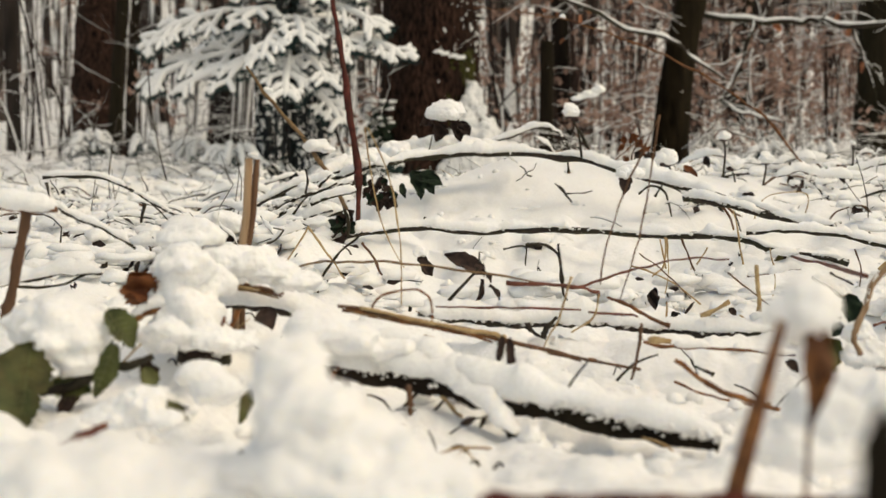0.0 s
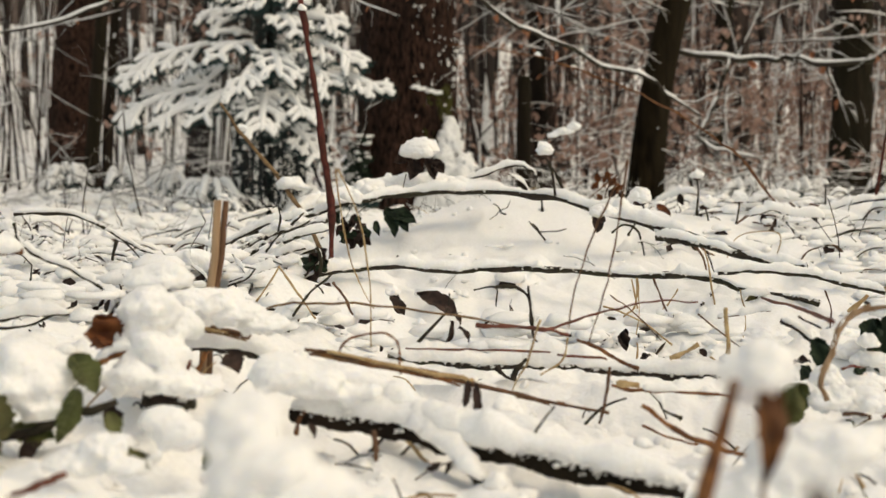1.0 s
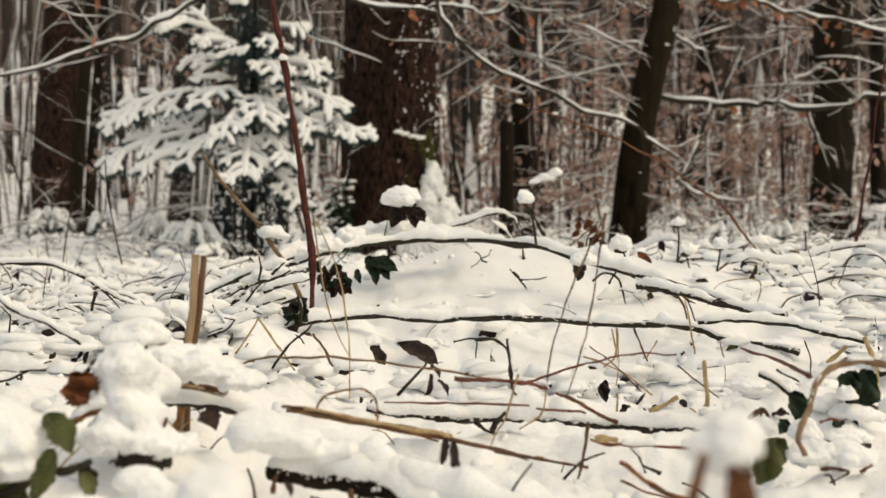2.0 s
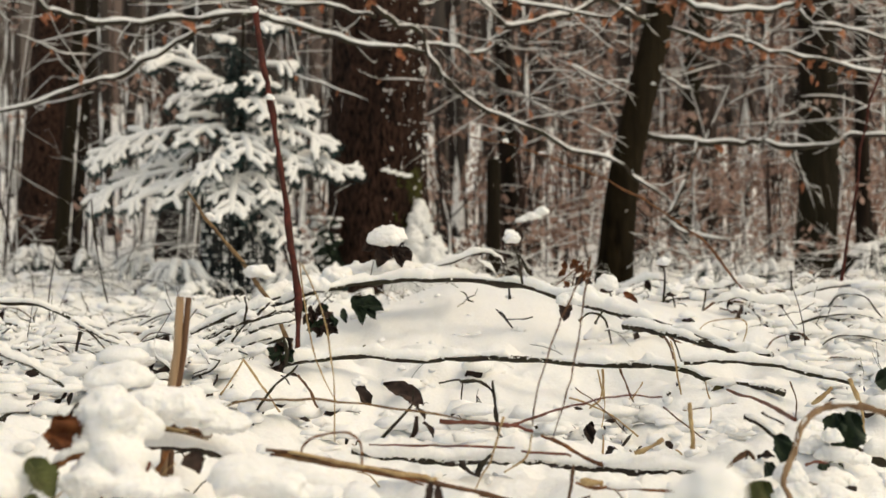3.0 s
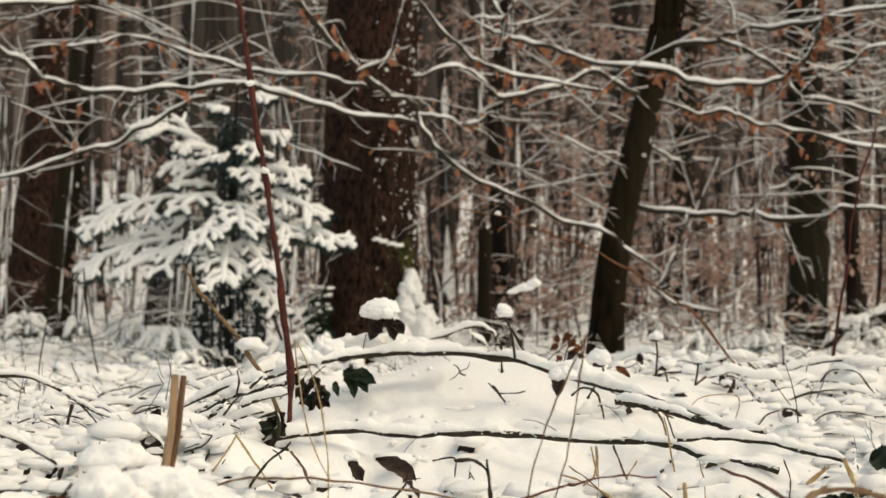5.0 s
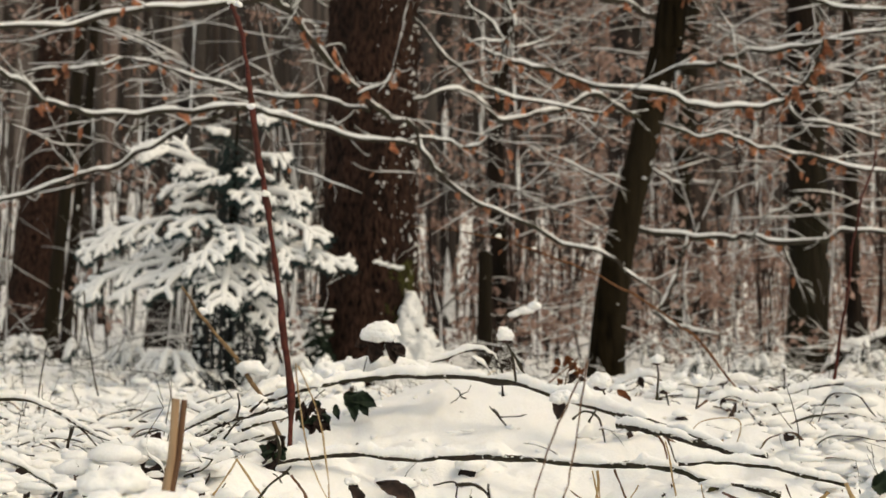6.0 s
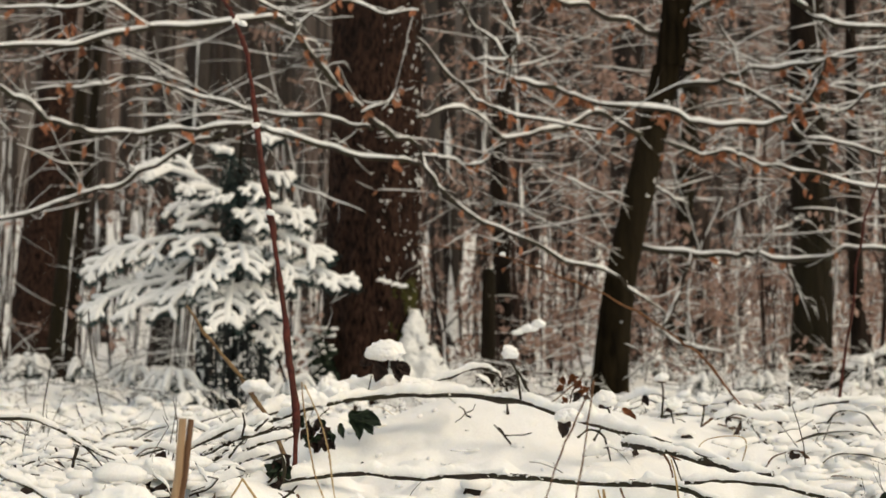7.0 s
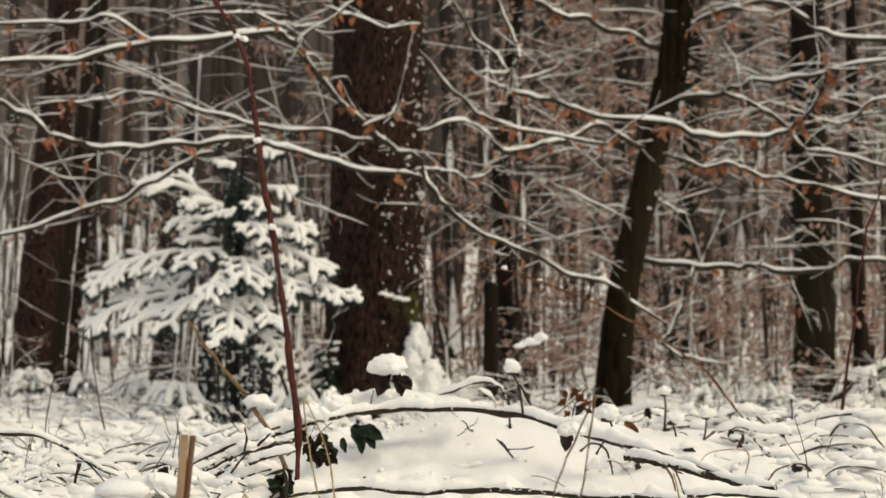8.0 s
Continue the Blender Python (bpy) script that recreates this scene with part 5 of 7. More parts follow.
    # arch with a snow crest above the heap
    branch([(-0.055, 2.550, 0.269), (-0.003, 2.550, 0.285), (0.049, 2.550, 0.301), (0.085, 2.550, 0.291), (0.100, 2.550, 0.261)], [0.0022, 0.0026, 0.002], width=0.001, thick=0.009, gaps=0.12, lumps=0.7, seed=60, material=TWIG_DARK, **light)
    branch([(-0.069, 2.500, 0.274), (-0.023, 2.500, 0.260), (0.007, 2.500, 0.240)], [0.0018, 0.0012], width=0.002, thick=0.005, gaps=0.2, seed=61, **light)
    branch([(0.074, 2.450, 0.203), (0.096, 2.450, 0.186), (0.140, 2.450, 0.189)], [0.0014, 0.001], snow=False, seed=62, label="short dead twig poking from snow", name="twig")
    branch([(0.081, 2.450, 0.201), (0.100, 2.450, 0.176), (0.123, 2.450, 0.144)], [0.0016, 0.001], snow=False, seed=63, label="short dead twig poking from snow", name="twig")
    branch([(0.100, 2.500, 0.218), (0.100, 2.500, 0.253), (0.098, 2.500, 0.273)], [0.0022, 0.0016], snow=False, seed=64, label="upright dead stem in snow", name="twig")
    branch([(0.119, 2.500, 0.298), (0.134, 2.500, 0.268), (0.148, 2.500, 0.238)], [0.0022, 0.002], snow=False, seed=65, label="dark bent twig in snow", name="twig")
    branch([(0.206, 2.300, 0.192), (0.229, 2.300, 0.205), (0.252, 2.300, 0.191), (0.261, 2.300, 0.154)], [0.0018, 0.0014], snow=False, seed=66, label="arched dead stem in snow", name="twig")
    branch([(0.234, 2.300, 0.187), (0.248, 2.300, 0.210)], [0.002, 0.0015], snow=False, seed=67, label="short dark stem in snow", name="twig")
    branch([(0.294, 2.300, 0.184), (0.331, 2.300, 0.180), (0.358, 2.300, 0.149), (0.363, 2.300, 0.126)], [0.0028, 0.0015], snow=False, seed=68, material=STALK_DARK, label="drooping brown stem in snow", name="twig")
    branch([(0.363, 2.300, 0.163), (0.372, 2.300, 0.136), (0.381, 2.300, 0.113)], [0.0014, 0.001], snow=False, seed=69, label="thin dark stem in snow", name="twig")
    # capped stems behind the heap
    for at, foot, size in (((0.397, 2.640, 0.277), (0.396, 2.640, 0.224), 0.014), ((0.421, 2.700, 0.221), (0.429, 2.700, 0.162), 0.02), ((0.495, 2.750, 0.229), (0.489, 2.750, 0.196), 0.017),
                           ((0.100, 2.400, 0.325), (0.119, 2.400, 0.270), 0.017), ((0.280, 2.550, 0.236), (0.290, 2.550, 0.209), 0.022), ((0.698, 2.900, 0.256), (0.694, 2.900, 0.192), 0.008)):
        t = thing("dead_flower_stem", foot, "dead plant stem with a cap of snow", "plant", "snow-capped stems")
        top = np.array(at) + (0, 0, -0.004)
        part("stem", Buf().tube(smooth([np.array(foot) + (0, 0, -0.02), (np.array(foot) + top) / 2 + (0.003, 0, 0), top], 4), [0.0022, 0.0014], 6), TWIG_DARK, t)
        part("seed_head", Buf().blob(top, (size * 0.55, size * 0.5, size * 0.5), 3, 7, 10, 0.5), LEAF_DEAD, t)
        one_skin(part("snow_cap", Buf().fluff(np.array(at) + (0, 0, size * 0.2), (size * 0.85, size * 0.8, size * 0.72), int(size * 999), 0.45, 0.6, 12), SNOW, t), 0.0013)
    # big capped leaves at the crest
    cap = (-0.120, 2.500, 0.324)
    t = thing("bramble_sprig", (-0.114, 2.500, 0.279), "withered bramble leaves under a thick snow cap", "plant")
    for a, b, w in (((-0.132, 2.500, 0.314), (-0.136, 2.490, 0.277), 0.03), ((-0.104, 2.500, 0.319), (-0.092, 2.490, 0.277), 0.026), ((-0.092, 2.500, 0.311), (-0.075, 2.490, 0.289), 0.024), ((-0.144, 2.500, 0.325), (-0.164, 2.490, 0.308), 0.022)):
        part("leaf", Buf().leaf(a, b, w, 0.35, 0.08, 0.2, 0.42, 0.15), LEAF_DEAD, t)
    one_skin(part("snow_cap", Buf().fluff(np.array(cap) + (0, 0, 0.006), (0.032, 0.028, 0.022), 8, 0.35, 0.5, 18), SNOW, t))
    part("stalk", Buf().tube([(-0.143, 2.500, 0.289), (-0.150, 2.500, 0.259)], [0.001, 0.001], 5), TWIG_DARK, t)
    # hanging evergreen leaf and the dark hollow beside it
    t = thing("ivy_leaf", (-0.185, 2.500, 0.209), "dark green lobed leaf hanging from the heap", "leaf")
    part("blade", Buf().leaf((-0.180, 2.500, 0.227), (-0.164, 2.490, 0.174), 0.030, 0.12, 0.05, 0.1, 0.35, 0.12), LEAF_IVY, t)
    part("lobe", Buf().leaf((-0.179, 2.498, 0.219), (-0.125, 2.485, 0.202), 0.030, 0.15, 0.05, 0.2, 0.45, 0.15), LEAF_IVY, t)
    part("lobe", Buf().leaf((-0.173, 2.502, 0.223), (-0.140, 2.490, 0.184), 0.028, 0.1, 0.05, -0.2, 0.4, 0.1), LEAF_IVY, t)
    part("stalk", Buf().tube(smooth([(-0.165, 2.500, 0.234), (-0.177, 2.500, 0.227), (-0.179, 2.500, 0.217)], 4), [0.0008, 0.0008], 5), TWIG_DARK, t)
    leaf_thing((-0.199, 2.500, 0.204), (-0.192, 2.490, 0.177), 0.014, LEAF_IVY, "small dark leaf hanging from the heap")
    g = np.random.default_rng(71)
    for i, q in enumerate([(-0.242, 2.290, 0.221), (-0.236, 2.290, 0.210), (-0.228, 2.290, 0.200), (-0.220, 2.290, 0.191), (-0.213, 2.290, 0.205), (-0.207, 2.290, 0.189), (-0.200, 2.290, 0.195), (-0.204, 2.290, 0.179), (-0.217, 2.290, 0.178), (-0.230, 2.290, 0.186), (-0.241, 2.290, 0.199), (-0.224, 2.290, 0.214), (-0.210, 2.290, 0.217), (-0.197, 2.290, 0.183)] + [(-0.253, 2.020, 0.175), (-0.257, 2.020, 0.164), (-0.248, 2.020, 0.155), (-0.252, 2.020, 0.145), (-0.259, 2.020, 0.135), (-0.247, 2.020, 0.132), (-0.241, 2.020, 0.127), (-0.251, 2.020, 0.122), (-0.241, 2.020, 0.178), (-0.260, 2.020, 0.152), (-0.245, 2.020, 0.165)]):
        q = np.array(q)
        d = np.array([g.normal() * 0.7, g.normal() * 0.3, -1]) * g.uniform(0.012, 0.024)
        leaf_thing(q - d * 0.5, q + d * 0.5, g.uniform(0.011, 0.022), LEAF_IVY if i % 3 == 0 else LEAF_DEAD, "dark shrivelled leaf in a hollow of the heap", turn=g.uniform(-1, 1), wave=g.uniform(0.1, 0.4), curl=0.5)
    leaf_thing((0.186, 2.280, 0.225), (0.180, 2.270, 0.194), 0.026, LEAF_DEAD, "brown leaf hanging under a snow lump", turn=0.4, snow=((0.191, 2.280, 0.228), (0.022, 0.02, 0.012)))
    leaf_thing((-0.135, 1.950, 0.128), (-0.118, 1.940, 0.092), 0.02, LEAF_DEAD, "dark withered leaf against the snow", turn=0.5, wave=0.1, snow=((-0.133, 1.950, 0.131), (0.010, 0.012, 0.008)))
    leaf_thing((-0.099, 1.950, 0.128), (-0.042, 1.940, 0.101), 0.026, LEAF_DEAD, "grey-brown withered leaf dusted with snow", turn=0.3, wave=0.06, shape=0.55)
    leaf_thing((0.374, 1.950, 0.127), (0.375, 1.950, 0.098), 0.021, LEAF_GREEN, "small oval green leaf hanging in the snow", curl=0.1, shape=0.5)
    leaf_thing((0.305, 2.500, 0.229), (0.327, 2.480, 0.212), 0.018, LEAF_RUST, "russet leaf lying beside the beech foot", turn=0.5)
    leaf_thing((0.557, 2.700, 0.193), (0.533, 2.680, 0.157), 0.016, LEAF_DEAD, "dark rolled leaf on a bramble cane", turn=0.8)
    leaf_thing((0.529, 2.700, 0.156), (0.546, 2.680, 0.139), 0.016, LEAF_RUST, "small russet leaf on a bramble cane", turn=0.6)
    leaf_thing((0.697, 2.600, 0.147), (0.688, 2.600, 0.124), 0.012, LEAF_RUST, "small russet leaf standing in the snow", turn=0.3)
    t = thing("withered_weed", (0.224, 2.620, 0.237), "withered weed with curled brown leaves", "plant")
    part("stalk", Buf().tube(smooth([(0.221, 2.620, 0.231), (0.228, 2.620, 0.258), (0.246, 2.620, 0.284)], 5), [0.0014, 0.001], 6), STALK_DARK, t)
    g = np.random.default_rng(66)
    for i in range(12):
        q = np.array((0.230, 2.620, 0.258)) + g.uniform(-1, 1, 3) * (0.022, 0.012, 0.022)
        part("leaf", Buf().leaf(q, q + g.uniform(-1, 1, 3) * (0.022, 0.008, 0.02), 0.013, 0.5, 0.0, g.uniform(-1, 1), 0.42, 0.4), LEAF_DEAD if i % 3 == 0 else LEAF_RUST, t)
    branch([(0.191, 2.600, 0.238), (0.218, 2.600, 0.262), (0.244, 2.600, 0.282)], [0.0014, 0.001], snow=False, material=STEM_ORANGE, seed=96, label="tan stem end behind the heap", name="stem")
    # canes to the side of the heap
    branch([(0.557, 2.600, 0.191), (0.573, 2.533, 0.163), (0.577, 2.467, 0.138), (0.576, 2.400, 0.120)], [0.0032, 0.0026], width=0.002, thick=0.004, gaps=0.5, seed=70, **light)
    branch([(0.489, 2.600, 0.205), (0.531, 2.600, 0.215), (0.568, 2.600, 0.205), (0.625, 2.600, 0.201)], [0.0026, 0.002], width=0.006, thick=0.016, gaps=0.05, seed=71, **light)
    branch([(0.568, 2.600, 0.210), (0.599, 2.600, 0.204), (0.623, 2.600, 0.207)], [0.002, 0.002], width=0.004, thick=0.012, gaps=0.1, seed=72, **light)
    branch([(0.638, 2.900, 0.181), (0.720, 2.900, 0.204), (0.813, 2.900, 0.221), (0.953, 2.900, 0.212)], [0.003, 0.003], width=0.003, thick=0.012, gaps=0.1, seed=73, **light)
    branch([(0.672, 2.800, 0.176), (0.751, 2.800, 0.186), (0.785, 2.800, 0.181), (0.862, 2.800, 0.141)], [0.0025, 0.002], width=0.003, thick=0.009, gaps=0.2, seed=74, **light)
    branch([(0.591, 2.500, 0.155), (0.640, 2.500, 0.130), (0.680, 2.500, 0.110)], [0.002, 0.0015], snow=False, material=STRAW, seed=75, label="greenish dry stem lying in the snow", name="stem")
    branch([(0.407, 2.400, 0.126), (0.432, 2.400, 0.178), (0.500, 2.400, 0.185), (0.499, 2.400, 0.145)], [0.001, 0.001], snow=False, material=STRAW, seed=76, label="bent dry grass stem in snow", name="stem")
    branch([(0.463, 2.350, 0.154), (0.470, 2.350, 0.121), (0.467, 2.350, 0.102)], [0.003, 0.003], snow=False, material=STRAW, seed=77, label="short straw stub in the snow", name="stem")
    for i, pts in enumerate(([(-0.831, 3.200, 0.414), (-0.817, 3.200, 0.285), (-0.796, 3.200, 0.182)], [(-0.908, 3.200, 0.324), (-0.930, 3.200, 0.209), (-0.929, 3.200, 0.132)], [(-0.831, 3.200, 0.421), (-0.895, 3.200, 0.337), (-0.914, 3.200, 0.318)])):
        branch(pts, [0.0014, 0.0016], snow=False, seed=80 + i, label="thin dead stem standing in snow", name="stem")
    branch([(-0.687, 2.000, 0.242), (-0.613, 2.000, 0.243), (-0.564, 2.000, 0.225), (-0.523, 2.000, 0.201), (-0.486, 2.000, 0.184)], [0.003, 0.0025, 0.0015], width=0.002, thick=0.007, gaps=0.2, seed=85, **light)
    branch([(-0.531, 2.000, 0.205), (-0.511, 2.000, 0.184), (-0.498, 2.000, 0.168)], [0.0015, 0.001], snow=False, seed=86, label="thin dead twig in snow", name="twig")
    branch([(-0.513, 1.900, 0.208), (-0.519, 1.900, 0.182)], [0.0025, 0.002], snow=False, seed=87, label="thin dead twig in snow", name="twig")
    # tall canes
    branch([(-0.242, 2.15, 0.058), (-0.244, 2.15, 0.142), (-0.243, 2.177, 0.211), (-0.253, 2.205, 0.298), (-0.268, 2.232, 0.388), (-0.283, 2.259, 0.471), (-0.298, 2.286, 0.557), (-0.314, 2.314, 0.626), (-0.329, 2.341, 0.706), (-0.343, 2.368, 0.789), (-0.359, 2.395, 0.864), (-0.389, 2.423, 0.93), (-0.424, 2.45, 0.988), (-0.475, 2.48, 1.06)], [0.0049, 0.0048, 0.0045, 0.004, 0.0034], snow=False, kink=0.15, material=STEM_RED, seed=90, thorns=40, n=8, sides=10,
           label="tall red-brown bramble cane standing in the heap", name="bramble_cane", category="plant")
    for c in ((-0.378, 2.415, 0.912), (-0.366, 2.420, 0.909), (-0.298, 2.280, 0.563), (-0.331, 2.335, 0.716)):
        clump(((c, (0.008, 0.007, 0.007)),), "tuft of snow caught on the bramble cane", "snow_tuft")
    branch([(-0.451, 2.370, 0.410), (-0.410, 2.342, 0.357), (-0.350, 2.314, 0.291), (-0.307, 2.270, 0.237), (-0.272, 2.210, 0.187), (-0.243, 2.150, 0.146)], [0.002, 0.0036, 0.0032], snow=False, material=STEM_TAN, seed=91, n=10, label="leaning tan stem rising out of the heap", name="stem", category="plant")
    clump((((-0.415, 2.360, 0.369), (0.009, 0.008, 0.008)),), "dab of snow on a leaning stem")
    clump((((-0.325, 2.300, 0.276), (0.022, 0.018, 0.012)), ((-0.306, 2.300, 0.270), (0.012, 0.012, 0.008))), "snow tuft on a bramble tip")
    branch([(-0.325, 2.300, 0.268), (-0.337, 2.300, 0.287), (-0.358, 2.300, 0.296)], [0.0014, 0.001], snow=False, seed=92, label="thin bramble tip under snow", name="twig")
    branch([(-0.091, 3.400, 0.581), (-0.002, 3.375, 0.573), (0.120, 3.350, 0.549), (0.213, 3.325, 0.518), (0.331, 3.300, 0.469), (0.411, 3.200, 0.421), (0.497, 3.100, 0.358), (0.553, 3.000, 0.293), (0.609, 2.900, 0.204)], [0.001, 0.0016, 0.0024, 0.003], snow=False, material=STEM_ORANGE, seed=93, n=10, thorns=22, label="long arching orange bramble cane", name="bramble_cane", category="plant")
    clump((((0.125, 3.380, 0.555), (0.009, 0.008, 0.007)), ((0.209, 3.360, 0.524), (0.008, 0.006, 0.005))), "dabs of snow on the arching cane")
    branch([(0.825, 3.000, 0.084), (0.833, 3.000, 0.234), (0.861, 3.000, 0.427), (0.887, 3.000, 0.597), (0.929, 3.000, 0.719)], [0.003, 0.0028, 0.002], snow=False, material=STEM_RED, seed=94, n=9, thorns=8, label="thin red upright bramble cane", name="bramble_cane", category="plant")
    clump((((0.222, 4.000, 0.377), (0.03, 0.016, 0.012)), ((0.251, 4.000, 0.391), (0.02, 0.016, 0.016)), ((0.190, 4.000, 0.367), (0.016, 0.012, 0.008))), "snow-covered twig end behind the heap")
    branch([(0.157, 4.000, 0.308), (0.206, 4.000, 0.364), (0.279, 4.000, 0.396)], [0.003, 0.002], snow=False, seed=95, label="twig end rising behind the heap", name="twig")


build_heap()


# ---- the foreground: dry stems, brambles and a snowed-over fallen branch ----
def stem(points, radii, material, label, name="stem", seed=1, **kw):
    return branch(points, radii, label=label, name=name, material=material, category="plant", snow=kw.pop("snow", False), seed=seed, n=kw.pop("n", 9), sides=8, snow_mat=SNOW, grain=0.05, crook=0.9, **kw)


def frayed_stem(points, radius, label, seed):
    """A dry stalk split into fibres, some of them working loose."""
    g = np.random.default_rng(seed)
    p = smooth(points, 9)
    t = thing("stem", tuple(p[0]), label, "plant")
    for i in range(9):
        a, b = sorted(g.uniform(0, 1, 2)) if i > 3 else (0.0, 1.0)
        lo, hi = int(a * (len(p) - 4)), max(int(a * (len(p) - 4)) + 4, int(b * len(p)))
        q = p[lo:hi]
        turn_by = 2 * math.pi * i / 9 + g.uniform(-0.4, 0.4)
        off = np.array([0, math.cos(turn_by), math.sin(turn_by)]) * radius * g.uniform(0.35, 0.85)
        q = q + off + np.stack([wander(len(q), 4, seed + 3 * i + j) for j in range(3)], 1) * radius * 0.3
        part("fibre", Buf().tube(q, [radius * g.uniform(0.3, 0.5), radius * g.uniform(0.4, 0.62), radius * g.uniform(0.15, 0.4)], 6, 0.12), (STEM_ORANGE, STEM_TAN, STEM_ORANGE, STALK_DARK, STRAW)[i % 5], t)
    for run in snow_runs(p, [radius], -radius * 0.3, 0.003, 7, 0.75, 0.5, 0.05):
        part("snow", Buf().grid(run), SNOW, t)
    return t


def build_foreground():
    # split upright stalk
    t = thing("broken_stalk", (-0.246, 1.170, 0.135), "split dry stalk, pale and brown, standing upright", "plant")
    part("pale_half", Buf().tube([(-0.232, 1.170, 0.290), (-0.235, 1.170, 0.241), (-0.240, 1.170, 0.212), (-0.245, 1.170, 0.172), (-0.248, 1.170, 0.135)], [0.0033, 0.0036, 0.0038, 0.004], 9, 0.08), WOOD_CUT, t, "pale split half")
    part("brown_half", Buf().tube([(-0.225, 1.172, 0.289), (-0.230, 1.172, 0.241), (-0.236, 1.172, 0.211), (-0.242, 1.172, 0.172), (-0.244, 1.172, 0.137)], [0.0028, 0.0034, 0.0036, 0.0038], 9, 0.1), STALK_DARK, t, "dark brown split half")
    part("snow_cap", Buf().blob((-0.228, 1.170, 0.293), (0.0055, 0.005, 0.0025), 2, 8, 12, 0.3), SNOW, t)
    stem([(-0.252, 1.160, 0.139), (-0.244, 1.160, 0.156), (-0.237, 1.160, 0.171)], [0.002, 0.0025], STEM_ORANGE, "splintered piece at the foot of a stalk", seed=101)
    # thin brown stalk with a snowy cross twig
    stem([(-0.376, 1.020, 0.261), (-0.383, 1.020, 0.231), (-0.391, 1.020, 0.196), (-0.398, 1.020, 0.172)], [0.0036, 0.0038, 0.004], STALK_DARK, "thin brown stalk standing in snow", seed=102)
    stem([(-0.416, 1.020, 0.259), (-0.394, 1.020, 0.259), (-0.374, 1.020, 0.256), (-0.354, 1.020, 0.257)], [0.003, 0.002], STEM_ORANGE, "broken tan cross twig under snow", seed=103, snow=True, width=0.006, thick=0.012)
    stem([(-0.421, 1.200, 0.269), (-0.413, 1.200, 0.250), (-0.395, 1.200, 0.238), (-0.372, 1.200, 0.229), (-0.342, 1.200, 0.210)], [0.0018, 0.002, 0.0014], TWIG_DARK, "dark bead-like twig with snow on it", "twig", 104, snow=True, width=0.002, thick=0.006, gaps=0.2)
    stem([(-0.482, 1.200, 0.174), (-0.446, 1.200, 0.181), (-0.414, 1.200, 0.187), (-0.373, 1.200, 0.188)], [0.0022, 0.0018], TWIG_DARK, "dark frosted twig lying in snow", "twig", 105, snow=True, width=0.004, thick=0.012, gaps=0.1)
    stem([(-0.456, 1.200, 0.175), (-0.415, 1.200, 0.177), (-0.389, 1.200, 0.186), (-0.368, 1.200, 0.195)], [0.0014, 0.001], TWIG_DARK, "dark frosted twig lying in snow", "twig", 106)
    # rust leaf and its neighbours
    leaf_thing((-0.290, 0.990, 0.209), (-0.275, 0.980, 0.186), 0.028, LEAF_RUST, "rust-brown crumpled leaf under snow", wave=0.2, teeth=0.12, turn=0.1, curl=0.1)
    leaf_thing((-0.295, 0.990, 0.197), (-0.270, 0.980, 0.188), 0.018, LEAF_RUST, "rust-brown crumpled leaf under snow", wave=0.14, turn=0.9)
    leaf_thing((-0.274, 1.000, 0.207), (-0.277, 1.000, 0.194), 0.011, LEAF_GREEN, "small green leaf beside a rust leaf", turn=0.4)
    stem([(-0.288, 0.980, 0.176), (-0.275, 0.980, 0.183), (-0.260, 0.980, 0.187)], [0.003, 0.0035], STEM_ORANGE, "orange-brown stem end in snow", seed=107, snow=True, width=0.002, thick=0.006)
    stem([(-0.283, 1.000, 0.209), (-0.275, 1.000, 0.219), (-0.269, 1.000, 0.221)], [0.0016, 0.001], LEAF_DEAD, "dark curled tip in the snow", "twig", 108)
    # bramble with big green leaves under a snow hood
    t = thing("bramble", (-0.300, 0.860, 0.136), "bramble sprig with green leaves under heavy snow", "plant")
    for a, b, w, tn in (((-0.317, 0.845, 0.181), (-0.319, 0.820, 0.126), 0.045, 0.1), ((-0.333, 0.850, 0.174), (-0.344, 0.840, 0.133), 0.03, -0.2), ((-0.274, 0.870, 0.199), (-0.255, 0.862, 0.174), 0.020, 0.2), ((-0.267, 0.862, 0.178), (-0.280, 0.855, 0.143), 0.019, -0.2),
                        ((-0.314, 0.870, 0.150), (-0.283, 0.860, 0.145), 0.022, 0.5), ((-0.254, 0.885, 0.158), (-0.248, 0.878, 0.140), 0.013, 0.5)):
        blade = part("leaf", Buf().leaf(a, b, w, 0.12, 0.07, tn), LEAF_GREEN, t)
        if w > 0.015:
            a, b = np.array(a), np.array(b)
            across = np.cross(b - a, (0, -1, 0.25))
            across /= np.linalg.norm(across)
            v = Buf().tube(smooth([a + (0, -0.0012, 0), (a + b) / 2 + (0, -0.0022, 0), b + (0, -0.0012, 0)], 5), [0.0005, 0.0002], 5)
            for k in range(1, 6):
                m = a + (b - a) * (0.1 + 0.13 * k)
                for s in (-1, 1):
                    v.tube([m + (0, -0.0022, 0), m + (b - a) * 0.1 + across * s * w * 0.36 + (0, -0.0028, 0)], [0.00032, 0.00015], 4)
            part("vein", v, LEAF_VEIN, blade)["kind"] = "stuff"
    part("stalk", Buf().tube(smooth([(-0.318, 0.862, 0.146), (-0.296, 0.862, 0.150), (-0.275, 0.864, 0.163), (-0.262, 0.866, 0.162), (-0.244, 0.868, 0.168)], 6), [0.0034, 0.0038, 0.0026], 9, 0.15), TWIG_DARK, t)
    part("leaf", Buf().leaf((-0.297, 0.865, 0.150), (-0.308, 0.860, 0.130), 0.016, 0.3, 0.0, 1.0), LEAF_DEAD, t, "blackened leaf")
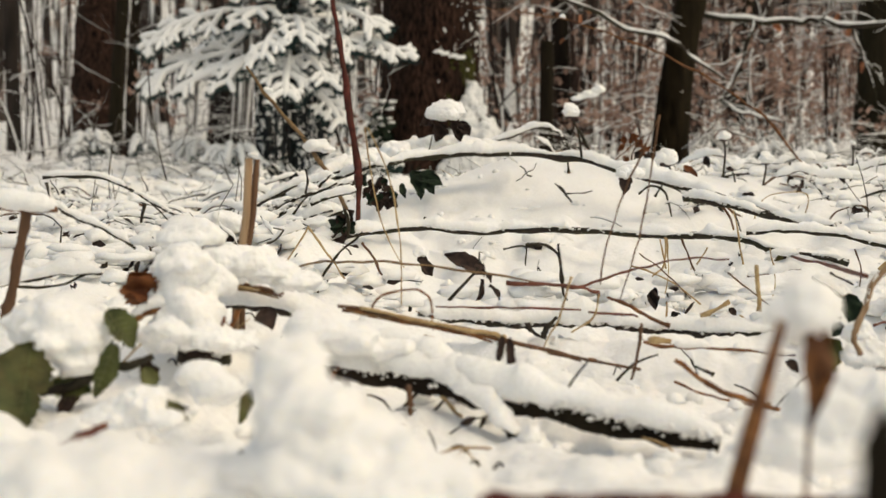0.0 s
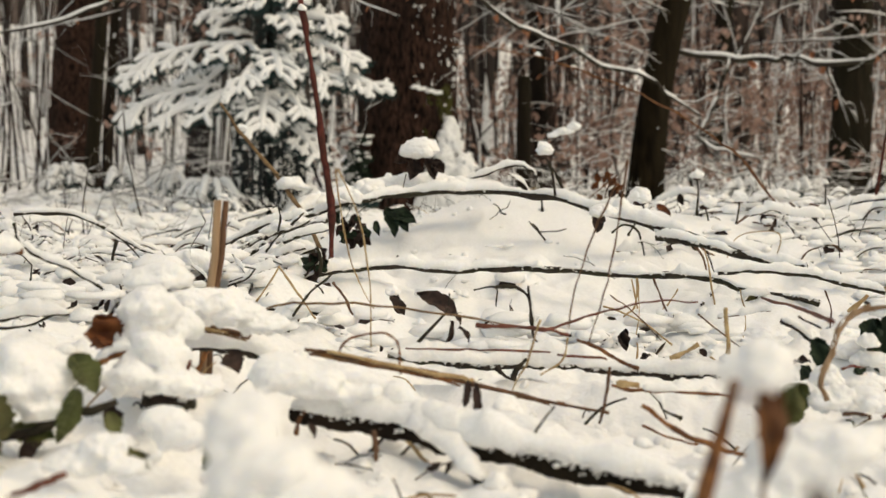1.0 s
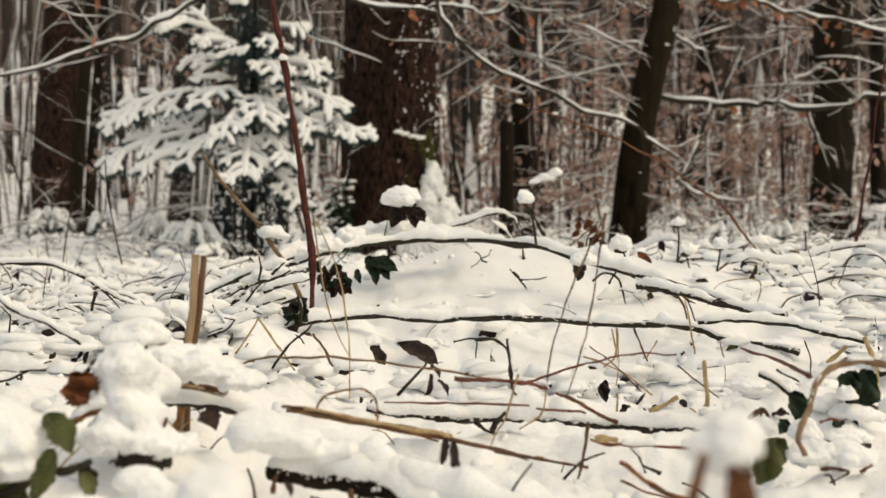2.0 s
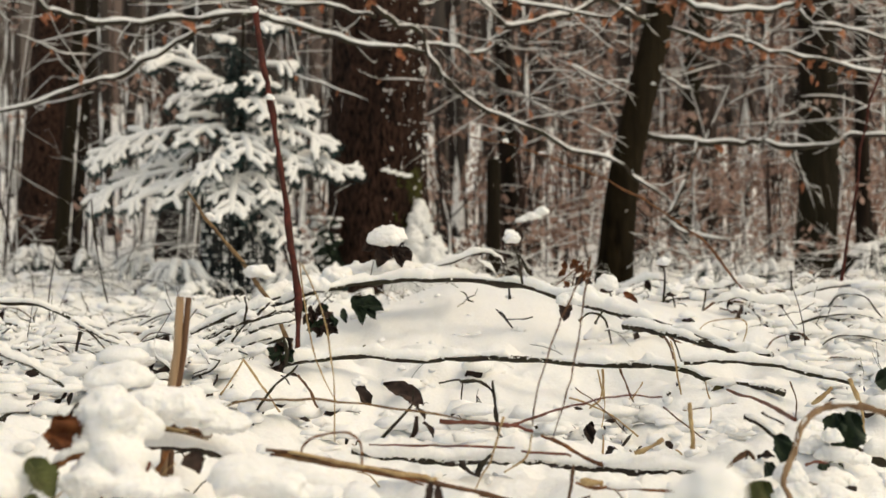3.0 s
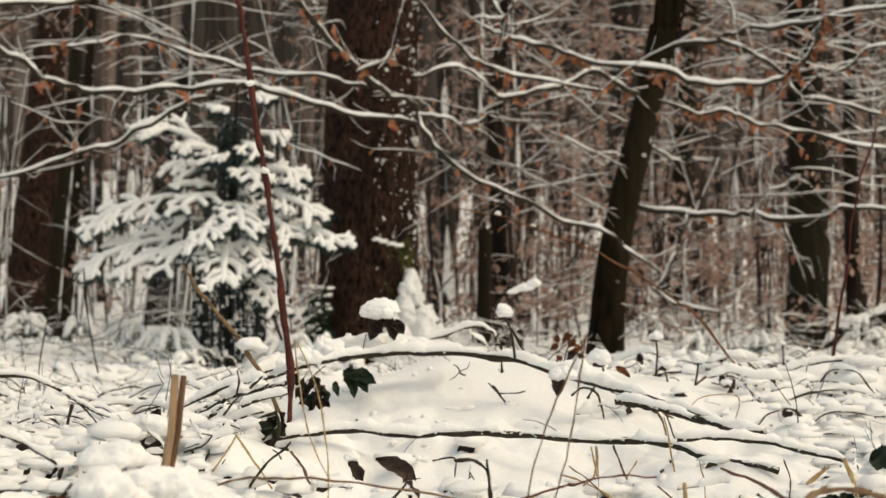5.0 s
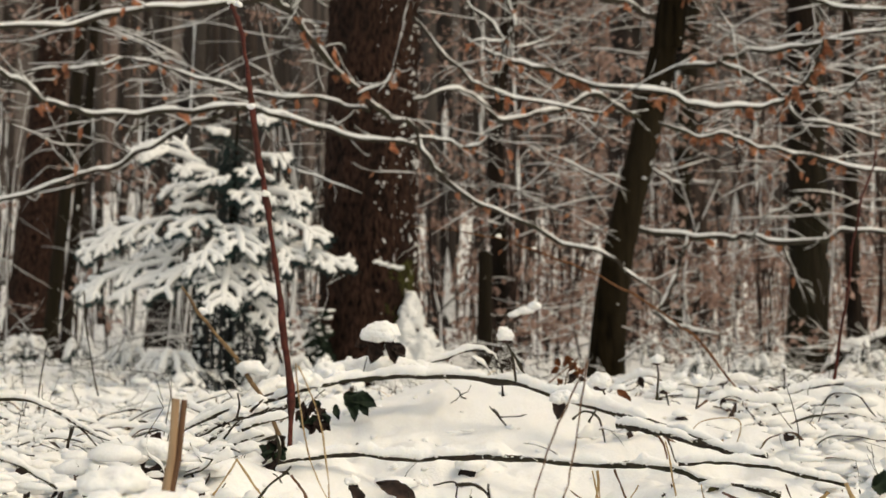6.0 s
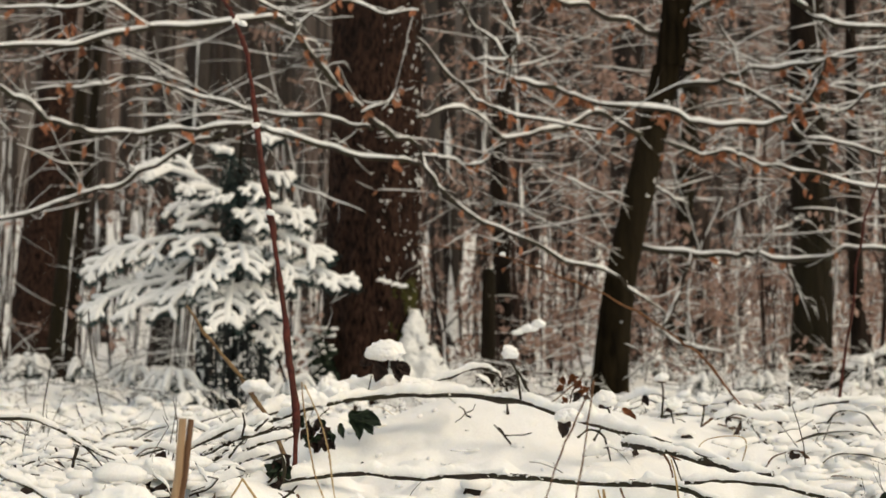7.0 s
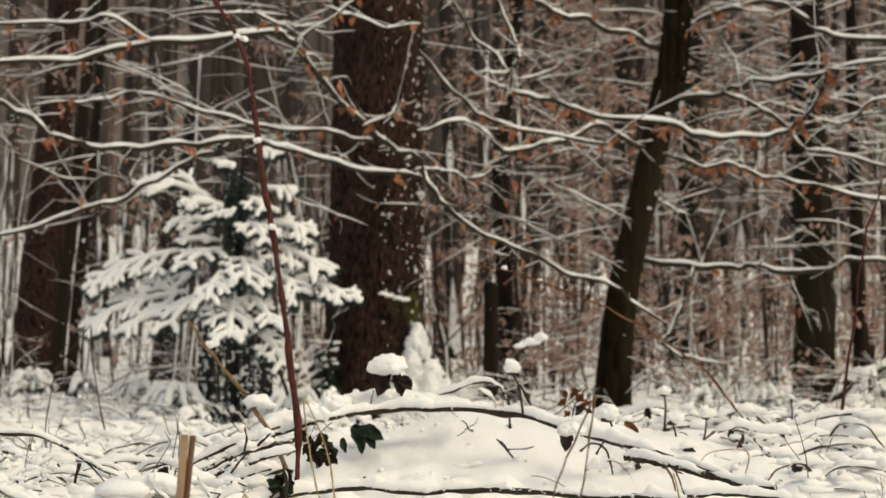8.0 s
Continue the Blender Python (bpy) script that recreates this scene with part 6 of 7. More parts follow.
    clump((((-0.309, 0.875, 0.179), (0.032, 0.026, 0.024)), ((-0.295, 0.870, 0.165), (0.018, 0.018, 0.016)), ((-0.327, 0.880, 0.190), (0.02, 0.018, 0.014)), ((-0.287, 0.880, 0.186), (0.016, 0.014, 0.014))), "thick hood of snow on bramble leaves")
    clump((((-0.252, 1.000, 0.213), (0.024, 0.022, 0.018)), ((-0.259, 1.000, 0.194), (0.02, 0.02, 0.018)), ((-0.245, 0.990, 0.178), (0.026, 0.022, 0.02)), ((-0.257, 1.060, 0.229), (0.028, 0.024, 0.014)), ((-0.260, 0.980, 0.162), (0.026, 0.022, 0.015)), ((-0.236, 1.020, 0.195), (0.022, 0.02, 0.016)), ((-0.230, 0.980, 0.162), (0.022, 0.02, 0.014))), "heaped snow on low stems")
    clump((((-0.232, 1.060, 0.211), (0.035, 0.03, 0.013)), ((-0.205, 1.060, 0.204), (0.028, 0.024, 0.010)), ((-0.178, 1.060, 0.195), (0.02, 0.02, 0.009))), "snow ridge lying over dry stems")
    clump((((-0.222, 0.752, 0.160), (0.018, 0.014, 0.009)), ((-0.207, 0.745, 0.152), (0.014, 0.012, 0.006)), ((-0.238, 0.75, 0.152), (0.018, 0.014, 0.009))), "snow over half-buried leaves")
    clump((((-0.197, 0.84, 0.15), (0.016, 0.012, 0.012)), ((-0.208, 0.85, 0.158), (0.016, 0.014, 0.010))), "snow over half-buried leaves")
    clump((((-0.243, 0.9, 0.178), (0.02, 0.016, 0.010)), ((-0.222, 0.91, 0.172), (0.02, 0.016, 0.009)), ((-0.2, 0.92, 0.168), (0.018, 0.016, 0.008))), "rounded snow bridging low stems")
    # dark hollows and leaves low in the snow
    leaf_thing((-0.213, 0.750, 0.159), (-0.192, 0.740, 0.153), 0.012, LEAF_GREEN, "purple-green leaf half buried in snow", turn=0.4)
    leaf_thing((-0.210, 0.750, 0.156), (-0.193, 0.745, 0.159), 0.008, LEAF_DEAD, "dark leaf edge half buried in snow", turn=0.2)
    leaf_thing((-0.177, 0.850, 0.149), (-0.182, 0.840, 0.129), 0.012, LEAF_GREEN, "dark green folded leaf poking from snow", turn=0.9)
    stem([(-0.254, 0.680, 0.150), (-0.237, 0.680, 0.157), (-0.222, 0.680, 0.163)], [0.0022, 0.0016], STEM_RUSSET, "blurred reddish twig lying on snow", "twig", 109)
    leaf_thing((-0.138, 0.660, 0.154), (-0.124, 0.650, 0.146), 0.009, LEAF_RUST, "torn rust leaf lying on snow", wave=0.2, turn=0.6)
    leaf_thing((-0.131, 0.660, 0.146), (-0.120, 0.655, 0.149), 0.006, LEAF_RUST, "torn rust leaf lying on snow", wave=0.2, turn=0.2)
    leaf_thing((-0.146, 0.660, 0.155), (-0.149, 0.650, 0.147), 0.006, LEAF_DEAD, "dark leaf edge in the snow", turn=0.6)
    stem([(-0.166, 0.620, 0.149), (-0.162, 0.620, 0.143), (-0.159, 0.620, 0.138)], [0.0016, 0.0016], TWIG_DARK, "dark twig end sticking out of snow", "twig", 110)
    stem([(-0.242, 0.930, 0.159), (-0.228, 0.930, 0.156), (-0.214, 0.930, 0.155), (-0.206, 0.930, 0.157)], [0.006, 0.0055], TWIG_DARK, "dark rotten twig piece under snow", "twig", 111, snow=True, width=0.004, thick=0.012)
    stem([(-0.227, 0.980, 0.139), (-0.223, 0.980, 0.152), (-0.222, 0.980, 0.166), (-0.218, 0.980, 0.179)], [0.0012, 0.0012], STEM_RUSSET, "thin reddish stem rising from snow", seed=112)
    for a, b, w in (((-0.165, 1.040, 0.170), (-0.153, 1.030, 0.165), 0.014), ((-0.234, 0.920, 0.161), (-0.209, 0.920, 0.157), 0.008), ((-0.259, 0.900, 0.159), (-0.249, 0.890, 0.142), 0.014)):
        leaf_thing(a, b, w, LEAF_DEAD, "dark leaf in a hollow of the snow", turn=0.4, wave=0.15)
    # dry orange stems lying across
    frayed_stem([(-0.271, 1.120, 0.179), (-0.253, 1.113, 0.185), (-0.228, 1.107, 0.186), (-0.194, 1.100, 0.179)], 0.0032, "orange-brown dry stem lying frayed in snow", 113)
    stem([(-0.255, 1.120, 0.169), (-0.226, 1.120, 0.168), (-0.198, 1.120, 0.165), (-0.169, 1.120, 0.153)], [0.003, 0.004, 0.004], TWIG_DARK, "dark twig under a snow ridge", "twig", 114, snow=True, width=0.006, thick=0.016)
    leaf_thing((-0.198, 1.040, 0.175), (-0.191, 1.030, 0.161), 0.020, LEAF_DEAD, "black leaf in a snow hollow", turn=0.4)
    frayed_stem([(-0.139, 1.020, 0.180), (-0.105, 1.040, 0.170), (-0.071, 1.060, 0.160), (-0.031, 1.080, 0.148), (0.015, 1.107, 0.132), (0.058, 1.133, 0.118), (0.104, 1.160, 0.104)], 0.0033, "thick orange dry stem lying frayed across the snow", 115)
    stem([(-0.121, 1.020, 0.178), (-0.070, 1.047, 0.164), (-0.022, 1.073, 0.150), (-0.009, 1.100, 0.142)], [0.0012, 0.0016], STRAW, "pale splinter along the dry stem", seed=116)
    stem([(-0.213, 1.250, 0.182), (-0.186, 1.250, 0.191), (-0.149, 1.250, 0.191), (-0.112, 1.250, 0.190), (-0.034, 1.250, 0.180), (0.023, 1.250, 0.170)], [0.0008, 0.001, 0.0009], STEM_TAN, "thin arching tan stem", seed=117)
    stem([(-0.011, 1.250, 0.170), (0.023, 1.250, 0.169), (0.054, 1.250, 0.166), (0.075, 1.250, 0.161)], [0.0016, 0.0018, 0.0014], STEM_RUSSET, "dark red stem lying in snow", seed=118, n=10)
    stem([(0.083, 1.260, 0.155), (0.100, 1.247, 0.150), (0.120, 1.233, 0.140), (0.136, 1.220, 0.134)], [0.0016, 0.0018], STEM_ORANGE, "orange stem end lying in snow", seed=119)
    stem([(0.057, 1.300, 0.159), (0.089, 1.300, 0.170), (0.126, 1.300, 0.180), (0.164, 1.300, 0.187), (0.201, 1.300, 0.185)], [0.0013, 0.001, 0.0007], STEM_RUSSET, "arching pinkish bramble tip", seed=120, n=10)
    stem([(0.063, 1.220, 0.147), (0.093, 1.220, 0.145), (0.108, 1.220, 0.143)], [0.0012, 0.001], STEM_RUSSET, "thin red-brown twig across the snow", "twig", 121)
    stem([(-0.078, 1.280, 0.144), (-0.035, 1.280, 0.143), (0.002, 1.280, 0.143), (0.061, 1.280, 0.141)], [0.001, 0.0012, 0.001], STEM_RUSSET, "thin red-brown twig lying straight", "twig", 122)
    # dark snowed branch behind the orange stem
    branch([(-0.095, 1.300, 0.135), (-0.063, 1.309, 0.129), (-0.009, 1.317, 0.123), (0.036, 1.326, 0.122), (0.074, 1.326, 0.123), (0.117, 1.317, 0.118), (0.181, 1.309, 0.115), (0.244, 1.300, 0.113)], [0.0035, 0.005, 0.005, 0.0045], width=0.004, thick=0.014, gaps=0.12, lumps=0.5, seed=123, frost=420, snow_mat=SNOW, sides=12, n=12, grain=0.08, label="dark rough branch topped with frosty snow", group="fallen branches")
    stem([(0.008, 1.300, 0.124), (0.016, 1.300, 0.116), (0.027, 1.300, 0.110)], [0.003, 0.001], TWIG_DARK, "broken dark twig on a branch", "twig", 124)
    stem([(0.024, 1.300, 0.111), (0.029, 1.300, 0.122), (0.038, 1.300, 0.131)], [0.003, 0.002], TWIG_DARK, "broken dark twig on a branch", "twig", 125)
    # withered sprig
    t = thing("withered_sprig", (-0.077, 1.320, 0.131), "dark withered sprig with shrivelled leaves", "plant")
    part("stalk", Buf().tube(smooth([(-0.079, 1.320, 0.131), (-0.063, 1.320, 0.149), (-0.047, 1.320, 0.166), (-0.038, 1.320, 0.177), (-0.036, 1.320, 0.193)], 6), [0.0022, 0.0014, 0.0008], 7), TWIG_DARK, t)
    for a, b, w in (((-0.034, 1.320, 0.174), (-0.025, 1.310, 0.164), 0.006), ((-0.033, 1.320, 0.166), (-0.040, 1.310, 0.143), 0.006), ((-0.027, 1.320, 0.160), (-0.017, 1.310, 0.147), 0.006), ((-0.041, 1.320, 0.179), (-0.031, 1.310, 0.175), 0.007)):
        part("leaf", Buf().leaf(a, b, w, 0.5, 0.0, 0.8, 0.42, 0.2), LEAF_DEAD, t)
    stem([(0.009, 1.330, 0.198), (0.028, 1.330, 0.198), (0.039, 1.330, 0.189), (0.044, 1.330, 0.175)], [0.0016, 0.0016, 0.001], TWIG_DARK, "dark hooked twig hanging in snow", "twig", 126)
    stem([(0.041, 1.330, 0.199), (0.043, 1.330, 0.178), (0.045, 1.330, 0.153), (0.049, 1.330, 0.144)], [0.0014, 0.0022, 0.001], TWIG_DARK, "dark frosted twig hanging in snow", "twig", 127, snow=True, width=0.004, thick=0.01)
    stem([(-0.014, 1.500, 0.178), (0.001, 1.500, 0.181), (0.011, 1.500, 0.179), (0.010, 1.500, 0.160)], [0.001, 0.0008], TWIG_DARK, "thin drooping grey twig", "twig", 128)
    # pair of dark pointed leaves on the orange stem
    t = thing("hanging_leaves", (-0.010, 0.950, 0.166), "pair of dark pointed leaves hanging from a stem", "leaves")
    part("leaf", Buf().leaf((-0.013, 0.950, 0.169), (-0.017, 0.950, 0.147), 0.0062, 0.3, 0, 0.3), LEAF_DEAD, t)
    part("leaf", Buf().leaf((-0.008, 0.950, 0.167), (-0.005, 0.950, 0.135), 0.0068, 0.3, 0, -0.2), LEAF_DEAD, t, "reddish dark leaf")
    # the snowed-over fallen branch, dark below
    branch([(-0.141, 0.970, 0.141), (-0.094, 0.954, 0.138), (-0.053, 0.939, 0.134), (-0.021, 0.923, 0.128), (0.014, 0.907, 0.126), (0.048, 0.891, 0.120), (0.084, 0.876, 0.116), (0.128, 0.860, 0.111)], [0.008, 0.0092, 0.0088, 0.0092, 0.0065], width=0.002, thick=0.018, gaps=0.05, lumps=0.6, seed=129, frost=420, snow_mat=SNOW, sides=14, n=14, grain=0.06, crook=1.0, material=BARK_DARK, label="long fallen branch, dark bark under thick snow", group="fallen branches")
    branch([(-0.158, 1.000, 0.168), (-0.117, 0.980, 0.158), (-0.078, 0.960, 0.146), (-0.049, 0.940, 0.136), (-0.029, 0.920, 0.126), (-0.003, 0.895, 0.108)], [0.003, 0.0036, 0.003], width=0.008, thick=0.015, gaps=0.05, lumps=0.7, seed=130, frost=120, snow_mat=SNOW, sides=14, n=12, grain=0.06, label="thin fallen branch buried in a ridge of snow", group="fallen branches")
    branch([(-0.119, 1.000, 0.151), (-0.098, 1.000, 0.141), (-0.081, 1.000, 0.136)], [0.003, 0.002], width=0.004, thick=0.01, seed=131, snow_mat=SNOW, label="small dark twig under snow", name="twig")
    clump((((-0.122, 0.950, 0.164), (0.026, 0.022, 0.014)), ((-0.090, 0.960, 0.154), (0.02, 0.018, 0.012)), ((-0.146, 0.950, 0.171), (0.026, 0.022, 0.015))), "rounded snow on the fallen branch")
    stem([(-0.077, 0.900, 0.142), (-0.076, 0.900, 0.130), (-0.076, 0.900, 0.121)], [0.0016, 0.0018], STALK_DARK, "short brown stem under the branch", seed=132)
    stem([(-0.059, 0.940, 0.131), (-0.049, 0.940, 0.118), (-0.042, 0.940, 0.110)], [0.0016, 0.0014], STRAW, "tan forked stem under the branch", seed=133)
    stem([(-0.104, 0.900, 0.120), (-0.090, 0.900, 0.118), (-0.078, 0.900, 0.115)], [0.0009, 0.0006], TWIG_DARK, "thin dark twig in a snow hollow", "twig", 134)
    stem([(-0.098, 0.900, 0.119), (-0.086, 0.900, 0.125), (-0.072, 0.900, 0.125)], [0.0006, 0.0005], TWIG_DARK, "hair-thin curved twig in snow", "twig", 135)
    leaf_thing((-0.032, 0.920, 0.116), (-0.045, 0.920, 0.108), 0.006, LEAF_DEAD, "dark twisted leaf below the branch", turn=0.5)
    leaf_thing((-0.025, 0.900, 0.121), (-0.029, 0.900, 0.112), 0.004, LEAF_DEAD, "dark twisted leaf below the branch", turn=0.5)
    leaf_thing((-0.127, 0.940, 0.140), (-0.121, 0.930, 0.131), 0.006, LEAF_DEAD, "dark leaf scrap at the branch end", turn=0.7)
    stem([(-0.138, 0.960, 0.127), (-0.136, 0.960, 0.138), (-0.131, 0.960, 0.145)], [0.0018, 0.0012], STEM_ORANGE, "orange splinter at the branch end", seed=136)
    # fine grasses
    stem([(-0.149, 1.350, 0.315), (-0.144, 1.350, 0.273), (-0.137, 1.350, 0.233), (-0.126, 1.350, 0.200), (-0.112, 1.350, 0.174)], [0.0007, 0.0007, 0.0005], STRAW, "pale dry grass blade", "grass_blade", 137)
    stem([(-0.141, 1.300, 0.314), (-0.126, 1.300, 0.280), (-0.116, 1.300, 0.242), (-0.111, 1.300, 0.193), (-0.111, 1.300, 0.144)], [0.0007, 0.0007, 0.0005], STRAW, "pale dry grass blade", "grass_blade", 138)
    stem([(0.120, 1.150, 0.323), (0.104, 1.150, 0.290), (0.088, 1.150, 0.254), (0.076, 1.150, 0.216), (0.069, 1.150, 0.180)], [0.0005, 0.0008, 0.0007], STALK_DARK, "bent brown grass stem leaning against another", "grass_blade", 139)
    stem([(0.119, 1.150, 0.323), (0.114, 1.150, 0.287), (0.108, 1.150, 0.247), (0.100, 1.150, 0.211), (0.087, 1.150, 0.168)], [0.0009, 0.0007, 0.0005], STALK_DARK, "bent brown grass stem leaning against another", "grass_blade", 140)
    stem([(-0.118, 1.050, 0.168), (-0.111, 1.050, 0.182), (-0.097, 1.050, 0.188), (-0.079, 1.050, 0.189), (-0.069, 1.050, 0.179), (-0.068, 1.050, 0.157)], [0.0008, 0.0009, 0.0008], STEM_ORANGE, "arched dry orange grass stem", "grass_blade", 141, n=10)
    stem([(-0.261, 1.550, 0.160), (-0.236, 1.550, 0.201)], [0.0012, 0.001], STRAW, "folded tan stem in the snow", "stem", 142)
    stem([(-0.236, 1.550, 0.201), (-0.214, 1.550, 0.169), (-0.194, 1.550, 0.140)], [0.0012, 0.001], STRAW, "folded tan stem in the snow", "stem", 143)
    stem([(-0.214, 1.500, 0.149), (-0.195, 1.500, 0.174), (-0.169, 1.500, 0.198)], [0.0016, 0.001], TWIG_DARK, "dark slanting twig in the snow", "twig", 144)
    stem([(-0.180, 1.600, 0.177), (-0.167, 1.600, 0.161), (-0.157, 1.600, 0.139)], [0.0016, 0.0014], STALK_DARK, "short olive stem in the snow", "stem", 145)
    stem([(0.045, 1.150, 0.187), (0.035, 1.150, 0.153), (0.020, 1.150, 0.124)], [0.0009, 0.0007], STRAW, "thin pale grass stem", "grass_blade", 146)
    stem([(0.071, 1.200, 0.166), (0.067, 1.200, 0.146), (0.047, 1.200, 0.131)], [0.0009, 0.0009], STRAW, "thin pale grass stem", "grass_blade", 147)
    stem([(0.100, 1.100, 0.155), (0.097, 1.100, 0.132), (0.092, 1.100, 0.108)], [0.0014, 0.0011], STALK_DARK, "short brown upright stem", "stem", 148)
    stem([(0.228, 1.300, 0.180), (0.230, 1.300, 0.136)], [0.0022, 0.002], STRAW, "short tan stub standing in snow", "stem", 149)
    stem([(0.175, 1.300, 0.132), (0.188, 1.300, 0.137), (0.202, 1.300, 0.145)], [0.0022, 0.002], STRAW, "short orange straw lying in snow", "stem", 150)
    stem([(0.106, 1.150, 0.130), (0.135, 1.150, 0.126), (0.178, 1.150, 0.124), (0.236, 1.150, 0.118)], [0.0014, 0.0016, 0.0012], STEM_ORANGE, "orange straw half buried in snow", "stem", 151, snow=True, width=0.002, thick=0.006, gaps=0.5)
    stem([(0.127, 1.100, 0.106), (0.153, 1.100, 0.095), (0.176, 1.100, 0.089), (0.208, 1.100, 0.080)], [0.001, 0.0009], STEM_ORANGE, "thin orange straw on snow", "stem", 152)
    stem([(0.141, 1.200, 0.120), (0.154, 1.200, 0.105), (0.161, 1.200, 0.082)], [0.0012, 0.001], TWIG_DARK, "thin dark forked twig", "twig", 153, snow=True, width=0.003, thick=0.008)
    stem([(0.146, 1.120, 0.115), (0.155, 1.120, 0.111), (0.161, 1.120, 0.108)], [0.0009, 0.0022], TWIG_DARK, "thin dark forked twig", "twig", 154)
    leaf_thing((0.156, 1.550, 0.127), (0.157, 1.540, 0.105), 0.015, LEAF_DEAD, "black curled leaf in the snow", wave=0.3)
    leaf_thing((0.248, 1.600, 0.098), (0.256, 1.600, 0.089), 0.008, LEAF_DEAD, "black seed head in the snow", wave=0.3)
    leaf_thing((0.216, 1.100, 0.122), (0.226, 1.100, 0.113), 0.010, LEAF_DEAD, "grey leaf rim in the snow", turn=0.5)
    leaf_thing((0.206, 1.000, 0.112), (0.202, 1.000, 0.097), 0.010, LEAF_GREEN, "small green leaf standing in snow", turn=0.2)
    # curved tan branch with its dark side twig and evergreen leaves
    stem([(0.385, 1.060, 0.184), (0.357, 1.056, 0.194), (0.339, 1.052, 0.201), (0.311, 1.049, 0.209), (0.288, 1.045, 0.206), (0.272, 1.041, 0.195), (0.264, 1.038, 0.174), (0.255, 1.034, 0.153), (0.260, 1.030, 0.139)], [0.003, 0.0027, 0.0025, 0.002], WOOD_CUT, "arched tan branch rising from the snow", "branch", 155, n=10, snow=True, width=0.001, thick=0.003, gaps=0.7)
    stem([(0.269, 1.050, 0.196), (0.308, 1.325, 0.174), (0.319, 1.600, 0.156)], [0.0018, 0.0014], STEM_RUSSET, "dark purple side twig", "twig", 156)
    t = thing("evergreen_sprig", (0.327, 1.300, 0.127), "sprig with dark evergreen leaves among snow", "plant")
    for a, b, w in (((0.461, 1.500, 0.177), (0.495, 1.490, 0.171), 0.035), ((0.357, 1.300, 0.117), (0.373, 1.290, 0.109), 0.02)):
        part("leaf", Buf().leaf(a, b, w, 0.35, 0.06, 0.35, 0.4, 0.12), LEAF_IVY, t)
    part("stalk", Buf().tube(smooth([(0.269, 1.250, 0.174), (0.287, 1.250, 0.166), (0.301, 1.250, 0.153), (0.315, 1.250, 0.132)], 6), [0.002, 0.0018], 7), TWIG_DARK, t)
    clump((((0.417, 1.480, 0.122), (0.014, 0.012, 0.011)),), "dab of snow on an evergreen leaf")
    stem([(0.415, 1.500, 0.170), (0.393, 1.500, 0.152)], [0.0026, 0.002], STRAW, "broken straw standing in snow", "stem", 157)
    stem([(0.433, 1.500, 0.180), (0.446, 1.500, 0.149), (0.449, 1.500, 0.121)], [0.0026, 0.002], STRAW, "broken straw standing in snow", "stem", 158)
    stem([(0.395, 1.350, 0.124), (0.411, 1.350, 0.119), (0.450, 1.350, 0.115)], [0.006, 0.008], TWIG_DARK, "dark mossy branch end under snow", "branch", 159, snow=True, width=0.006, thick=0.016)
    stem([(0.248, 1.250, 0.122), (0.264, 1.250, 0.135), (0.274, 1.250, 0.139), (0.279, 1.250, 0.130)], [0.002, 0.0016], STALK_DARK, "arched brown twig under snow", "twig", 160)
    stem([(0.274, 1.200, 0.183), (0.294, 1.200, 0.173)], [0.001, 0.001], TWIG_DARK, "thin dark twig in snow", "twig", 161)
    for i, pts in enumerate(([(0.189, 1.800, 0.162), (0.196, 1.800, 0.122)], [(0.248, 1.800, 0.111), (0.255, 1.800, 0.081), (0.299, 1.800, 0.074)], [(0.300, 1.900, 0.191), (0.311, 1.900, 0.129), (0.319, 1.900, 0.067)], [(0.230, 1.900, 0.152), (0.241, 1.900, 0.121), (0.257, 1.900, 0.090)], [(0.144, 1.700, 0.138), (0.193, 1.700, 0.117), (0.228, 1.700, 0.089)], [(0.315, 1.900, 0.098), (0.354, 1.900, 0.109), (0.385, 1.900, 0.107)], [(0.186, 1.700, 0.173), (0.183, 1.700, 0.138), (0.169, 1.700, 0.124)])):
        stem(pts, [0.0013, 0.001], STALK_DARK if i % 2 else STRAW, "thin dry weed stem in the snow", "stem", 165 + i)
    # evergreen leaves, twigs and snow round the arched branch
    for a, b, w, m, tn in (((0.289, 1.200, 0.164), (0.290, 1.192, 0.138), 0.021, LEAF_IVY, -0.1), ((0.276, 1.180, 0.142), (0.271, 1.172, 0.131), 0.014, LEAF_IVY, 0.3), ((0.255, 1.100, 0.141), (0.236, 1.092, 0.104), 0.03, LEAF_GREEN, 0.3), ((0.381, 1.300, 0.170), (0.358, 1.292, 0.135), 0.034, LEAF_IVY, 0.2), ((0.367, 1.290, 0.169), (0.352, 1.282, 0.145), 0.024, LEAF_IVY, -0.4), ((0.336, 1.250, 0.127), (0.345, 1.242, 0.123), 0.012, LEAF_IVY, 0.8)):
        leaf_thing(a, b, w, m, "dark green pointed leaf among snow", turn=tn, wave=0.12, curl=0.3, teeth=0.05)
    stem([(0.263, 1.220, 0.177), (0.278, 1.220, 0.169), (0.292, 1.220, 0.157)], [0.0022, 0.0026], TWIG_DARK, "dark broken twig under crumbs of snow", "twig", 500, snow=True, width=0.002, thick=0.007, gaps=0.2)
    stem([(0.247, 1.200, 0.137), (0.254, 1.200, 0.145), (0.262, 1.200, 0.149), (0.267, 1.200, 0.143)], [0.0016, 0.0012], STALK_DARK, "thin brown twig poking from snow", "twig", 501)
    stem([(0.262, 1.200, 0.149), (0.259, 1.200, 0.138)], [0.0014, 0.0008], TWIG_DARK, "dark broken twig under crumbs of snow", "twig", 502)
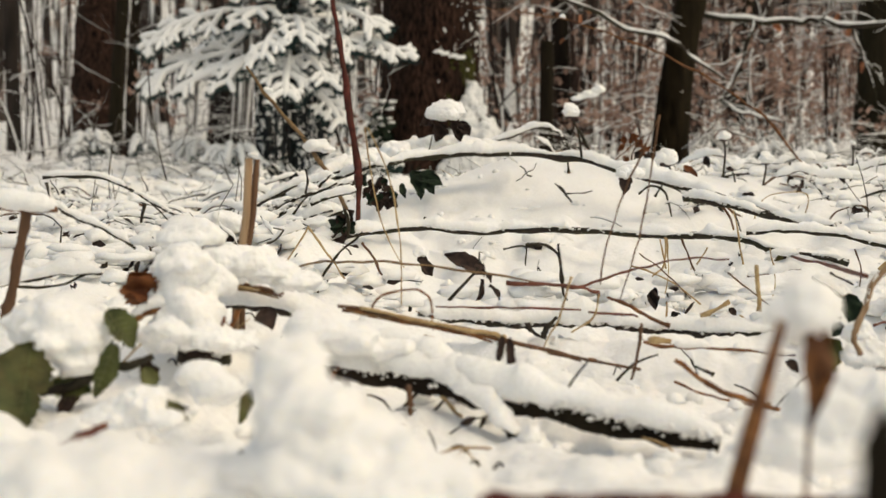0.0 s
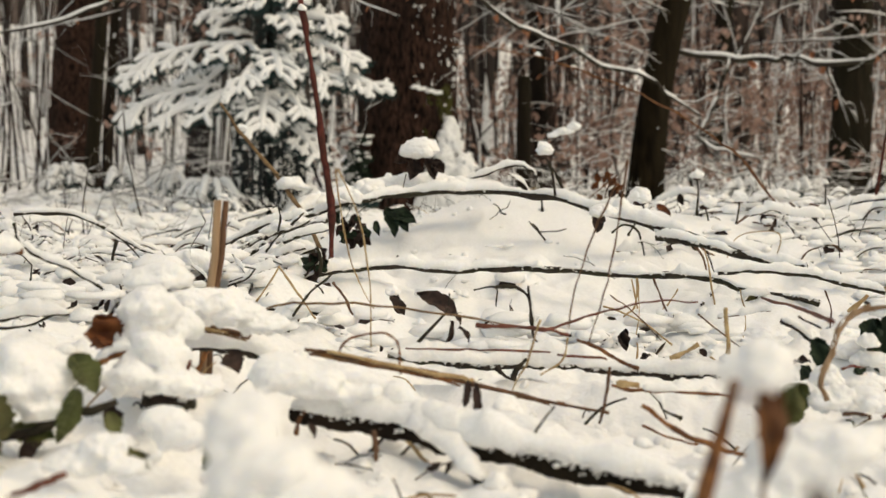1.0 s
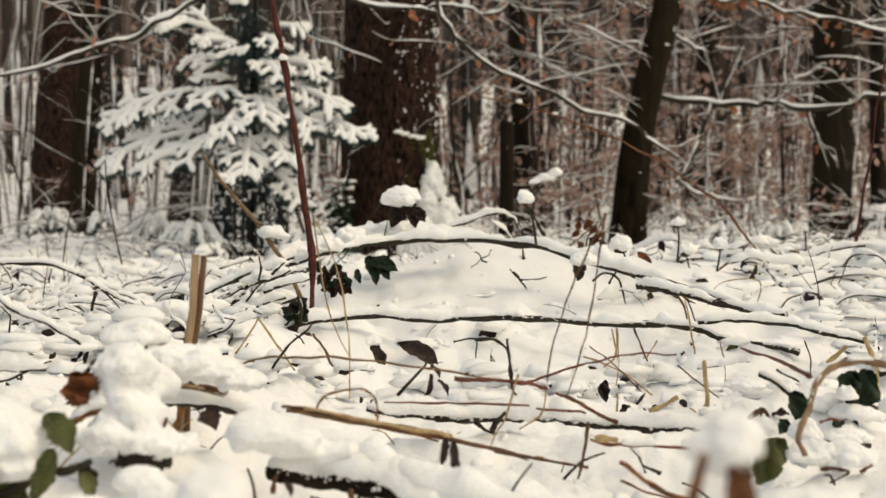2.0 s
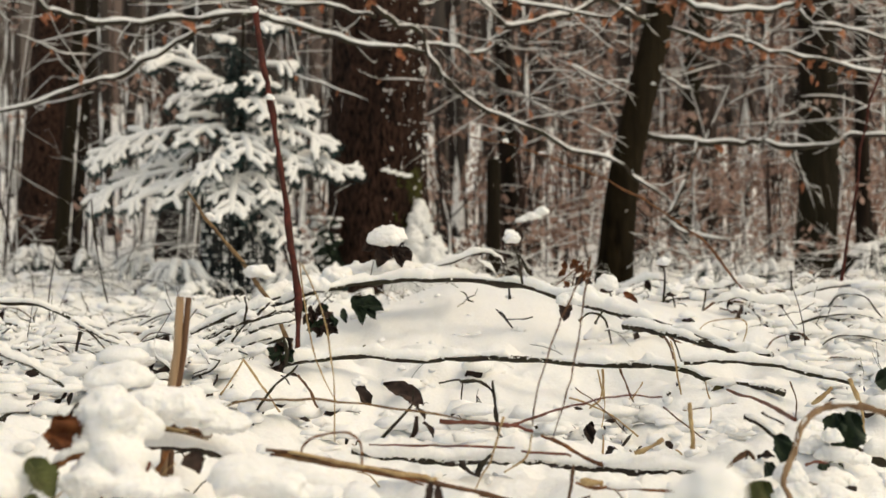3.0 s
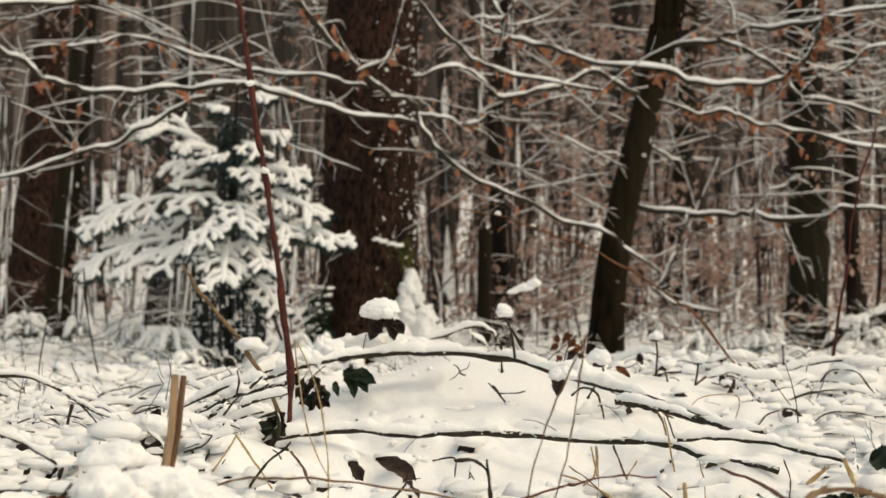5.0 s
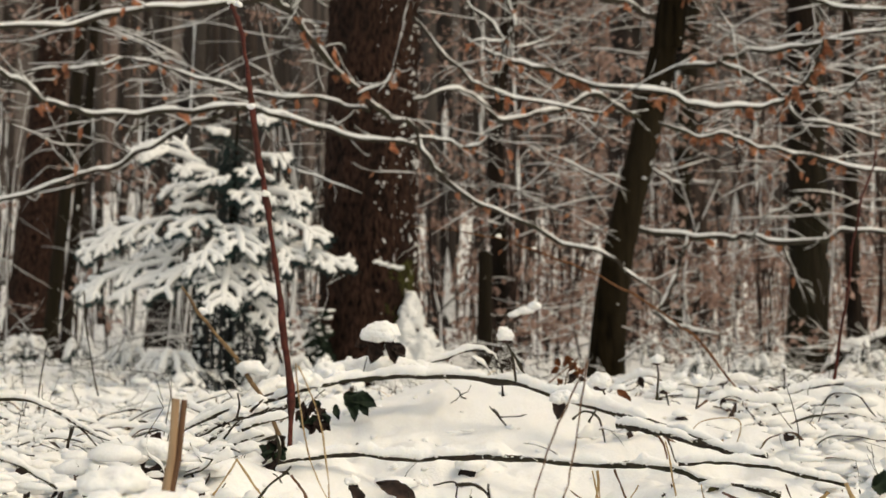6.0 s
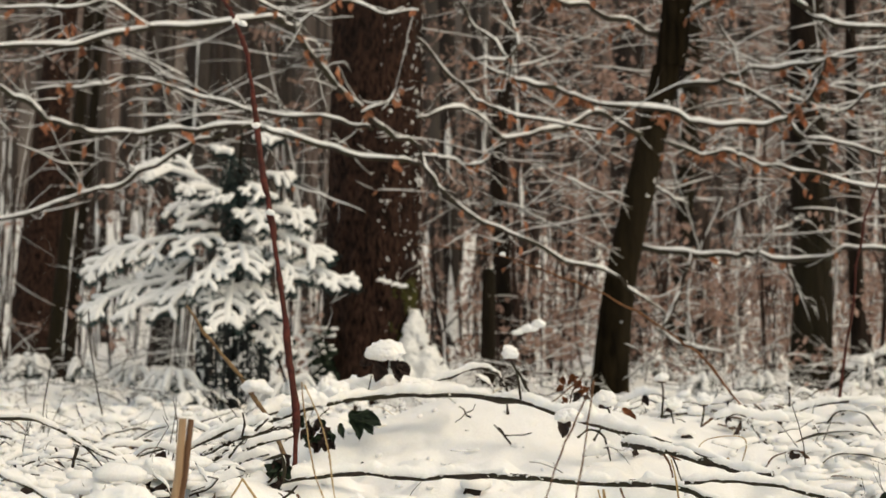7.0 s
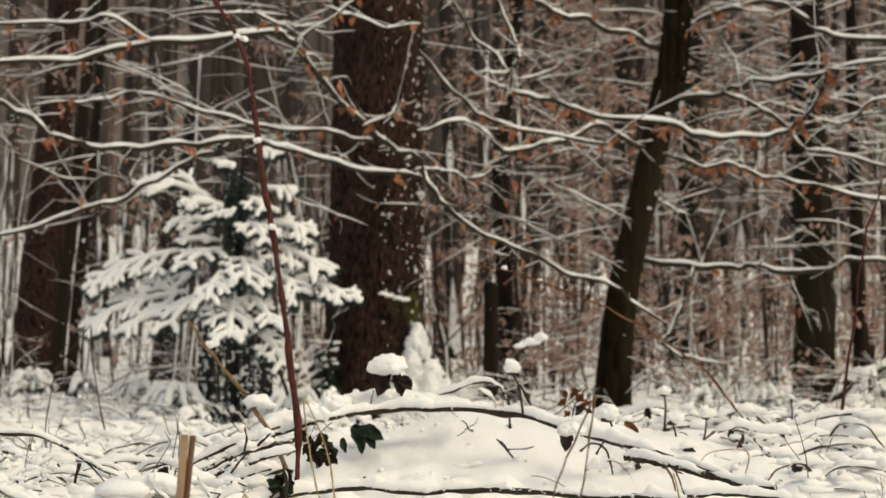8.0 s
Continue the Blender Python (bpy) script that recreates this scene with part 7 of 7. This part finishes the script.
    stem([(0.317, 1.220, 0.133), (0.326, 1.220, 0.136), (0.337, 1.220, 0.135)], [0.0012, 0.0008], STEM_RUSSET, "short reddish stem in the snow", "stem", 503)
    stem([(0.320, 1.220, 0.118), (0.340, 1.220, 0.114), (0.362, 1.220, 0.112)], [0.0018, 0.0024], TWIG_DARK, "dark broken twig under crumbs of snow", "twig", 504, snow=True, width=0.002, thick=0.007, gaps=0.2)
    stem([(0.276, 1.050, 0.125), (0.289, 1.050, 0.125), (0.298, 1.050, 0.122), (0.283, 1.050, 0.114)], [0.0016, 0.001], STALK_DARK, "thin brown twig poking from snow", "twig", 505)
    stem([(0.307, 1.050, 0.122), (0.316, 1.050, 0.128)], [0.0016, 0.001], STEM_RUSSET, "short reddish stem in the snow", "stem", 506)
    stem([(0.416, 1.700, 0.156), (0.424, 1.700, 0.128), (0.421, 1.700, 0.100)], [0.0009, 0.0007], STALK_DARK, "thin brown twig poking from snow", "twig", 507)
    stem([(0.294, 1.600, 0.167), (0.301, 1.600, 0.134), (0.298, 1.600, 0.111)], [0.0008, 0.0006], STRAW, "pale dry stalk piece in the snow", "stem", 508)
    stem([(0.231, 1.500, 0.150), (0.258, 1.500, 0.128), (0.277, 1.500, 0.115)], [0.0008, 0.0007], STALK_DARK, "thin brown twig poking from snow", "twig", 509)
    stem([(0.113, 0.980, 0.145), (0.140, 0.980, 0.126), (0.165, 0.980, 0.115), (0.190, 0.980, 0.107)], [0.0016, 0.0022, 0.0014], STEM_ORANGE, "orange straw lying on the snow", "stem", 510)
    stem([(0.107, 1.120, 0.138), (0.126, 1.120, 0.136)], [0.0026, 0.0026], STRAW, "pale dry stalk piece in the snow", "stem", 511)
    stem([(0.209, 1.500, 0.178), (0.197, 1.500, 0.159)], [0.0009, 0.0007], STRAW, "pale dry stalk piece in the snow", "stem", 512)
    stem([(0.135, 1.500, 0.172), (0.160, 1.500, 0.153), (0.191, 1.500, 0.122)], [0.0007, 0.0006], STALK_DARK, "thin brown twig poking from snow", "twig", 513)
    stem([(0.170, 1.550, 0.185), (0.172, 1.550, 0.153), (0.169, 1.550, 0.121)], [0.0008, 0.0006], STRAW, "pale dry stalk piece in the snow", "stem", 514)
    stem([(0.260, 1.550, 0.140), (0.304, 1.550, 0.147), (0.320, 1.550, 0.149)], [0.0012, 0.0009], STALK_DARK, "thin brown twig poking from snow", "twig", 515, snow=True, width=0.002, thick=0.007, gaps=0.2)
    for at, size in (((0.263, 1.200, 0.132), (0.013, 0.012, 0.01)), ((0.281, 1.100, 0.126), (0.022, 0.018, 0.012)), ((0.307, 1.100, 0.125), (0.022, 0.018, 0.011)), ((0.345, 1.240, 0.117), (0.02, 0.016, 0.008)), ((0.344, 1.300, 0.137), (0.016, 0.014, 0.009)), ((0.366, 1.280, 0.131), (0.022, 0.016, 0.009)), ((0.287, 1.150, 0.136), (0.012, 0.012, 0.012)), ((0.375, 1.450, 0.134), (0.02, 0.016, 0.008)), ((0.287, 1.240, 0.163), (0.012, 0.012, 0.006)), ((0.301, 1.500, 0.128), (0.022, 0.018, 0.007)), ((0.354, 1.270, 0.151), (0.009, 0.008, 0.008))):
        clump(((at, size), (np.array(at) + (size[0] * 0.6, 0.002, -size[2] * 0.3), tuple(np.array(size) * 0.7))), "crumbly lump of snow among twigs")
    # very near things
    t = thing("snow_capped_plant", (0.066, 0.409, 0.196), "dead plant with a ball of snow on top", "plant")
    part("stem", Buf().tube(smooth([(0.081, 0.409, 0.257), (0.075, 0.409, 0.234), (0.070, 0.409, 0.215), (0.064, 0.409, 0.191)], 6), [0.0016, 0.003, 0.0036], 9), STEM_ORANGE, t)
    part("dead_leaf", Buf().leaf((0.093, 0.412, 0.254), (0.0905, 0.405, 0.224), 0.0115, 0.25, 0, 0.15, 0.3, 0.12), STEM_ORANGE, t, "tan shrivelled leaf")
    part("stem", Buf().tube(smooth([(0.091, 0.409, 0.240), (0.091, 0.409, 0.230), (0.090, 0.409, 0.219), (0.089, 0.409, 0.194)], 5), [0.0013, 0.0007], 8), STALK_DARK, t)
    one_skin(part("snow_cap", Buf().fluff((0.090, 0.418, 0.258), (0.0115, 0.010, 0.0105), 4, 0.2, 0.75, 14), SNOW, t), 0.0009)
    t = thing("dark_stem", (0.059, 0.2, 0.15), "dark thick stem end close to the lens", "plant")
    part("stem", Buf().tube(smooth([(0.0590, 0.200, 0.272), (0.0590, 0.200, 0.267), (0.0580, 0.200, 0.262), (0.0590, 0.200, 0.255), (0.0590, 0.200, 0.150)], 6), [0.0012, 0.0028, 0.0034, 0.0037, 0.004], 12, 0.08), BARK_DARK, t)
    stem([(-0.089, 0.400, 0.196), (-0.064, 0.400, 0.199), (-0.034, 0.400, 0.200), (-0.009, 0.400, 0.1985), (0.021, 0.400, 0.1985), (0.06, 0.400, 0.198), (0.11, 0.400, 0.1965)], [0.003, 0.0032, 0.003], STEM_RED, "reddish cane lying close to the lens", "bramble_cane", 180)
    clump((((-0.087, 0.420, 0.242), (0.0075, 0.009, 0.009)), ((-0.079, 0.420, 0.244), (0.0085, 0.009, 0.008)), ((-0.080, 0.410, 0.235), (0.0125, 0.013, 0.012)), ((-0.072, 0.400, 0.227), (0.017, 0.016, 0.012)), ((-0.081, 0.400, 0.223), (0.013, 0.014, 0.012)), ((-0.062, 0.400, 0.216), (0.022, 0.02, 0.012)), ((-0.075, 0.400, 0.210), (0.024, 0.022, 0.014)), ((-0.048, 0.390, 0.206), (0.028, 0.024, 0.010))), "big soft snow lump close to the lens")
    clump((((-0.137, 0.420, 0.201), (0.032, 0.03, 0.010)), ((-0.167, 0.420, 0.201), (0.036, 0.03, 0.012)), ((-0.109, 0.420, 0.200), (0.024, 0.024, 0.010))), "low snow lump close to the lens")
    clump((((0.143, 0.600, 0.186), (0.024, 0.02, 0.014)), ((0.127, 0.600, 0.170), (0.03, 0.024, 0.014)), ((0.158, 0.600, 0.194), (0.024, 0.02, 0.012))), "soft snow lump close to the lens")


build_foreground()
